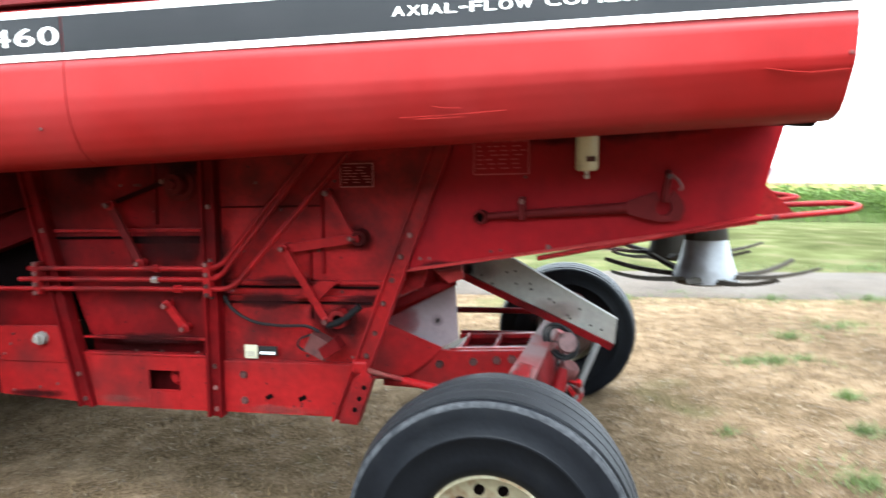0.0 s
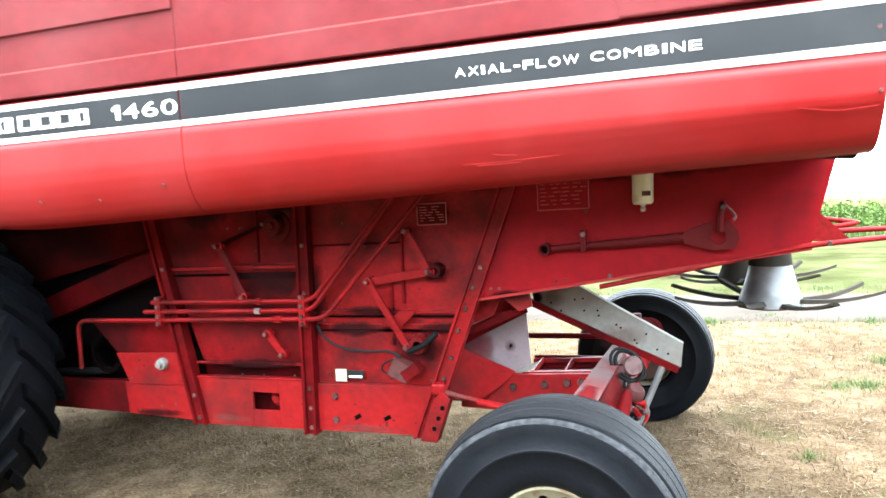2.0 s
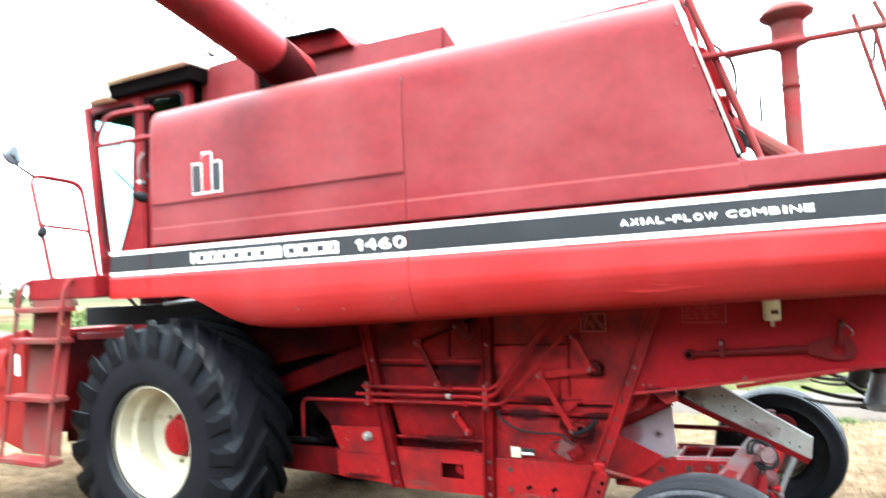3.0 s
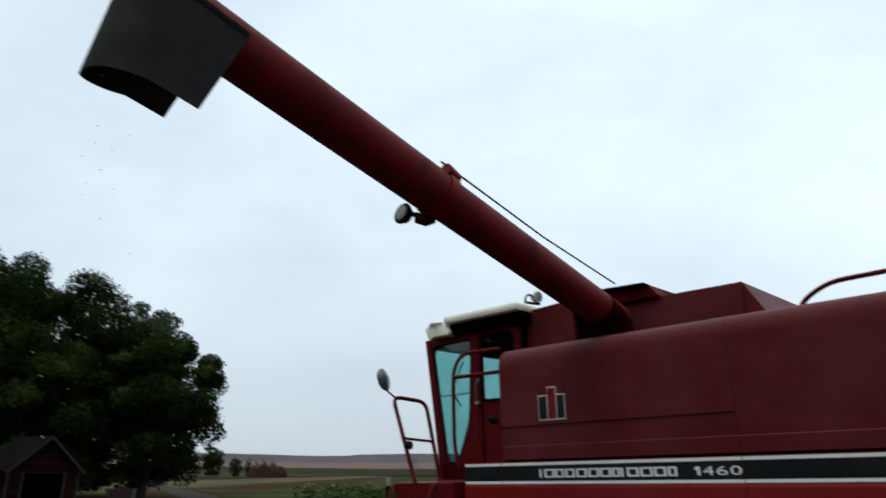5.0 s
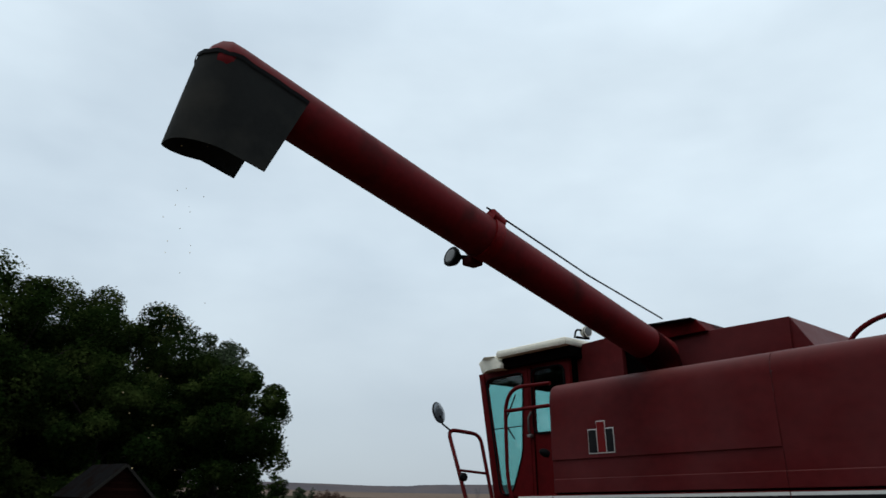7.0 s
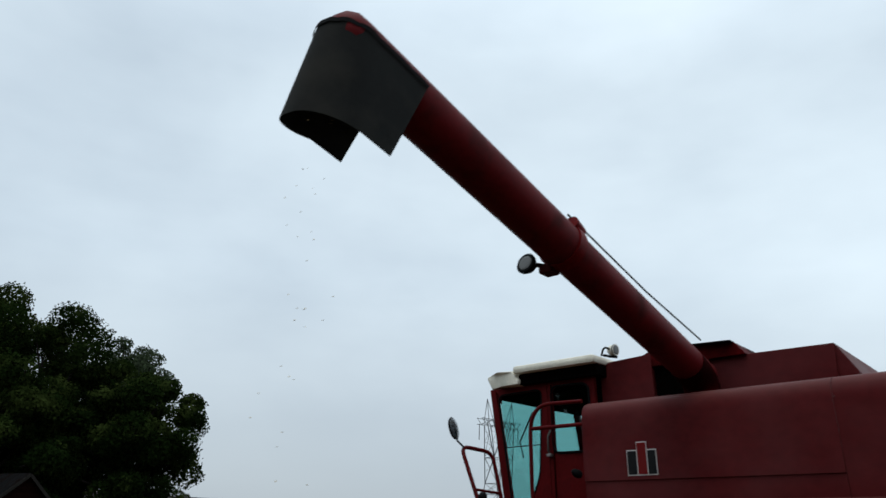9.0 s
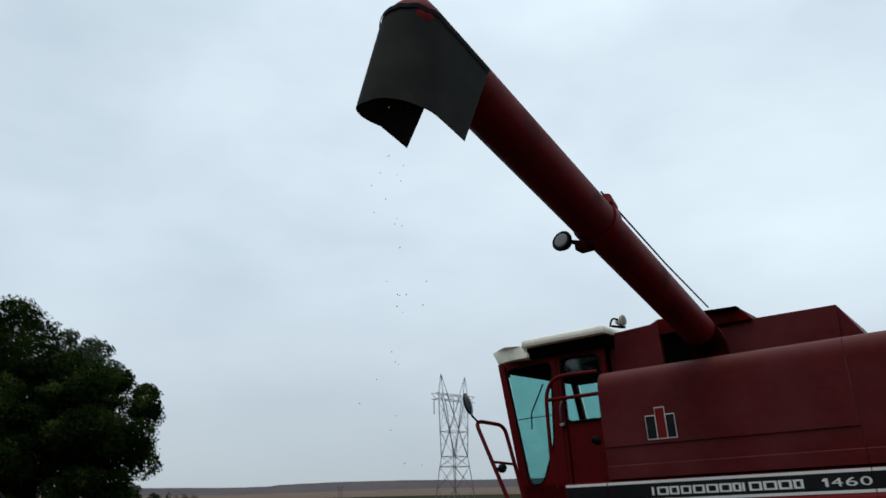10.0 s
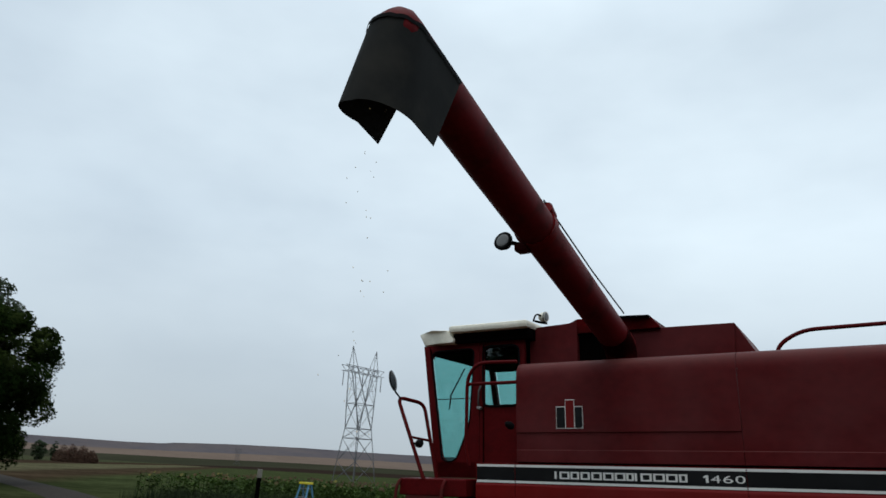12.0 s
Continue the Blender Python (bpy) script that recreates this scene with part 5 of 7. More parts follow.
for piece in corner_fillets(front_pts, 0.085, CAB_Y0 + 0.002, CAB_Y0 + 0.05):
    part("window_corner", piece, RED_CAB, cab)
for piece in corner_fillets(door_pts, 0.085, CAB_Y0 + 0.006, CAB_Y0 + 0.045):
    part("window_corner", piece, RED_CAB, door)
for pts, r in ((front_pts, 0.009), (door_pts, 0.012)):
    part("window_rubber", tube([(x, CAB_Y0 - 0.001, z) for x, z in [tuple((Vector(pts[0]) + Vector(pts[1])) / 2)] + pts[1:] + pts[:1] + [tuple((Vector(pts[0]) + Vector(pts[1])) / 2)]], r, 6, 0.085), BLACK, cab, "black rubber window seal")
wind = part("windscreen", sheet([[(-1.72, y, 3.50), (-1.53, y, 2.15)] for y in (CAB_Y0 + 0.06, CAB_Y1 - 0.06)], 0.006, (1, 0, 0)), GLASS, cab, "green tinted windscreen")
wind.visible_shadow = False
rear = part("rear_window", box(-0.472, -0.466, 0.75, 2.0, 2.85, 3.42, 0.0), GLASS, cab)
rear.visible_shadow = False
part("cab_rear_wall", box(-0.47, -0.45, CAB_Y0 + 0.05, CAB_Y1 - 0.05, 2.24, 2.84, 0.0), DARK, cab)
part("wiper", tube([(-1.62, 0.9, 2.85), (-1.36, 0.47, 2.97), (-1.18, 0.462, 3.26)], 0.008, 6), BLACK, cab, "black window wiper")
part("window_bar", tube([(-1.56, CAB_Y0 + 0.02, 2.925), (-1.08, CAB_Y0 + 0.02, 2.93)], 0.005, 6), BLACK, cab)
# roof
roof = part("cab_roof", box(-1.335, -0.345, 0.33, 2.43, 3.662, 3.748, 0.032), ROOF_WHITE, combine, "off-white cab roof", smooth=True)
visor = bm_new()
add_plate(visor, [(-1.87, 3.738), (-1.892, 3.734), (-1.900, 3.716), (-1.81, 3.583), (-1.795, 3.575), (-1.50, 3.555), (-1.29, 3.545), (-1.275, 3.56), (-1.275, 3.60), (-1.30, 3.625), (-1.33, 3.655), (-1.35, 3.70), (-1.60, 3.726), (-1.80, 3.738)], 0.35, 2.41, 0.012)
for v in visor.verts:
    v.co.y += (0.285 if v.co.y < 1.4 else -0.285) * smooth01(-1.45, -1.92, v.co.x)
part("roof_front_cap", visor, ROOF_WHITE, roof, "off-white rounded front roof cap", smooth=True)
part("roof_fascia", box(-1.30, -0.36, 0.40, 2.36, 3.55, 3.665, 0.005), DARK, roof, "black band under the roof")
part("cab_headliner", box(-1.66, -0.45, 0.52, 2.24, 3.44, 3.55, 0.01), DARK, roof)
# inside
seat = part("operator_seat", box(-0.98, -0.55, 1.1, 1.6, 2.45, 2.58, 0.04), SEAT, combine, "dark operator seat")
part("seat_back", box(-0.62, -0.52, 1.1, 1.6, 2.58, 3.12, 0.04), SEAT, seat)
part("seat_post", box(-0.9, -0.65, 1.2, 1.5, 2.24, 2.45, 0.0), SEAT, seat)
part("steering_column", tube([(-1.36, 1.35, 2.24), (-1.24, 1.35, 2.80)], 0.03), BLACK, combine)
wheel = bm_new()
ring = [(-1.21 + 0.19 * math.cos(a) * 0.96, 1.35 + 0.19 * math.sin(a), 2.86 + 0.19 * math.cos(a) * 0.28) for a in [k * math.tau / 24 for k in range(25)]]
add_tube(wheel, ring, 0.014, 8)
add_bar(wheel, ring[0], ring[12], 0.02, 0.012)
part("steering_wheel", wheel, BLACK, combine)

# platform, grab handles, mirror and ladder
part("platform", box(-1.66, -0.86, -0.09, 0.44, 1.895, 2.065, 0.012), RED_CAB, combine, "red cab platform")
part("platform_beam", box(-1.80, 0.1, 0.50, 0.60, 1.66, 1.82, 0.006), BLACK, combine, "black beam under the cab")
part("platform_rail", bar((-1.60, 0.30, 1.585), (-0.60, 0.30, 1.60), 0.04, 0.05), RED_CAB, combine)
for x in (-1.3, -0.9, -0.5, -0.15):
    part("beam_brace", tube([(x, 0.55, 1.88), (x + 0.16, 0.55, 1.75)], 0.014, 8), BLACK, combine)
part("brake_line", tube([(-0.7, 0.4, 1.82), (-0.3, 0.4, 1.85), (0.0, 0.42, 1.80), (0.15, 0.45, 1.65)], 0.012, 8, 0.08), STEEL, combine)
# dark paint stands in for shade under the cab; the second sheet fills the arch
part("feeder_house", plate([(-2.55, 1.15), (-2.55, 0.55), (-0.65, 0.75), (-0.65, 1.60), (-1.2, 1.58)], 0.80, 1.95, 0.01), SOOT_SHADE, combine, "dark red feeder house")
part("wheel_well_sheet", plate([(-1.38, 1.90), (0.2, 1.90), (1.0, 1.78), (1.0, 1.5), (0.05, 1.30), (-0.5, 1.50), (-1.38, 1.68)], 0.72, 0.735, 0.0), SOOT_SHADE, combine)
part("fender_liner", plate([(-0.04, 1.885), (0.22, 1.835), (0.46, 1.715), (0.56, 1.685), (0.46, 1.68), (0.2, 1.79), (-0.04, 1.84)], 0.10, 0.46, 0.004), BLACK, combine, "black fender liner over the drive wheel")

for pts in ([(-0.335, 0.03, 3.243), (-0.78, -0.005, 3.25), (-0.895, -0.01, 3.10), (-0.905, -0.01, 2.40), (-0.87, 0.0, 2.20)], [(-0.335, 0.02, 3.032), (-0.89, -0.01, 3.028)]):
    part("grab_rail", tube(pts, 0.019, 10, 0.12), RED_CAB, combine, "red grab rail beside the cab door", smooth=True)
part("door_latch", box(-1.005, -0.955, 0.42, 0.474, 2.80, 2.83, 0.005), STEEL, door)
part("door_handle", tube([(-0.985, 0.475, 2.80), (-0.99, 0.43, 2.86), (-0.985, 0.43, 3.0), (-0.98, 0.475, 3.06)], 0.010, 8, 0.02), STRUT_GREY, door, "grey upright door handle", smooth=True)
part("door_edge", box(-0.948, -0.938, 0.458, 0.474, 2.10, 3.52, 0.0), SOOT_SHADE, door)
part("side_lamp", lathe([(0.0, -0.05), (0.03, -0.045), (0.04, -0.01), (0.03, 0.03), (0.012, 0.05), (0.0, 0.05)], (-0.40, -0.035, 2.60), (-0.6, -1, 0.5), 16), BLACK, combine, "black side lamp", smooth=True)
rail_pts = [(-1.37, -0.08, 2.06), (-1.80, 0.03, 2.925), (-1.67, 0.39, 2.875), (-1.49, 0.40, 2.06)]
guard = part("platform_guard_rail", tube(rail_pts, 0.021, 10, 0.10), RED_CAB, combine, "red tubular guard rail on the platform", smooth=True)
part("guard_crossbar", tube([(-1.585, -0.025, 2.49), (-1.578, 0.395, 2.46)], 0.014, 10), RED_CAB, guard)
part("guard_lamp", lathe([(0.0, -0.04), (0.035, -0.035), (0.045, 0.0), (0.03, 0.04), (0.0, 0.045)], (-1.40, -0.13, 2.415), (0.8, -0.4, 0.2), 16), BLACK, guard, smooth=True)
part("lamp_stalk", tube([(-1.40, -0.12, 2.415), (-1.46, -0.08, 2.42), (-1.54, -0.03, 2.42)], 0.010, 8), BLACK, guard)
part("mirror_arm", tube([(-1.77, 0.04, 2.91), (-1.76, -0.08, 2.97), (-1.71, -0.165, 3.05)], 0.010, 8), BLACK, combine)
mirror = part("mirror", lathe([(0.0, -0.022), (0.08, -0.02), (0.110, -0.008), (0.118, 0.004), (0.110, 0.01), (0.0, 0.01)], (-1.758, -0.14, 3.085), (0.94, 0.27, 0.2), 28), BLACK, combine, "round black mirror on a stalk", smooth=True)
part("mirror_glass", lathe([(0.0, 0.036), (0.045, 0.032), (0.08, 0.021), (0.106, 0.010)], (-1.758, -0.14, 3.085), (0.94, 0.27, 0.2), 28), MIRROR, mirror)

ladder = part("ladder", sheet([[(-1.58, -0.07, 2.04), (-1.60, -0.20, 0.75)], [(-1.12, -0.07, 2.04), (-1.14, -0.20, 0.75)]], 0.012, (0, 1, 0)), RED_DUSTY, combine, "dusty red steel ladder with four steps and a back plate")
for x in (-1.65, -1.10):
    part("ladder_rail", tube([(x, -0.05, 1.98), (x, -0.09, 2.06), (x, -0.16, 1.98), (x - 0.01, -0.32, 0.72)], 0.017, 10, 0.06), RED_DUSTY, ladder, smooth=True)
for z, y in ((1.82, -0.16), (1.59, -0.19), (1.17, -0.24), (0.72, -0.29)):
    part("ladder_step", box(-1.66, -1.09, y - 0.05, y + 0.09, z - 0.02, z + 0.02, 0.006), RED_DUSTY, ladder)
part("ladder_label", box(-1.72, -1.68, -0.16, -0.15, 1.32, 1.48, 0.0), WHITE_DECAL, ladder, "white warning label with unreadable lines")
part("ladder_label", box(-1.24, -1.20, -0.115, -0.105, 1.70, 1.74, 0.0), mat("yellow_label", (0.6, 0.45, 0.05), 0.5), ladder)

# grain tank
seating[0] = Matrix.Translation((-0.035, 0.10, -0.012))
tank = part("grain_tank", plate([(0.10, 3.60), (0.10, 2.3), (1.62, 2.3), (1.70, 3.605), (1.02, 3.612), (0.95, 3.60)], 0.56, 2.2, 0.006), RED, combine, "red grain tank above the panels")
part("tank_front_box", plate([(-0.455, 3.70), (-0.455, 2.3), (0.10, 2.3), (0.10, 3.76), (0.02, 3.715)], 0.50, 2.25, 0.006), RED, tank)
# flat near-black sheet on the tank face, painted in for a shaded recess
part("tank_recess", box(0.11, 0.55, 0.545, 0.556, 2.6, 3.60, 0.0), DARK, tank)
cover = bm_new()
add_plate(cover, [(0.10, 3.76), (0.90, 3.725), (0.99, 3.615), (0.99, 3.60), (0.10, 3.60)], 0.50, 1.3, 0.006)
part("auger_housing", cover, RED_GRIMY, tank)
part("housing_lid", bar((0.42, 0.48, 3.742), (0.90, 0.48, 3.722), 0.12, 0.012), BLACK, tank)
part("tank_rear_flare", plate([(1.699, 3.602), (1.93, 3.20), (1.674, 3.20)], 0.58, 2.18, 0.004), RED, tank, "dull red sloping tank end")
lamp = part("cab_work_lamp", lathe([(0.0, -0.062), (0.030, -0.058), (0.048, -0.035), (0.054, 0.0), (0.056, 0.028), (0.0, 0.028)], (-0.235, 0.40, 3.795), (1, -0.15, -0.05), 24), ROOF_WHITE, combine, "dirty white work lamp at the roof edge", smooth=True)
part("lens", lathe([(0.0, 0.036), (0.04, 0.033), (0.050, 0.026), (0.057, 0.027), (0.057, 0.012)], (-0.235, 0.40, 3.795), (1, -0.15, -0.05), 24), LENS, lamp, "dark lens")
part("lamp_bracket", tube([(-0.34, 0.34, 3.74), (-0.315, 0.33, 3.80), (-0.29, 0.335, 3.82), (-0.25, 0.345, 3.80)], 0.010, 8, 0.02), BLACK, lamp)
part("lamp_foot", tube([(-0.33, 0.36, 3.75), (-0.26, 0.38, 3.73), (-0.20, 0.40, 3.72)], 0.013, 8), BLACK, lamp)

# unloading auger
seating[0] = LEVEL
A0, A1 = Vector((0.573, 0.45, 3.426)), Vector((0.655, -3.93, 4.503))
JOINT = 0.523


def on_axis(t):
    return A0 + (A1 - A0) * t


auger = part("unloading_auger", tube([on_axis(JOINT), on_axis(0.99)], 0.160, 36), RED_AUGER, combine, "long faded red unloading auger tube", smooth=True)
part("auger_inner_tube", tube([on_axis(-0.01), on_axis(JOINT)], 0.152, 36), RED_AUGER, auger, smooth=True)
part("auger_elbow", tube([A0 + Vector((0, 0.02, -0.75)), A0 + Vector((0, 0.05, -0.05)), on_axis(0.06)], 0.158, 32, 0.14), SOOT_SHADE, auger, "scuffed dark auger elbow", smooth=True)
part("auger_collar", tube([on_axis(JOINT - 0.012), on_axis(JOINT + 0.008)], 0.172, 36), RED_PART, auger, smooth=True)
end = bm_new()
add_tube(end, [on_axis(0.99), on_axis(1.006), on_axis(1.016), on_axis(1.023), on_axis(1.026)], [0.160, 0.155, 0.128, 0.08, 0.02], 36)
part("auger_end_cap", end, RED_AUGER, auger, smooth=True)
part("hinge_ear", tube([on_axis(JOINT - 0.022) + Vector((0.09, 0, 0.13)), on_axis(JOINT + 0.006) + Vector((0.10, 0, 0.14))], 0.05, 16), RED_PART, auger, smooth=True)
part("hinge_latch", box(0.46, 0.56, -1.92, -1.80, 3.80, 3.86, 0.01), WRENCH_RED, auger)
part("stay_cable", tube([on_axis(JOINT + 0.012) + Vector((0.09, 0, 0.185)), (0.68, -0.7, 3.915), (0.635, 0.44, 3.735)], 0.007, 8), CABLE, auger, "dark stay cable to the tank")
part("auger_work_lamp", lathe([(0.0, 0.07), (0.05, 0.06), (0.075, 0.02), (0.078, 0.0), (0.07, -0.008), (0.0, -0.008)], (0.385, -1.96, 3.885), (0.05, 0.85, -0.2), 26), BLACK, auger, "round black work lamp under the auger", smooth=True)
part("lamp_lens", lathe([(0.0, -0.012), (0.042, -0.011), (0.056, -0.007)], (0.385, -1.96, 3.885), (0.05, 0.85, -0.2), 26), LENS, auger)
part("lamp_stalk", tube([(0.40, -1.92, 3.885), (0.47, -1.87, 3.87), (0.53, -1.84, 3.85)], 0.018, 8), BLACK, auger)

# the rubber boot: a sheet bent round the outlet, open towards the machine
def boot(lo=0.0, hi=1.0, proud=0.0):
    rows, n, arc = [], 48, 0.60
    for k in range(n + 1):
        u = -1 + 2 * k / n
        row = []
        for j in range(13):
            v = lo + (hi - lo) * j / 12
            rad = 0.169 + proud + 0.018 * v
            back = 0.40 - 0.18 * v if u > 0 else 0.34 - 0.12 * v
            if abs(u) < arc:
                a = u / arc * math.pi / 2
                px, py, s = rad * math.sin(a), -(rad + 0.035 + 0.03 * v) * math.cos(a), 0.0
                px -= 0.05 * v * math.cos(a) * (1 if u < 0 else 0.6)
            else:
                s = (abs(u) - arc) / (1 - arc)
                px, py = math.copysign(rad, u), s * back
            cx, cy = 0.652 - 0.06 * v, -3.865 - 0.05 * v
            ztop = 4.538 - 0.225 * (py + 0.17) - 0.015 * s - 0.008 * max(0.0, 1 - abs(u) / arc) + 0.010 * noise.noise(Vector((u * 14, 2.0, 0.5)))
            zlow = 3.980 - 0.24 * (py + 0.17) - (0.0 if u > 0 else -0.095 * min(1.0, abs(u) * 1.6))
            row.append((cx + px, cy + py, ztop + (zlow - ztop) * v))
        rows.append(row)
    return sheet(rows, 0.010, (0, 0.3, 0))


boot_sheet = part("rubber_boot", boot(), BOOT, auger, "dusty black rubber boot round the auger outlet", smooth=True)
part("boot_band", boot(0.0, 0.045, 0.008), BLACK, boot_sheet, "ragged dark band along the boot's top")

# corn kernels dribbling out of the boot
rk = random.Random(17)
MAIZE = mat("dry_corn_kernel", (0.62, 0.48, 0.24), 0.5, var=0.2, scale=40, island=0.4)
bm = bm_new()
for k in range(58):
    drop = rk.random() ** 1.3
    c = TILT @ Vector((0.60 + rk.gauss(0, 0.05 + 0.06 * drop) - 0.10 * drop, -4.0 + rk.gauss(0, 0.05 + 0.06 * drop) - 0.10 * drop, 4.05 - 3.2 * drop))
    u, v = Vector((rk.gauss(0, 1), rk.gauss(0, 1), rk.gauss(0, 1))).normalized() * 0.0048, Vector((rk.gauss(0, 1), rk.gauss(0, 1), rk.gauss(0, 1))).normalized() * 0.0032
    w = u.cross(v).normalized() * 0.003
    q = [bm.verts.new(c + p) for p in (u, v, -u, -v, w, -w)]
    for a, b in ((0, 1), (1, 2), (2, 3), (3, 0)):
        bm.faces.new((q[a], q[b], q[4]))
        bm.faces.new((q[b], q[a], q[5]))
tagged(part("corn_kernels", bm, MAIZE), "loose yellow corn kernels falling from the auger boot", "corn kernels", kind="stuff")

# deck behind the upper panel
stack = part("air_intake", lathe([(0.052, 0.0), (0.052, 0.12), (0.046, 0.13), (0.046, 0.83), (0.06, 0.845), (0.108, 0.868), (0.11, 0.888), (0.086, 0.90), (0.084, 0.985), (0.10, 1.0), (0.136, 1.025), (0.142, 1.040), (0.128, 1.058), (0.09, 1.092), (0.03, 1.104), (0.0, 1.105)], (3.705, 0.85, 2.225), (0, 0, 1), 30), RED_DUSTY, combine, "red air intake with a round cap", smooth=True)
part("intake_clamp", lathe([(0.047, 0.0), (0.051, 0.004), (0.051, 0.018), (0.047, 0.022)], (3.705, 0.85, 2.845), (0, 0, 1), 24), RED_GRIMY, stack)
part("deck_rail", tube([(3.335, 0.12, 2.90), (4.35, 0.12, 2.90)], 0.019), RED_DUSTY, combine, "red deck rail")
part("deck_rail", tube([(3.27, 0.2, 3.20), (3.33, 0.2, 3.27), (3.42, 0.2, 3.315), (4.35, 0.2, 3.315)], 0.014, 8, 0.05), RAIL_DARK, combine)
part("deck_rail", tube([(3.28, 0.14, 3.26), (3.42, 0.14, 2.85), (3.575, 0.14, 2.38)], 0.018), RED_DUSTY, combine, "slanted red handrail")
part("deck_wire", tube([(3.542, 0.95, 2.70), (3.54, 0.95, 2.88), (3.76, 0.95, 2.931), (4.10, 0.95, 2.925), (4.125, 0.95, 3.12)], 0.009, 8, 0.04), RAIL_DARK, combine, "thin bent rod rail", smooth=True)
part("deck_rail", tube([(3.82, 0.95, 2.50), (4.40, 0.95, 2.50)], 0.009), RED_PART, combine)
for x, z, x1, z1 in ((4.073, 3.06, 4.205, 2.70), (4.073, 2.92, 4.155, 2.42), (3.99, 3.02, 4.13, 2.39)):
    part("rear_ladder_rail", tube([(x, 0.25, z), (x1, 0.25, z1)], 0.010), RED_DUSTY, combine, "thin dusty red ladder rail")
part("engine_duct", tube([(3.31, 0.45, 3.02), (3.375, 0.45, 2.86)], 0.045, 14), RED_GRIMY, combine)
part("engine_pipe", tube([(3.29, 0.5, 2.73), (3.69, 0.5, 2.41)], 0.055, 16), RED_DUSTY, combine)
# near-black filler block inside the engine bay
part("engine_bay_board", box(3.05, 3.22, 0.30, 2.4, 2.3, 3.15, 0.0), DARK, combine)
part("engine_cover", plate([(3.24, 3.06), (3.335, 3.02), (3.43, 2.78), (3.445, 2.66), (3.36, 2.70)], 0.34, 0.52, 0.006), RED_GRIMY, combine, "greasy red engine cover")
part("engine_pulley", lathe([(0.0, -0.03), (0.07, -0.03), (0.075, -0.02), (0.06, 0.0), (0.075, 0.02), (0.0, 0.03)], (3.44, 0.31, 2.50), (0, 1, 0), 24), BLACK, combine, smooth=True)
part("engine_brace", bar((3.335, 0.29, 2.90), (3.50, 0.29, 2.44), 0.016, 0.022, (0, 1, 0)), RED_PART, combine)
part("engine_clip", box(3.36, 3.42, 0.30, 0.335, 2.745, 2.775, 0.006), ROOF_WHITE, combine, "pale clip on the engine")
part("engine_hose", tube([(3.36, 0.3, 3.03), (3.45, 0.3, 2.94), (3.475, 0.32, 2.86), (3.47, 0.34, 2.74)], 0.008, 8, 0.06), CABLE, combine)
part("engine_hose", tube([(3.38, 0.85, 3.09), (3.65, 0.85, 3.10)], 0.019), CABLE, combine)
part("engine_bracket", box(3.36, 3.45, 0.42, 0.50, 2.38, 2.60, 0.01), BLACK, combine, "oily black engine bracket")
part("engine_fitting", box(3.375, 3.425, 0.40, 0.44, 2.63, 2.665, 0.006), GALV, combine)
part("horn", lathe([(0.012, 0.0), (0.02, 0.06), (0.05, 0.13), (0.052, 0.14), (0.0, 0.10)], (3.26, 0.5, 3.30), (0.35, -0.2, 1), 18), GALV, combine, "grey trumpet horn", smooth=True)
part("tank_rail", tube([(1.98, 0.9, 3.25), (2.03, 0.9, 3.40), (2.25, 0.9, 3.515), (3.15, 0.9, 3.53), (3.22, 0.9, 3.3), (3.24, 0.9, 2.3)], 0.020, 10, 0.12), RED_CAB, combine, "red tubular tank rail", smooth=True)
part("tank_rail", tube([(1.98, 0.9, 3.30), (1.98, 0.9, 2.3)], 0.016), RED_CAB, combine)


# ---- the corn header in front of the combine ----
seating[0] = Matrix.Translation((-0.06, 0.0, -0.015))
header = thing("corn_header", "sun-bleached red corn header mounted in front of the combine", "corn header")
part("end_sheet", plate([(-2.12, 1.67), (-2.12, 0.64), (-2.95, 0.83), (-2.95, 1.25), (-2.70, 1.56)], 0.15, 0.21, 0.012), RED_HEADER, header, "bleached red end sheet")


def snout(y, w, name="divider"):
    """A long divider hood that tapers to a point in front."""
    rings = []
    bm = bm_new()
    for x, z, hw, hh in ((-2.35, 1.37, w, 0.225), (-2.72, 1.347, w, 0.214), (-3.50, 1.320, w, 0.218), (-3.52, 1.315, w * 0.98, 0.208), (-4.13, 1.232, w * 0.86, 0.165), (-4.75, 1.12, w * 0.55, 0.10), (-5.15, 1.05, w * 0.22, 0.04), (-5.3, 1.03, w * 0.06, 0.012)):
        rings.append([bm.verts.new((x, y + hw * math.sin(a), z + hh * (math.cos(a) if math.cos(a) > -0.3 else -0.85))) for a in [math.radians(d) for d in (-120, -75, -45, -15, 15, 45, 75, 120)]])
    for a, b in zip(rings, rings[1:]):
        for k in range(7):
            bm.faces.new((a[k], a[k + 1], b[k + 1], b[k]))
        bm.faces.new((a[7], a[0], b[0], b[7]))
    bm.faces.new(rings[0])
    bm.faces.new(rings[-1][::-1])
    return part(name, bm, RED_HEADER, header, "pointed red divider hood", smooth=True)


for k, y in enumerate((0.28, 0.98, 1.74, 2.50)):
    snout(y, 0.17 if k in (0, 3) else 0.24)
part("header_auger_trough", box(-2.7, -2.2, 0.21, 2.55, 0.78, 1.0, 0.03), RED_GRIMY, header)
part("header_back", box(-2.25, -2.12, 0.21, 2.55, 0.74, 1.57, 0.01), SOOT_SHADE, header)
part("header_top_beam", box(-2.26, -2.10, 0.21, 2.55, 1.572, 1.64, 0.01), RED_PART, header)
part("end_sheet", plate([(-2.12, 1.67), (-2.12, 0.64), (-2.95, 0.83), (-2.95, 1.25), (-2.70, 1.56)], 2.55, 2.61, 0.012), RED_HEADER, header)
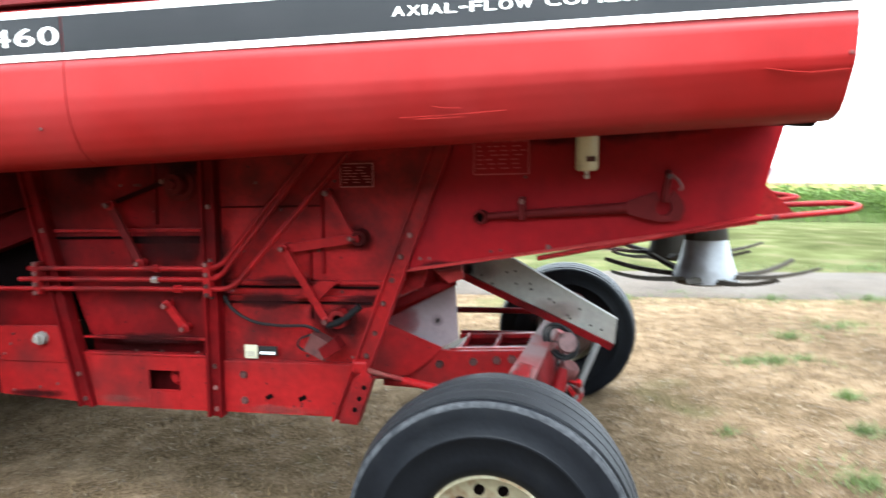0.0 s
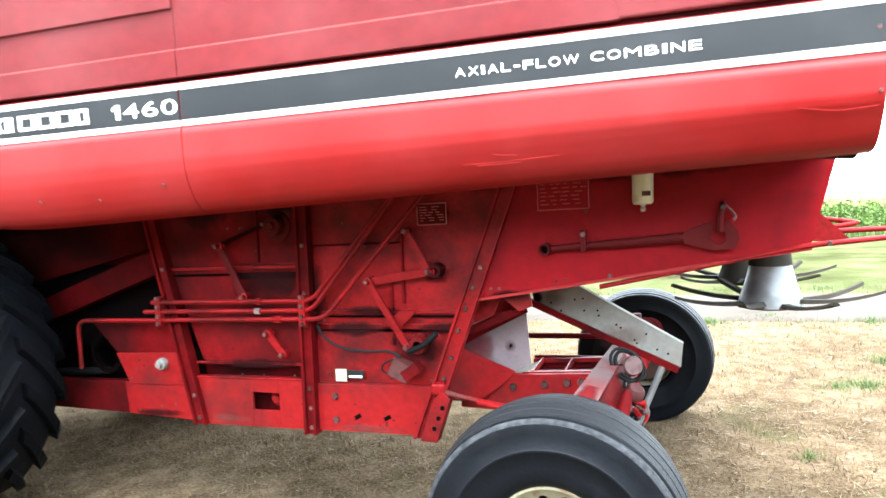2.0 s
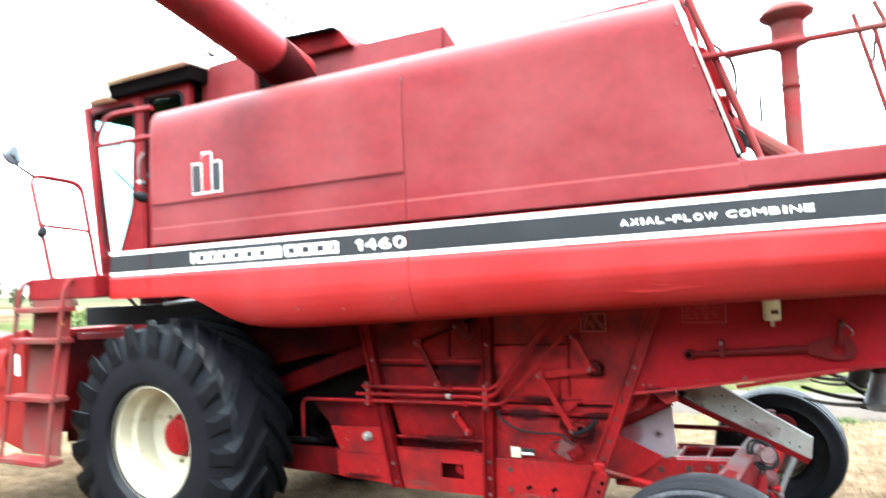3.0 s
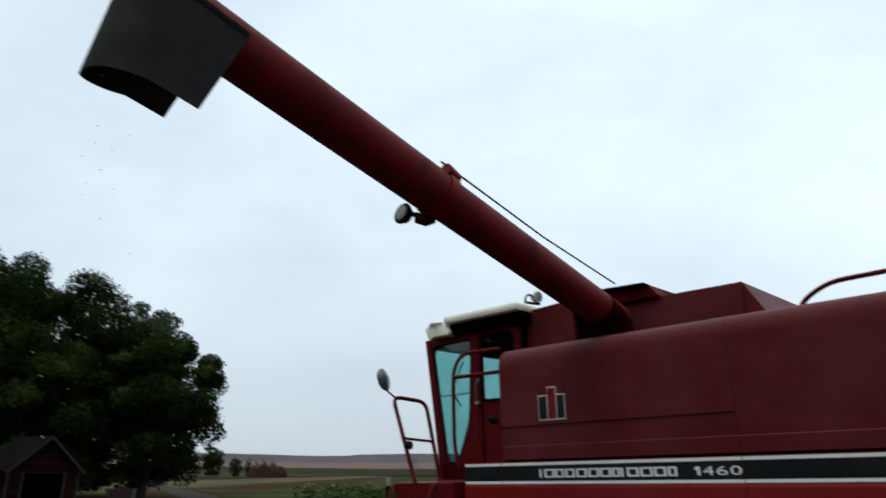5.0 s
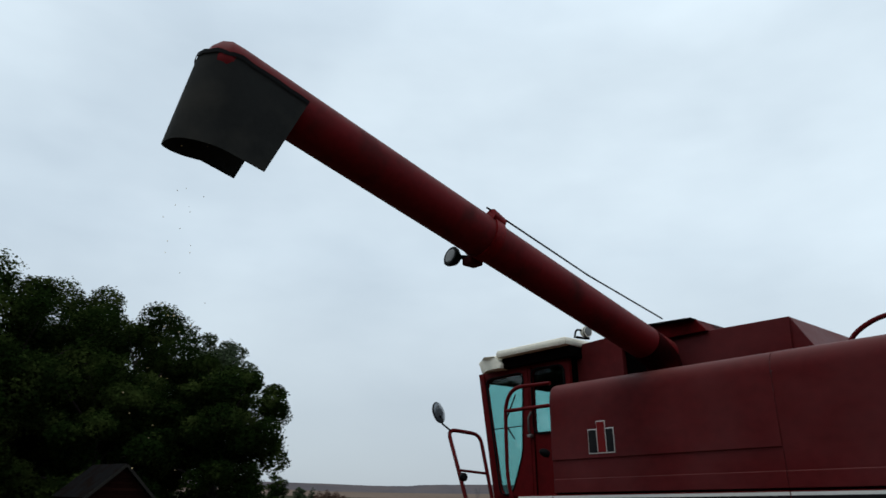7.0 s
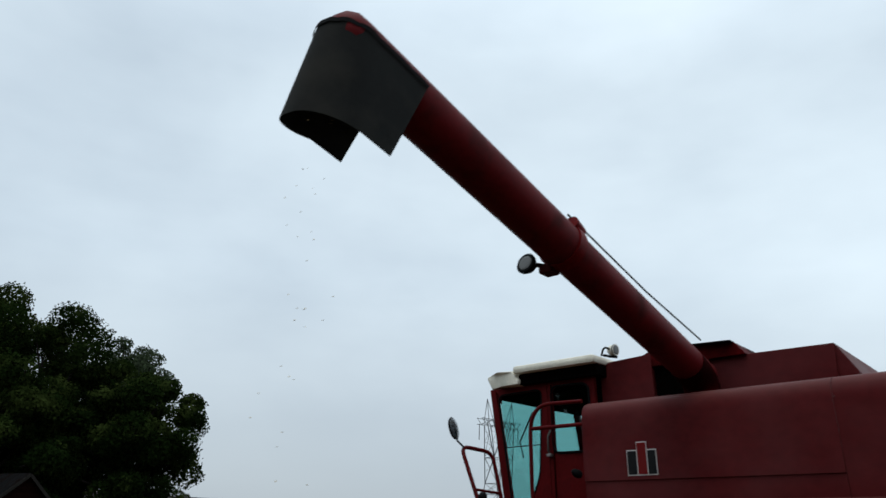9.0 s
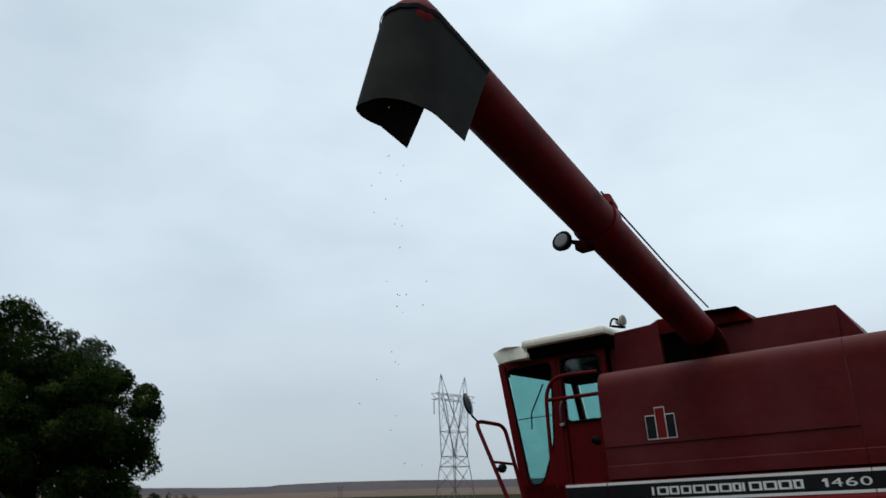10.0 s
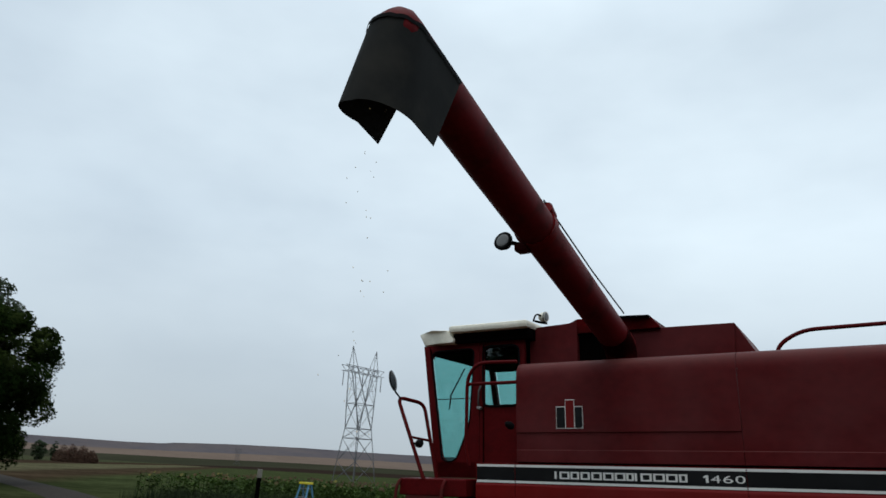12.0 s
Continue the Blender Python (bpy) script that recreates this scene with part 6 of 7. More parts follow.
part("gatherer_frame", box(-3.4, -2.5, 0.24, 2.5, 0.9, 1.02, 0.01), BLACK, header, "dark gathering frame")
part("gatherer_end", box(-3.35, -2.97, 0.16, 0.26, 0.99, 1.13, 0.01), BLACK, header, "dark end of the gathering frame")
part("black_patch", box(-2.96, -2.585, 0.088, 0.108, 1.21, 1.40, 0.006), BLACK, header, "square black rubber flap")
part("purple_band", box(-2.645, -2.545, 0.096, 0.106, 1.405, 1.555, 0.0), mat("purple_strap", (0.045, 0.012, 0.045), 0.6), header, "faded purple strap")
for ob in (combine, header):
    ob.matrix_basis = TILT


# ---- the land ----
seating[0] = LEVEL


def lie(x, y):
    """Height of the ground: nearly flat."""
    far = math.hypot(x, y)
    slope = (0.0256 * x + 0.0375 * y) * (1.0 - smooth01(9.0, 34.0, math.hypot(x - 2.0, y - 2.0)))
    h = slope + 0.02 * noise.noise(Vector((x * 0.5, y * 0.5, 0))) * smooth01(9.0, 3.0, abs(y - 3)) * (1.0 if far < 40 else 0.0)
    return h


def ground_material():
    m = bpy.data.materials.new("dry_grass_and_fields")
    m.use_nodes = True
    n, l = m.node_tree.nodes, m.node_tree.links
    p = n["Principled BSDF"]
    p.inputs["Roughness"].default_value = 0.95
    p.inputs["Specular IOR Level"].default_value = 0.0
    tc = n.new("ShaderNodeTexCoord")

    def noise_at(s, detail=5.0, stretch=None):
        src = tc.outputs["Object"]
        if stretch:
            mp = n.new("ShaderNodeMapping")
            mp.inputs["Scale"].default_value = stretch
            l.new(src, mp.inputs["Vector"])
            src = mp.outputs["Vector"]
        t = n.new("ShaderNodeTexNoise")
        t.inputs["Scale"].default_value, t.inputs["Detail"].default_value = s, detail
        l.new(src, t.inputs["Vector"])
        return t.outputs["Fac"]

    def ramp(fac, stops):
        r = n.new("ShaderNodeValToRGB")
        e = r.color_ramp.elements
        while len(e) < len(stops):
            e.new(0.5)
        for el, (pos, c) in zip(e, stops):
            el.position, el.color = pos, (*c, 1)
        l.new(fac, r.inputs["Fac"])
        return r.outputs["Color"]

    def mix(a, b, fac):
        x = n.new("ShaderNodeMix")
        x.data_type = "RGBA"
        l.new(a, x.inputs["A"])
        l.new(b, x.inputs["B"])
        l.new(fac, x.inputs["Factor"])
        return x.outputs["Result"]

    def span(v, a, b, lo=0.0, hi=1.0):
        r = n.new("ShaderNodeMapRange")
        for key, val in (("From Min", a), ("From Max", b), ("To Min", lo), ("To Max", hi)):
            r.inputs[key].default_value = val
        l.new(v, r.inputs["Value"])
        return r.outputs["Result"]

    def math2(op, a, b):
        x = n.new("ShaderNodeMath")
        x.operation = op
        for i, v in enumerate((a, b)):
            if isinstance(v, (int, float)):
                x.inputs[i].default_value = v
            else:
                l.new(v, x.inputs[i])
        return x.outputs[0]

    straw = ramp(noise_at(7.0, 9.0), [(0.30, (0.0200, 0.0130, 0.0075)), (0.48, (0.0490, 0.0335, 0.0195)), (0.68, (0.1000, 0.0710, 0.0450))])
    fine = ramp(noise_at(55.0, 6.0), [(0.35, (0.0230, 0.0155, 0.0088)), (0.65, (0.1030, 0.0730, 0.0470))])
    x = n.new("ShaderNodeMix")
    x.data_type = "RGBA"
    x.inputs["Factor"].default_value = 0.5
    l.new(straw, x.inputs["A"])
    l.new(fine, x.inputs["B"])
    dry = x.outputs["Result"]
    green = ramp(noise_at(1.4, 8.0), [(0.3, (0.0205, 0.0255, 0.0095)), (0.55, (0.0330, 0.0385, 0.0160)), (0.75, (0.0530, 0.0480, 0.0265))])
    near_green = span(noise_at(0.55, 4.0), 0.60, 0.72)
    dry = mix(dry, green, near_green)
    sep = n.new("ShaderNodeSeparateXYZ")
    l.new(tc.outputs["Object"], sep.inputs["Vector"])
    wob = math2("MULTIPLY", math2("SUBTRACT", noise_at(0.3), 0.5), 1.6)
    yy = math2("ADD", sep.outputs["Y"], wob)
    col = mix(dry, green, span(yy, 7.6, 8.6, 0.0, 0.9))
    # fields farther off, in straight belts that run away on a slant
    across = n.new("ShaderNodeVectorMath")
    across.operation = "DOT_PRODUCT"
    across.inputs[1].default_value = (-0.714, -0.700, 0.0)
    l.new(tc.outputs["Object"], across.inputs[0])
    belt = math2("ADD", across.outputs["Value"], math2("MULTIPLY", math2("SUBTRACT", noise_at(0.05, 5.0), 0.5), 7.0))
    belts = ramp(span(belt, -50.0, 150.0), [(0.0, (0.0370, 0.0460, 0.0185)), (0.335, (0.0360, 0.0440, 0.0180)), (0.358, (0.0430, 0.0300, 0.0185)), (0.392, (0.0400, 0.0290, 0.0180)), (0.412, (0.0820, 0.0750, 0.0430)), (0.490, (0.0760, 0.0720, 0.0400)), (0.505, (0.0360, 0.0240, 0.0160)), (0.600, (0.0350, 0.0250, 0.0160)), (0.620, (0.0420, 0.0460, 0.0240)), (1.0, (0.0440, 0.0460, 0.0250))])
    dist = n.new("ShaderNodeVectorMath")
    dist.operation = "LENGTH"
    l.new(tc.outputs["Object"], dist.inputs[0])
    col = mix(col, belts, span(dist.outputs["Value"], 30.0, 50.0))
    mottle = n.new("ShaderNodeMix")
    mottle.data_type, mottle.blend_type = "RGBA", "MULTIPLY"
    mottle.inputs["Factor"].default_value = 1.0
    l.new(col, mottle.inputs["A"])
    l.new(span(math2("ADD", noise_at(0.12, 8.0), noise_at(0.9, 8.0)), 0.65, 1.35, 0.45, 1.55), mottle.inputs["B"])
    col = mottle.outputs["Result"]
    l.new(col, p.inputs["Base Color"])
    b = n.new("ShaderNodeBump")
    b.inputs["Strength"].default_value, b.inputs["Distance"].default_value = 0.7, 0.04
    l.new(noise_at(40.0, 6.0), b.inputs["Height"])
    l.new(b.outputs["Normal"], p.inputs["Normal"])
    return m


bm = bm_new()
steps = [0, 0.4, 0.8, 1.2, 1.6, 2.0, 2.4, 2.8, 3.3, 4, 4.5, 5, 5.5, 6, 6.5, 7, 7.5, 8, 8.5, 9, 9.7, 11, 13, 15, 18, 22, 28, 35, 45, 60, 120, 300, 900, 4000]
axis_x = sorted({-s for s in steps} | set(steps))
axis_y = sorted({-s for s in steps} | set(steps))
grid = [[bm.verts.new((x, y, lie(x, y))) for y in axis_y] for x in axis_x]
for i in range(len(axis_x) - 1):
    for j in range(len(axis_y) - 1):
        bm.faces.new((grid[i][j], grid[i + 1][j], grid[i + 1][j + 1], grid[i][j + 1]))
tagged(part("ground", bm, ground_material(), smooth=True), "dry straw-coloured grass with green fields beyond", "ground", kind="structure")

# gravel road behind the machine, bending away on one side into a track
GRAVEL = mat("grey_gravel", (0.0320, 0.0258, 0.0208), 0.95, var=0.35, scale=3.0, bump=0.6, bscale=45, dirt=(0.0442, 0.0389, 0.0342), dscale=1.0, dlo=0.5, dhi=0.7, damount=0.6, spec=0.05)
line = [(90, 11.0, 2.0), (30, 8.6, 1.5), (14, 7.7, 1.2), (6, 7.4, 1.0), (0, 7.4, 1.0), (-8, 8.0, 1.2), (-18, 10.8, 1.3), (-28, 15.0, 1.4), (-40, 20.5, 1.4), (-60, 28.5, 1.4), (-120, 52.0, 1.4)]
bm = bm_new()
edges = []
for i, (x, y, w) in enumerate(line):
    a, b = line[max(0, i - 1)], line[min(len(line) - 1, i + 1)]
    nrm = Vector((a[1] - b[1], b[0] - a[0])).normalized()
    edges.append([bm.verts.new((x + nrm.x * w * s, y + nrm.y * w * s, lie(x + nrm.x * w * s, y + nrm.y * w * s) + z)) for s, z in ((-1, 0.002), (-0.9, 0.03), (0, 0.06), (0.9, 0.03), (1, 0.002))])
for a, b in zip(edges, edges[1:]):
    for k in range(4):
        bm.faces.new((a[k], a[k + 1], b[k + 1], b[k]))
tagged(part("road", bm, GRAVEL, smooth=True), "grey gravel farm road", "road", kind="structure")

# the land rises gently in the distance: a ploughed rise, a green field, a bare slope, a hazy ridge
SLOPE = mat("bare_tan_slope", (0.135, 0.100, 0.080), 1.0, var=0.15, scale=0.006, dirt=(0.105, 0.080, 0.066), dscale=0.004, spec=0.0)
# haze is put into these two far colours as grey
RIDGE = mat("hazy_far_ridge", (0.085, 0.0756, 0.0806), 1.0, var=0.15, scale=0.004, dirt=(0.104, 0.0864, 0.085), dscale=0.006, dlo=0.45, dhi=0.65, spec=0.0)
FAR_GREEN = mat("hazy_green_field", (0.0323, 0.0323, 0.0204), 1.0, var=0.15, scale=0.02, dirt=(0.0442, 0.0408, 0.0272), dscale=0.012, spec=0.0)
PLOUGHED = mat("dark_ploughed_field", (0.024, 0.017, 0.013), 1.0, var=0.2, scale=0.02, spec=0.0)


def ridge(dist, low, high, turn_a, turn_b, rough, seed, name, surface, label):
    """A long hill whose crest climbs from one angle above the horizon to another between two bearings."""
    bm = bm_new()
    prev = None
    for k in range(421):
        deg = -60 + 0.5 * k
        a = radians(deg)
        up = low + (high - low) * smooth01(turn_a, turn_b, deg) + rough * noise.noise(Vector((deg * 0.16, seed, 0))) + 0.3 * rough * noise.noise(Vector((deg * 0.9, seed, 3)))
        if rough > 0.05:
            up += 0.07 * smooth01(50.9, 49.9, deg) * smooth01(38.0, 48.0, deg)
        h = 2.0 + dist * math.tan(radians(up))
        ring = [bm.verts.new((-math.sin(a) * r, math.cos(a) * r, z)) for r, z in ((dist * 0.8, -3), (dist * 0.93, h * 0.55), (dist, h), (dist * 1.1, h * 0.9), (dist * 1.2, -3))]
        if prev:
            for q in range(4):
                bm.faces.new((prev[q], prev[q + 1], ring[q + 1], ring[q]))
        prev = ring
    return tagged(part(name, bm, surface, smooth=True), label, "hill", kind="structure")


ridge(3200, 1.20, 1.56, 54.0, 40.0, 0.06, 2.0, "backdrop_ridge", RIDGE, "low bare ridge on the horizon")
ridge(1900, 0.66, 0.98, 58.0, 36.0, 0.03, 5.0, "backdrop_slope", SLOPE, "long bare tan slope below the ridge")
ridge(900, 0.28, 0.46, 56.0, 38.0, 0.03, 8.0, "backdrop_field", FAR_GREEN, "dull green field on a gentle rise")
ridge(600, -0.35, 0.06, 57.0, 40.0, 0.02, 9.0, "backdrop_ploughland", PLOUGHED, "dark strip of ploughed land")

# ---- loose grass ----
def blades(name, spots, material, label, category):
    verts, faces = [], []
    for x, y, h, w, a, lean in spots:
        z = lie(x, y) - 0.005
        dx, dy = math.cos(a) * w, math.sin(a) * w
        lx, ly = math.cos(a + 1.3) * lean, math.sin(a + 1.3) * lean
        i = len(verts)
        verts += [(x - dx, y - dy, z), (x + dx, y + dy, z), (x + lx, y + ly, z + h)]
        faces.append((i, i + 1, i + 2))
    me = bpy.data.meshes.new(name)
    me.from_pydata(verts, [], faces)
    me.materials.append(material)
    return tagged(new(name, me), label, category, kind="stuff")


STRAW = mat("straw_blade", (0.0676, 0.0455, 0.0215), 0.9, var=0.2, scale=2, island=0.45)
GREEN = mat("green_blade", (0.0377, 0.0603, 0.0151), 0.8, var=0.2, scale=2, island=0.4, translucent=0.3)
rg = random.Random(3)
dry, fresh = [], []
clumps = [(5.01, 3.72, 0.24), (4.78, 3.66, 0.14), (5.28, 3.80, 0.15), (5.33, 4.54, 0.22), (5.27, 2.85, 0.12), (4.9, 1.45, 0.30), (5.15, 2.18, 0.12), (4.37, 2.05, 0.07), (5.9, 5.0, 0.4), (6.6, 6.4, 0.6), (3.9, 6.3, 0.5), (4.6, 6.6, 0.5), (5.6, 6.4, 0.5), (3.0, 8.6, 0.6), (5.5, 8.9, 0.8), (7.5, 8.8, 0.8), (6.0, 2.2, 0.3), (1.4, 5.4, 0.3)]
for k in range(95000):
    x, y = rg.uniform(-3.2, 8.2), rg.uniform(-0.9, 9.2)
    if rg.random() > 1.25 - 0.09 * max(0.0, y):
        continue
    den = noise.noise(Vector((x * 1.3, y * 1.3, 7)))
    if rg.random() > 0.75 + 0.6 * den:
        continue
    h = rg.uniform(0.015, 0.06) * (1 + 0.5 * den)
    dry.append((x, y, h, rg.uniform(0.0015, 0.004), rg.uniform(0, 6.3), rg.uniform(0.0, 0.06)))
for cx, cy, r in clumps:
    for k in range(int(620 * r / 0.3)):
        d, a = r * abs(rg.gauss(0, 0.6)), rg.uniform(0, 6.3)
        x, y = cx + 1.4 * d * math.cos(a), cy + d * math.sin(a)
        if noise.noise(Vector((x * 5, y * 5, 2))) > rg.uniform(-0.5, 0.6):
            continue
        fresh.append((x, y, rg.uniform(0.02, 0.075) * (1.3 - min(1.0, d / r) * 0.6), rg.uniform(0.002, 0.005), rg.uniform(0, 6.3), rg.uniform(0.01, 0.08)))
# loose straw and dead leaves lying on the lawn
LITTER = mat("pale_straw_litter", (0.0662, 0.0506, 0.0313), 0.9, var=0.2, scale=3, island=0.5)
DEAD_LEAF = mat("brown_dead_leaf", (0.0202, 0.0138, 0.0092), 0.9, var=0.2, scale=3, island=0.5)


def litter(name, count, seed, size, material, label):
    rl = random.Random(seed)
    verts, faces = [], []
    for k in range(count):
        x, y = rl.uniform(-2.5, 8.0), rl.uniform(-0.8, 6.4)
        if noise.noise(Vector((x * 0.9, y * 0.9, seed))) < rl.uniform(-0.5, 0.4):
            continue
        a, long, wide = rl.uniform(0, 6.3), size * rl.uniform(0.5, 1.3), size * rl.uniform(0.02, 0.055)
        u, v = Vector((math.cos(a), math.sin(a), rl.uniform(-0.15, 0.25))) * long, Vector((-math.sin(a), math.cos(a), 0)) * wide
        p, i = Vector((x, y, lie(x, y) + 0.012)), len(verts)
        verts += [tuple(q) for q in (p - u * 0.5, p + v, p + u * 0.5, p - v)]
        faces.append((i, i + 1, i + 2, i + 3))
    me = bpy.data.meshes.new(name)
    me.from_pydata(verts, [], faces)
    me.materials.append(material)
    return tagged(new(name, me), label, "straw", kind="stuff")


litter("straw_litter", 14000, 4, 0.075, LITTER, "pale loose straw scattered on the dry lawn")
litter("leaf_litter", 9000, 9, 0.06, DEAD_LEAF, "brown dead leaves scattered on the dry lawn")
blades("dry_grass", dry, STRAW, "short dry straw-coloured grass stubble", "grass")
blades("green_grass_tufts", fresh, GREEN, "scattered green grass tufts in dry lawn", "grass")

# ---- sunflower field ----
def sunflowers():
    rs = random.Random(11)
    verts, faces, mats = [], [], []

    def quad(a, b, c, d, m):
        i = len(verts)
        verts.extend((a, b, c, d))
        faces.append((i, i + 1, i + 2, i + 3))
        mats.append(m)

    edge = [(60, 40), (12, 37), (-10, 30), (-24, 24), (-32.2, 20.4)]
    for (xa, ya), (xb, yb) in zip(edge, edge[1:]):
        length = math.hypot(xb - xa, yb - ya)
        for k in range(int(length * 52)):
            t, back = rs.random(), 26 * rs.random() ** 2.0
            x, y = xa + (xb - xa) * t + back * 0.25, ya + (yb - ya) * t + back
            tall = (1.45 if x < -3 else 1.9) * rs.uniform(0.86, 1.08)
            z = lie(x, y)
            w = 0.02
            quad((x - w, y, z), (x + w, y, z), (x + w, y, z + tall), (x - w, y, z + tall), 0)
            for q in range(7):
                a, hz = rs.uniform(0, 6.3), z + tall * rs.uniform(0.25, 0.97)
                s = rs.uniform(0.12, 0.24)
                dx, dy = math.cos(a) * s, math.sin(a) * s
                quad((x, y, hz), (x + dx * 0.6 - dy * 0.5, y + dy * 0.6 + dx * 0.5, hz + 0.05), (x + dx * 1.5, y + dy * 1.5, hz - 0.08), (x + dx * 0.6 + dy * 0.5, y + dy * 0.6 - dx * 0.5, hz + 0.03), 0)
            if rs.random() < (0.8 if x > -3 else 0.5):
                a, r = rs.uniform(-0.9, 0.9), rs.uniform(0.08, 0.13)
                fx, fy = math.sin(a), -math.cos(a)
                c = Vector((x + fx * 0.08, y + fy * 0.08, z + tall - 0.02))
                sx, up = Vector((fy, -fx, 0)) * r, Vector((-fx * 0.6, -fy * 0.6, 0.8)) * r
                quad(c - sx, c - up, c + sx, c + up, 1 if rs.random() < (0.7 if x > -3 else 0.12) else 2)
    me = bpy.data.meshes.new("sunflower_field")
    me.from_pydata([tuple(v) for v in verts], [], faces)
    for m in (mat("sunflower_leaf", (0.048, 0.082, 0.015), 0.8, var=0.2, scale=0.3, island=0.4, translucent=0.25), mat("sunflower_yellow", (0.105, 0.095, 0.020), 0.8, var=0.15, scale=1, island=0.3), mat("sunflower_seed_head", (0.055, 0.036, 0.014), 0.9, island=0.3)):
        me.materials.append(m)
    me.polygons.foreach_set("material_index", mats)
    return tagged(new("sunflower_field", me), "field of ripening yellow sunflowers with green leaves", "sunflowers", kind="stuff")


sunflowers()

# rank dark weeds along the field's near edge
rw = random.Random(21)
weeds = []
for k in range(7000):
    t = rw.random()
    x, y = -6 - 25 * t, 27.5 - 5.5 * t - 3.5 * rw.random() ** 1.5
    weeds.append((x, y, rw.uniform(0.35, 0.95), rw.uniform(0.012, 0.03), rw.uniform(0, 6.3), rw.uniform(0.0, 0.25)))
blades("weeds", weeds, mat("dark_weed_blade", (0.016, 0.026, 0.008), 0.9, var=0.3, scale=1, island=0.5, translucent=0.2), "rank dark green weeds along the sunflower field", "weeds")


# ---- trees, sheds, pylons and small things far off ----
BARK = mat("dark_bark", (0.021, 0.0165, 0.0135), 0.9, var=0.3, scale=5, bump=0.4, bscale=20)
LEAF = mat("dark_green_leaf", (0.0080, 0.0158, 0.0038), 0.8, var=0.6, scale=0.5, island=0.14, translucent=0.15, dirt=(0.048, 0.066, 0.017), dscale=0.32, dlo=0.48, dhi=0.66, damount=0.8, spec=0.0)
LEAF_DULL = mat("grey_green_leaf", (0.026, 0.042, 0.015), 0.8, var=0.25, scale=0.5, island=0.4, translucent=0.2)


def at_bearing(az, dist, z=0.0):
    """A place by its bearing, left of straight ahead, and its distance from the standpoint."""
    at = Vector((3.1 - math.sin(radians(az)) * dist, -6.1 + math.cos(radians(az)) * dist, z))
    at.z += lie(at.x, at.y)
    return at


def tree(name, place, height, spread, low, seed, leaves, leafm, label, leaf=0.26, limbs=11, clumps=64):
    """A trunk with limbs, and a crown of leaf clumps that fill an uneven egg shape."""
    rt = random.Random(seed)
    ob = thing(name, label, "tree")
    r0 = height * 0.026
    mid_z, half_z = height * (1 + low) / 2, height * (1 - low) / 2
    centres = []
    for k in range(clumps):
        z = 1 - 2 * (k + 0.5) / clumps
        a = k * 2.39996 + rt.uniform(-0.35, 0.35)
        flat = math.sqrt(1 - z * z)
        d = Vector((math.cos(a) * flat, math.sin(a) * flat, z))
        out = (0.92 if k % 3 else 0.5) * (1 + 0.30 * noise.noise(d * 1.6 + Vector((seed * 3.1, 0, 0)))) * rt.uniform(0.82, 1.0)
        c = Vector((d.x * spread * out, d.y * spread * out, max(height * 0.08, mid_z + d.z * half_z * out * 0.92)))
        centres.append((c, d, spread * rt.uniform(0.19, 0.31)))
    bm = bm_new()
    add_tube(bm, [(0, 0, -0.1), (0.1, 0.05, height * 0.15), (rt.uniform(-.2, .2), 0.0, height * 0.32), (rt.uniform(-.4, .4), 0.1, height * 0.6)], [r0 * 1.3, r0, r0 * 0.8, r0 * 0.4], 10)
    for c, d, r in centres[::max(1, clumps // (limbs * 2))]:
        start = Vector((0, 0, min(height * 0.55, max(height * 0.13, c.z * 0.55))))
        mid = start.lerp(c, 0.5) + Vector((0, 0, spread * 0.08))
        add_tube(bm, [start, mid, c], [r0 * 0.42, r0 * 0.26, r0 * 0.07], 6)
    part("trunk", bm, BARK, ob, "dark trunk with limbs", smooth=True)
    verts, faces = [], []
    per = leaves // clumps
    for c, d, r in centres:
        for q in range(per):
            v = Vector((rt.gauss(0, 1), rt.gauss(0, 1), rt.gauss(0.15, 0.9))).normalized()
            lump = 1 + 0.35 * noise.noise(v * 2.2 + c)
            p = c + Vector((v.x, v.y, v.z * 0.8)) * r * lump * (0.55 + 0.42 * rt.random() + 0.12 * rt.random() ** 4)
            face = (v + d * 0.4 + 0.75 * Vector((rt.gauss(0, 1), rt.gauss(0, 1), rt.gauss(0, 1)))).normalized()
            n1 = face.orthogonal().normalized()
            turn, n2 = rt.uniform(0, 6.28), face.cross(n1)
            n1, n2 = n1 * math.cos(turn) + n2 * math.sin(turn), n2 * math.cos(turn) - n1 * math.sin(turn)
            s = leaf * rt.uniform(0.6, 1.25)
            i = len(verts)
            verts += [p - n1 * s * 0.5, p + n2 * s * 0.3, p + n1 * s * 0.5, p - n2 * s * 0.3]
            faces.append((i, i + 1, i + 2, i + 3))
    me = bpy.data.meshes.new("crown")
    me.from_pydata([tuple(v) for v in verts], [], faces)
    me.materials.append(leafm)
    crown = new("crown", me)
    crown.parent = ob
    ob.matrix_basis = Matrix.Translation(place)
    return ob


tree("tree", at_bearing(64.25, 57), 12.7, 5.25, 0.0, 1, 62000, LEAF, "dark green broadleaf tree at the edge of a grove")
tree("tree", at_bearing(70.2, 61), 17.0, 6.2, -0.12, 2, 80000, LEAF, "tall dark green broadleaf tree in a grove")
tree("tree", at_bearing(79.2, 60), 19.8, 8.0, -0.12, 3, 120000, LEAF, "tall dark green broadleaf tree in a grove")
tree("tree", at_bearing(74.9, 64), 20.2, 7.0, -0.12, 12, 100000, LEAF, "tall dark green broadleaf tree in a grove")
tree("tree", at_bearing(72.6, 56), 12.4, 6.0, -0.14, 4, 70000, LEAF, "rounded green broadleaf tree behind a shed")
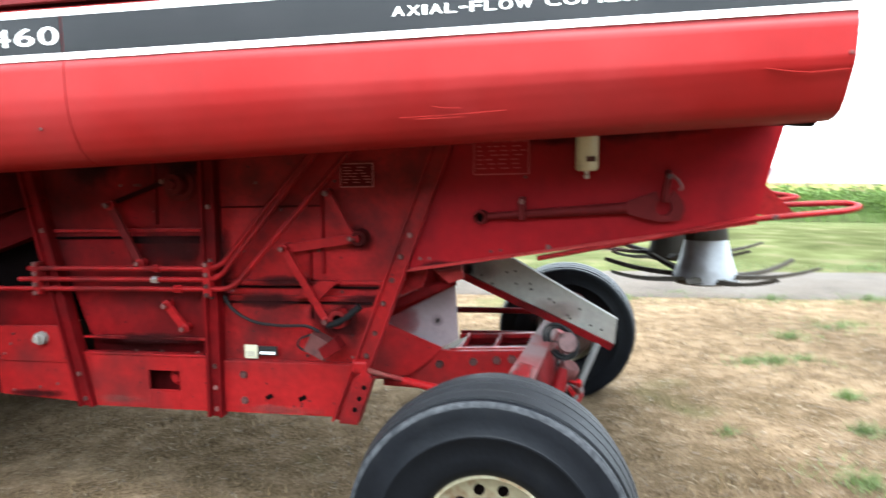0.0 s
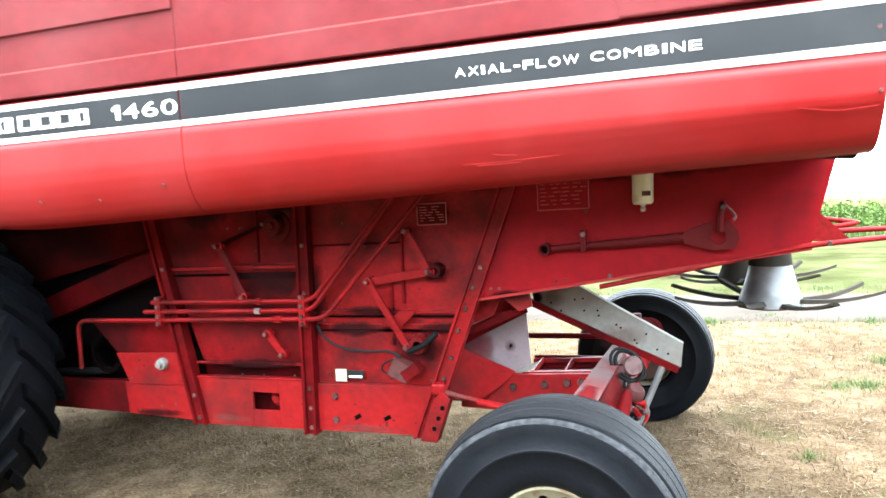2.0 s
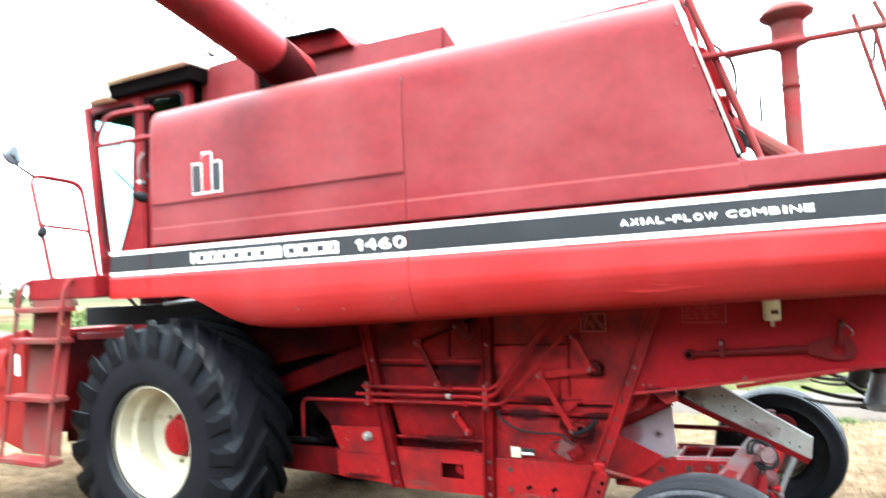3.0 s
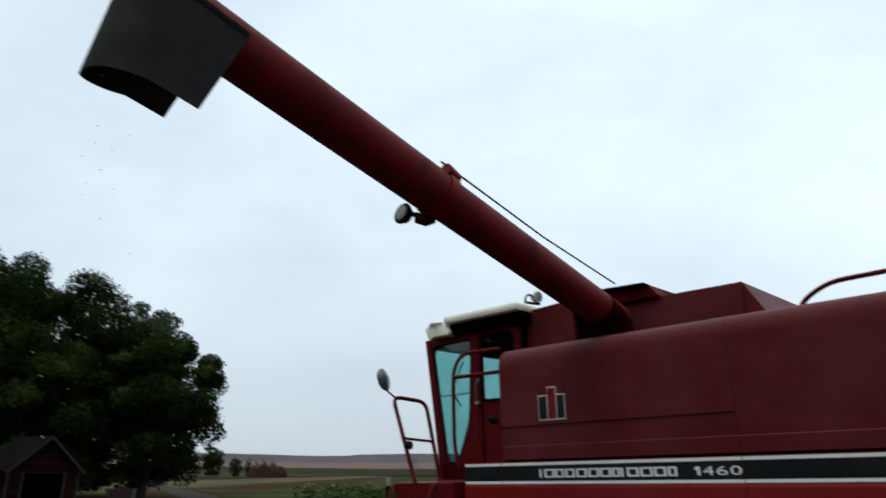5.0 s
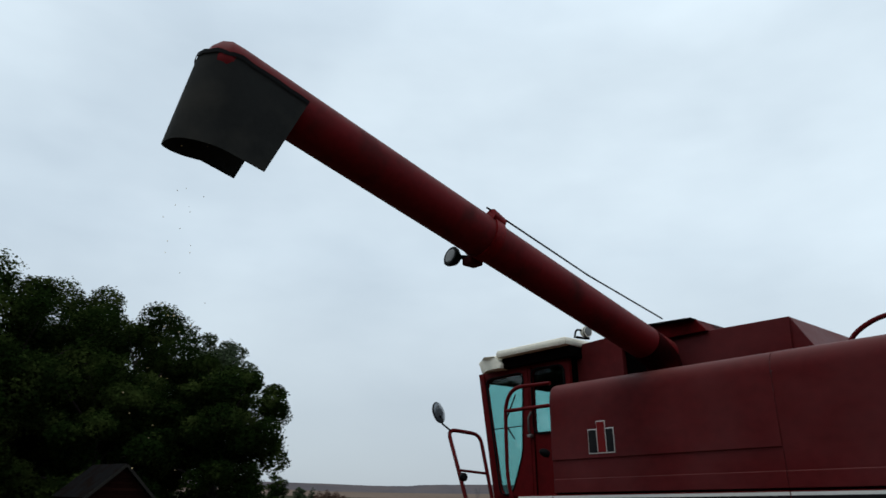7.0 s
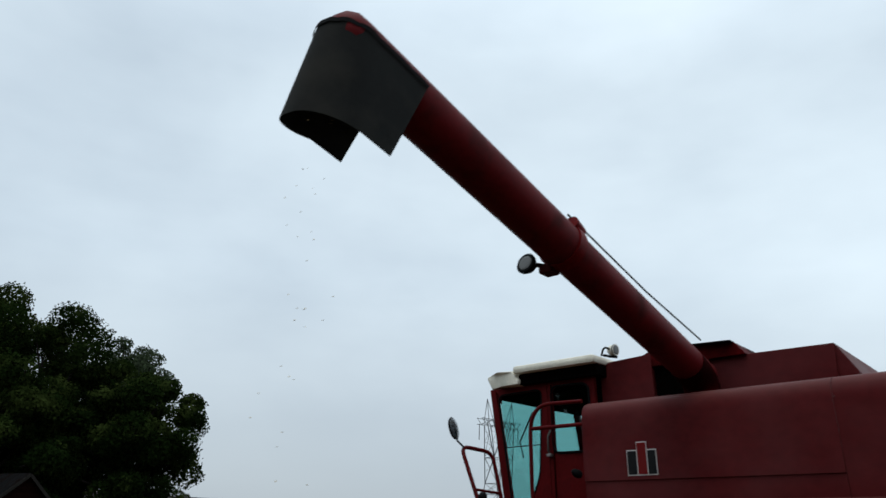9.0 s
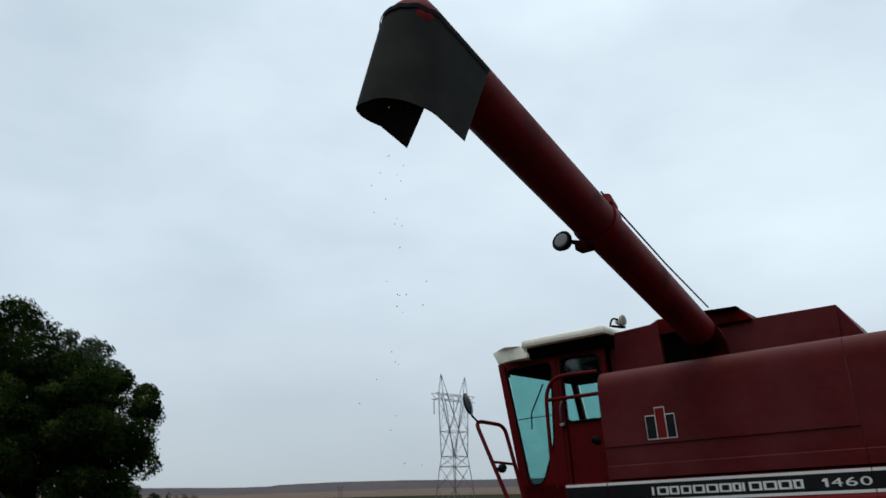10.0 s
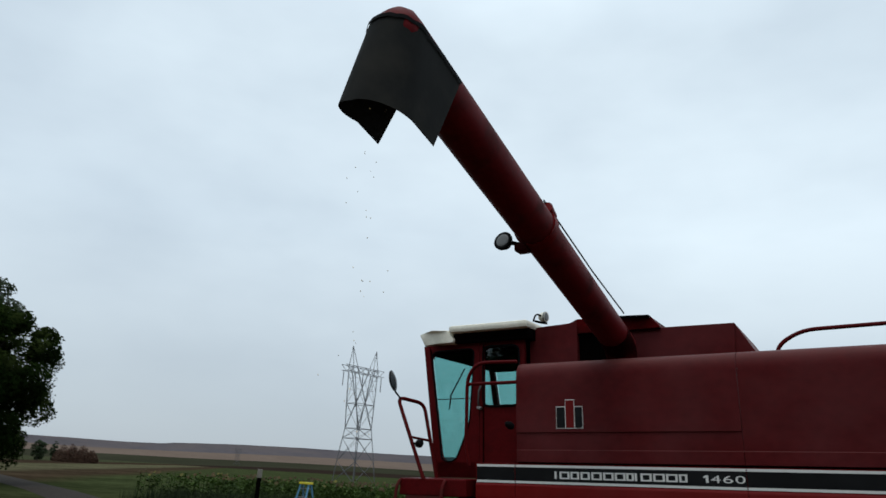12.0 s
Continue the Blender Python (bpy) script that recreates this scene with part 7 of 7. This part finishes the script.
tree("tree", at_bearing(85.4, 53), 14.4, 6.4, -0.14, 5, 70000, LEAF, "rounded green broadleaf tree behind a shed")
tree("tree", at_bearing(64.9, 64), 16.2, 3.4, 0.4, 6, 16000, LEAF_DULL, "slim grey-green tree rising above the grove", limbs=8, clumps=40)
tree("tree", at_bearing(60.4, 270), 11.0, 4.0, -0.10, 7, 14000, LEAF, "small dark green tree standing alone in the fields", 0.36)
tree("tree", at_bearing(58.7, 272), 7.2, 2.4, -0.1, 8, 5000, LEAF_DULL, "small bush beside the lone tree", 0.36)
tree("tree", at_bearing(57.8, 280), 6.8, 1.2, -0.1, 10, 2600, LEAF_DULL, "slim little tree among dry bushes", 0.36)
tree("tree", at_bearing(-58, 60), 10.0, 4.5, 0.2, 9, 6000, LEAF, "tree out by the road", 0.3)

# unseen trees added behind the standpoint to block low sky light from the machine
for k in range(11):
    tree("tree", at_bearing(104 + 16 * k, 40 + 4 * math.sin(k * 2.3)), 15.5 + 1.6 * math.sin(k * 1.7), 6.6, -0.12, 30 + k, 13000, LEAF, "unseen dark green tree, added to block low sky light", 0.55, clumps=48)

# brown brush and old bales beyond the track
BRUSH = mat("dry_brown_brush", (0.066, 0.034, 0.021), 0.9, var=0.3, scale=1, island=0.25)
rb = random.Random(8)
for k, (az, dist, w, h) in enumerate(((57.25, 268, 3.8, 5.2), (56.65, 272, 3.0, 5.9), (56.0, 266, 3.1, 5.7), (55.4, 270, 3.0, 4.1))):
    bush = thing("bush", "dry reddish brown bush in the fields", "bush", group="dry bushes")
    verts, faces = [], []
    for q in range(2600):
        a, rr, z = rb.uniform(0, 6.3), w * math.sqrt(rb.random()), rb.random()
        p = Vector((math.cos(a) * rr, math.sin(a) * rr * 0.6, h * z * (1 - (rr / w) ** 2 * 0.7) * rb.uniform(0.8, 1.1)))
        n1 = Vector((rb.gauss(0, 1), rb.gauss(0, 1), rb.gauss(0, 1))).normalized()
        n2, s, i = n1.orthogonal().normalized(), rb.uniform(0.15, 0.36), len(verts)
        verts += [p - n1 * s, p + n2 * s * 0.3, p + n1 * s, p - n2 * s * 0.3]
        faces.append((i, i + 1, i + 2, i + 3))
    me = bpy.data.meshes.new("foliage")
    me.from_pydata([tuple(v) for v in verts], [], faces)
    me.materials.append(BRUSH)
    tw = new("foliage", me)
    tw.parent = bush
    bush.matrix_basis = Matrix.Translation(at_bearing(az, dist))

# sheds
BOARD = mat("weathered_red_boards", (0.0125, 0.0046, 0.0036), 0.9, var=0.35, scale=3, stretch=(1, 1, 6), bump=0.2, bscale=20, piece=0.3, spec=0.0)
BOARD_GREY = mat("weathered_grey_boards", (0.0085, 0.0070, 0.0062), 0.9, var=0.35, scale=3, stretch=(1, 1, 6), bump=0.2, bscale=20, piece=0.3, spec=0.0)
TIN = mat("grey_tin_roof", (0.0085, 0.0085, 0.0088), 0.85, spec=0.0, var=0.25, scale=2, dirt=(0.0075, 0.0045, 0.0036), dscale=1.5, dlo=0.45, dhi=0.65)
TRIM = mat("grey_white_trim", (0.0215, 0.0195, 0.0175), 0.8, var=0.2, scale=5, spec=0.0)


def shed(place, turn, wide, deep, eave, peak, wood, label):
    """A gabled board shed; its open gable end looks along -y before it is turned."""
    ob = thing("shed", label, "shed")
    h, gap = wide / 2, wide * 0.30
    for k in range(int(peak / 0.16)):
        z0, z1 = k * 0.16, k * 0.16 + 0.152
        half = h if z1 < eave else h * max(0.0, (peak - z1) / (peak - eave))
        if half < 0.08:
            continue
        spans = ((-half, -gap), (gap, half)) if z1 < eave * 0.92 else ((-half, half),)
        for a, b in spans:
            if b - a > 0.05:
                part("board", add_box(bm_new(), a, b, -deep / 2, -deep / 2 + 0.03 + 0.006 * (k % 2), z0, z1), wood, ob)
        if z1 < eave:
            for s in (-1, 1):
                x0 = s * h - (0.03 if s > 0 else 0)
                part("board", add_box(bm_new(), x0, x0 + 0.03, -deep / 2 + 0.05, deep / 2, z0, z1), wood, ob)
    part("back_wall", add_plate(bm_new(), [(-h, 0), (-h, eave), (0, peak), (h, eave), (h, 0)], deep / 2 - 0.03, deep / 2), wood, ob)
    # near-black sheet behind the opening, in place of the shade indoors
    part("inside", add_box(bm_new(), -h + 0.1, h - 0.1, -deep / 2 + 0.8, -deep / 2 + 0.85, 0, eave), DARK, ob, "dark sheet standing for the shaded inside of the shed")
    for s in (-1, 1):
        slope = math.hypot(h, peak - eave)
        dirn = Vector((s * h, 0, eave - peak)) / slope
        up = Vector((-dirn.z * s, 0, dirn.x * s))
        for k in range(int(deep / 0.25) + 2):
            y = -deep / 2 - 0.25 + k * 0.25
            a = Vector((0, y + 0.12, peak + 0.05))
            b = a + dirn * (slope + 0.3)
            part("roof_sheet", bar(a, b, 0.245, 0.03 + 0.02 * (k % 2), tuple(up)), TIN, ob)
        part("barge_board", add_bar(bm_new(), (0, -deep / 2 - 0.3, peak - 0.02), tuple(Vector((0, -deep / 2 - 0.3, peak - 0.02)) + dirn * (slope + 0.3)), 0.04, 0.14, tuple(up)), TRIM, ob)
        part("door_jamb", add_box(bm_new(), s * gap - 0.06, s * gap + 0.06, -deep / 2 - 0.03, -deep / 2, 0, eave * 0.92), TRIM, ob)
        part("corner_board", add_box(bm_new(), s * h - 0.06, s * h + 0.06, -deep / 2 - 0.03, -deep / 2 + 0.04, 0, eave), TRIM, ob)
    ob.matrix_basis = Matrix.Translation(place) @ Matrix.Rotation(radians(turn), 4, "Z")
    return ob


shed(at_bearing(71.2, 44.0), 92, 3.3, 4.6, 2.0, 3.55, BOARD, "weathered red board shed with a grey tin roof")
shed(at_bearing(84.5, 40), 100, 4.0, 5.0, 2.9, 5.0, BOARD_GREY, "weathered grey board shed with a grey tin roof")

# pylons
PYLON = mat("weathered_galvanised_lattice", (0.11, 0.11, 0.118), 0.6, metal=0.3, var=0.1, scale=1)


def pylon(place, turn, label, thick=0.13):
    """A lattice tower of 27 m with a waist, a bridge and two peaks."""
    ob = thing("pylon", label, "pylon")
    levels = [(0.0, 3.9, 3.7), (5.2, 3.4, 3.2), (10.9, 2.85, 2.5), (13.4, 2.55, 2.2), (19.6, 3.3, 1.8), (27.5, 4.2, 1.2)]

    def corner(i, sx, sy):
        z, hx, hy = levels[i]
        return Vector((sx * hx, sy * hy, z))

    for sx in (-1, 1):
        for sy in (-1, 1):
            bm = bm_new()
            for i in range(len(levels) - 1):
                add_bar(bm, corner(i, sx, sy), corner(i + 1, sx, sy), thick * 1.4, thick * 1.4)
            part("leg", bm, PYLON, ob)
    for i in (0, 1, 2):
        for s in (-1, 1):
            for a, b in ((corner(i, -1, s), corner(i + 1, 1, s)), (corner(i, 1, s), corner(i + 1, -1, s)), (corner(i, s, -1), corner(i + 1, s, 1)), (corner(i, s, 1), corner(i + 1, s, -1))):
                part("brace", bar(a, b, thick * 0.6, thick * 0.6), PYLON, ob)
    for i in (2, 3, 4):
        for s in (-1, 1):
            for a, b in ((corner(i, -1, s), corner(i, 1, s)), (corner(i, s, -1), corner(i, s, 1))):
                part("brace", bar(a, b, thick, thick), PYLON, ob)
    # above the waist two slanted masts cross, with light bracing out to the legs
    for s in (-1, 1):
        for sx in (-1, 1):
            a, b = Vector((-sx * 2.55, s * 2.2, 13.4)), Vector((sx * 3.3, s * 1.1, 28.6))
            part("slanted_mast", bar(a, b, thick * 1.3, thick * 1.3), PYLON, ob)
            foot, head = Vector((sx * 2.55, s * 2.2, 13.4)), Vector((sx * 4.2, s * 1.2, 27.5))
            for t, u in ((0.62, 0.45), (0.62, 0.72), (0.82, 0.72), (0.82, 0.90), (0.25, 0.2), (0.25, 0.45)):
                part("brace", bar(a.lerp(b, t) if t > 0.5 else Vector((sx * 2.55, s * 2.2, 13.4)).lerp(Vector((-sx * 3.3, s * 1.1, 28.6)), t), foot.lerp(head, u), thick * 0.5, thick * 0.5), PYLON, ob)
    for sx in (-1, 1):
        for i, j in ((3, 4), (4, 5)):
            part("brace", bar(corner(i, sx, -1), corner(j, sx, 1), thick * 0.5, thick * 0.5), PYLON, ob)
            part("brace", bar(corner(i, sx, 1), corner(j, sx, -1), thick * 0.5, thick * 0.5), PYLON, ob)
    bm = bm_new()
    n = 8
    for sy in (-1, 1):
        for z in (27.5, 29.0):
            add_bar(bm, (-7.1, sy * 0.9, z), (7.1, sy * 0.9, z), thick, thick)
        for k in range(n):
            xa, xb = -7.1 + 14.2 * k / n, -7.1 + 14.2 * (k + 1) / n
            add_bar(bm, (xa, sy * 0.9, 27.5 if k % 2 else 29.0), (xb, sy * 0.9, 29.0 if k % 2 else 27.5), thick * 0.7, thick * 0.7)
    part("bridge", bm, PYLON, ob)
    for s in (-1, 1):
        bm = bm_new()
        for sx in (-1, 1):
            for sy in (-1, 1):
                add_bar(bm, (s * 3.7 + sx * 0.9, sy * 0.9, 28.3), (s * 4.5, 0, 34.2), thick * 0.9, thick * 0.9)
        part("peak", bm, PYLON, ob)
    for x in (-7.1, 0.0, 7.1):
        part("insulator", add_bar(bm_new(), (x, 0, 27.5), (x, 0, 23.6), 0.20, 0.20), PYLON, ob)
    ob.matrix_basis = Matrix.Translation(place) @ Matrix.Rotation(radians(turn), 4, "Z") @ Matrix.Scale(0.8, 4)
    return ob


far_tower = pylon(at_bearing(36.9, 152), 82, "grey steel lattice power pylon standing in the fields")
tagged(copy_thing(far_tower, Matrix.Translation(at_bearing(45.4, 820)) @ Matrix.Rotation(radians(82), 4, "Z") @ Matrix.Scale(0.8, 4)), "grey steel lattice power pylon far away in the haze")

# a post and a stepladder by the sunflowers
TRIM_PALE = mat("pale_weathered_wood", (0.20, 0.18, 0.15), 0.8, var=0.2, scale=8)
post = thing("fence_post", "grey wooden post with a pale cap by the sunflowers", "post")
part("shaft", box(-0.06, 0.06, -0.06, 0.06, -0.05, 1.62, 0.01), DARK, post)
part("cap", box(-0.065, 0.065, -0.065, 0.065, 1.62, 1.92, 0.01), TRIM_PALE, post, "pale weathered post top")
post.matrix_basis = Matrix.Translation(at_bearing(45.4, 28.0))
steps_thing = thing("stepladder", "blue stepladder with a yellow top standing in grass", "stepladder")
BLUE = mat("blue_fibreglass", (0.08, 0.22, 0.34), 0.5, var=0.1)
for sx in (-1, 1):
    for y0 in (-0.45, 0.45):
        part("leg", bar((sx * 0.28, y0, 0.0), (sx * 0.17, 0.06 * (1 if y0 > 0 else -1), 1.50), 0.05, 0.04), BLUE, steps_thing)
part("top_cap", box(-0.22, 0.22, -0.11, 0.11, 1.50, 1.57, 0.01), mat("yellow_plastic", (0.65, 0.55, 0.05), 0.5), steps_thing)
for k in range(5):
    z = 0.27 + k * 0.27
    part("step", box(-0.26 + k * 0.015, 0.26 - k * 0.015, -0.42 + z * 0.25, -0.34 + z * 0.25, z, z + 0.03, 0.0), STEEL, steps_thing)
steps_thing.matrix_basis = Matrix.Translation(at_bearing(42.1, 25.0))

# a red farm wagon parked beside the track
wagon = thing("farm_wagon", "small dull red farm wagon parked beside the track", "wagon")
wagon_red = mat("dull_wagon_red", (0.016, 0.0025, 0.0025), 0.7, var=0.3, scale=4, dirt=(0.012, 0.007, 0.005), dscale=5)
for sy in (-1, 1):
    for k in range(3):
        part("side_board", box(-1.3, 1.3, sy * (0.72 + 0.02 * k) - 0.015, sy * (0.72 + 0.02 * k) + 0.015, 0.72 + 0.2 * k, 0.91 + 0.2 * k, 0.006), wagon_red, wagon)
    for sx in (-1, 1):
        wheel_part = part("wheel", lathe([(0.0, -0.06), (0.16, -0.06), (0.19, -0.08), (0.31, -0.08), (0.34, -0.05), (0.34, 0.05), (0.31, 0.08), (0.0, 0.06)], (sx * 0.8, sy * 0.75, 0.34), (0, 1, 0), 28), TYRE, wagon, "small black wagon wheel", smooth=True)
        part("rim", lathe([(0.0, -0.075), (0.10, -0.07), (0.17, -0.085), (0.17, 0.085), (0.10, 0.07), (0.0, 0.075)], (sx * 0.8, sy * 0.75, 0.34), (0, 1, 0), 20), CREAM_RUST, wheel_part)
for sx in (-1, 1):
    for k in range(3):
        part("end_board", box(sx * 1.3 - 0.015, sx * 1.3 + 0.015, -0.70, 0.70, 0.72 + 0.2 * k, 0.91 + 0.2 * k, 0.006), wagon_red, wagon)
    part("axle", bar((sx * 0.8, -0.7, 0.34), (sx * 0.8, 0.7, 0.34), 0.08, 0.08), BLACK, wagon)
part("bed", box(-1.3, 1.3, -0.72, 0.72, 0.64, 0.71, 0.006), BLACK, wagon)
part("bolster", box(-0.9, 0.9, -0.08, 0.08, 0.38, 0.64, 0.0), BLACK, wagon)
part("tongue", bar((1.3, 0, 0.5), (2.3, 0, 0.30), 0.07, 0.07), BLACK, wagon)
wagon.matrix_basis = Matrix.Translation(at_bearing(65.1, 43.5)) @ Matrix.Rotation(radians(-30), 4, "Z") @ Matrix.Scale(0.8, 4)
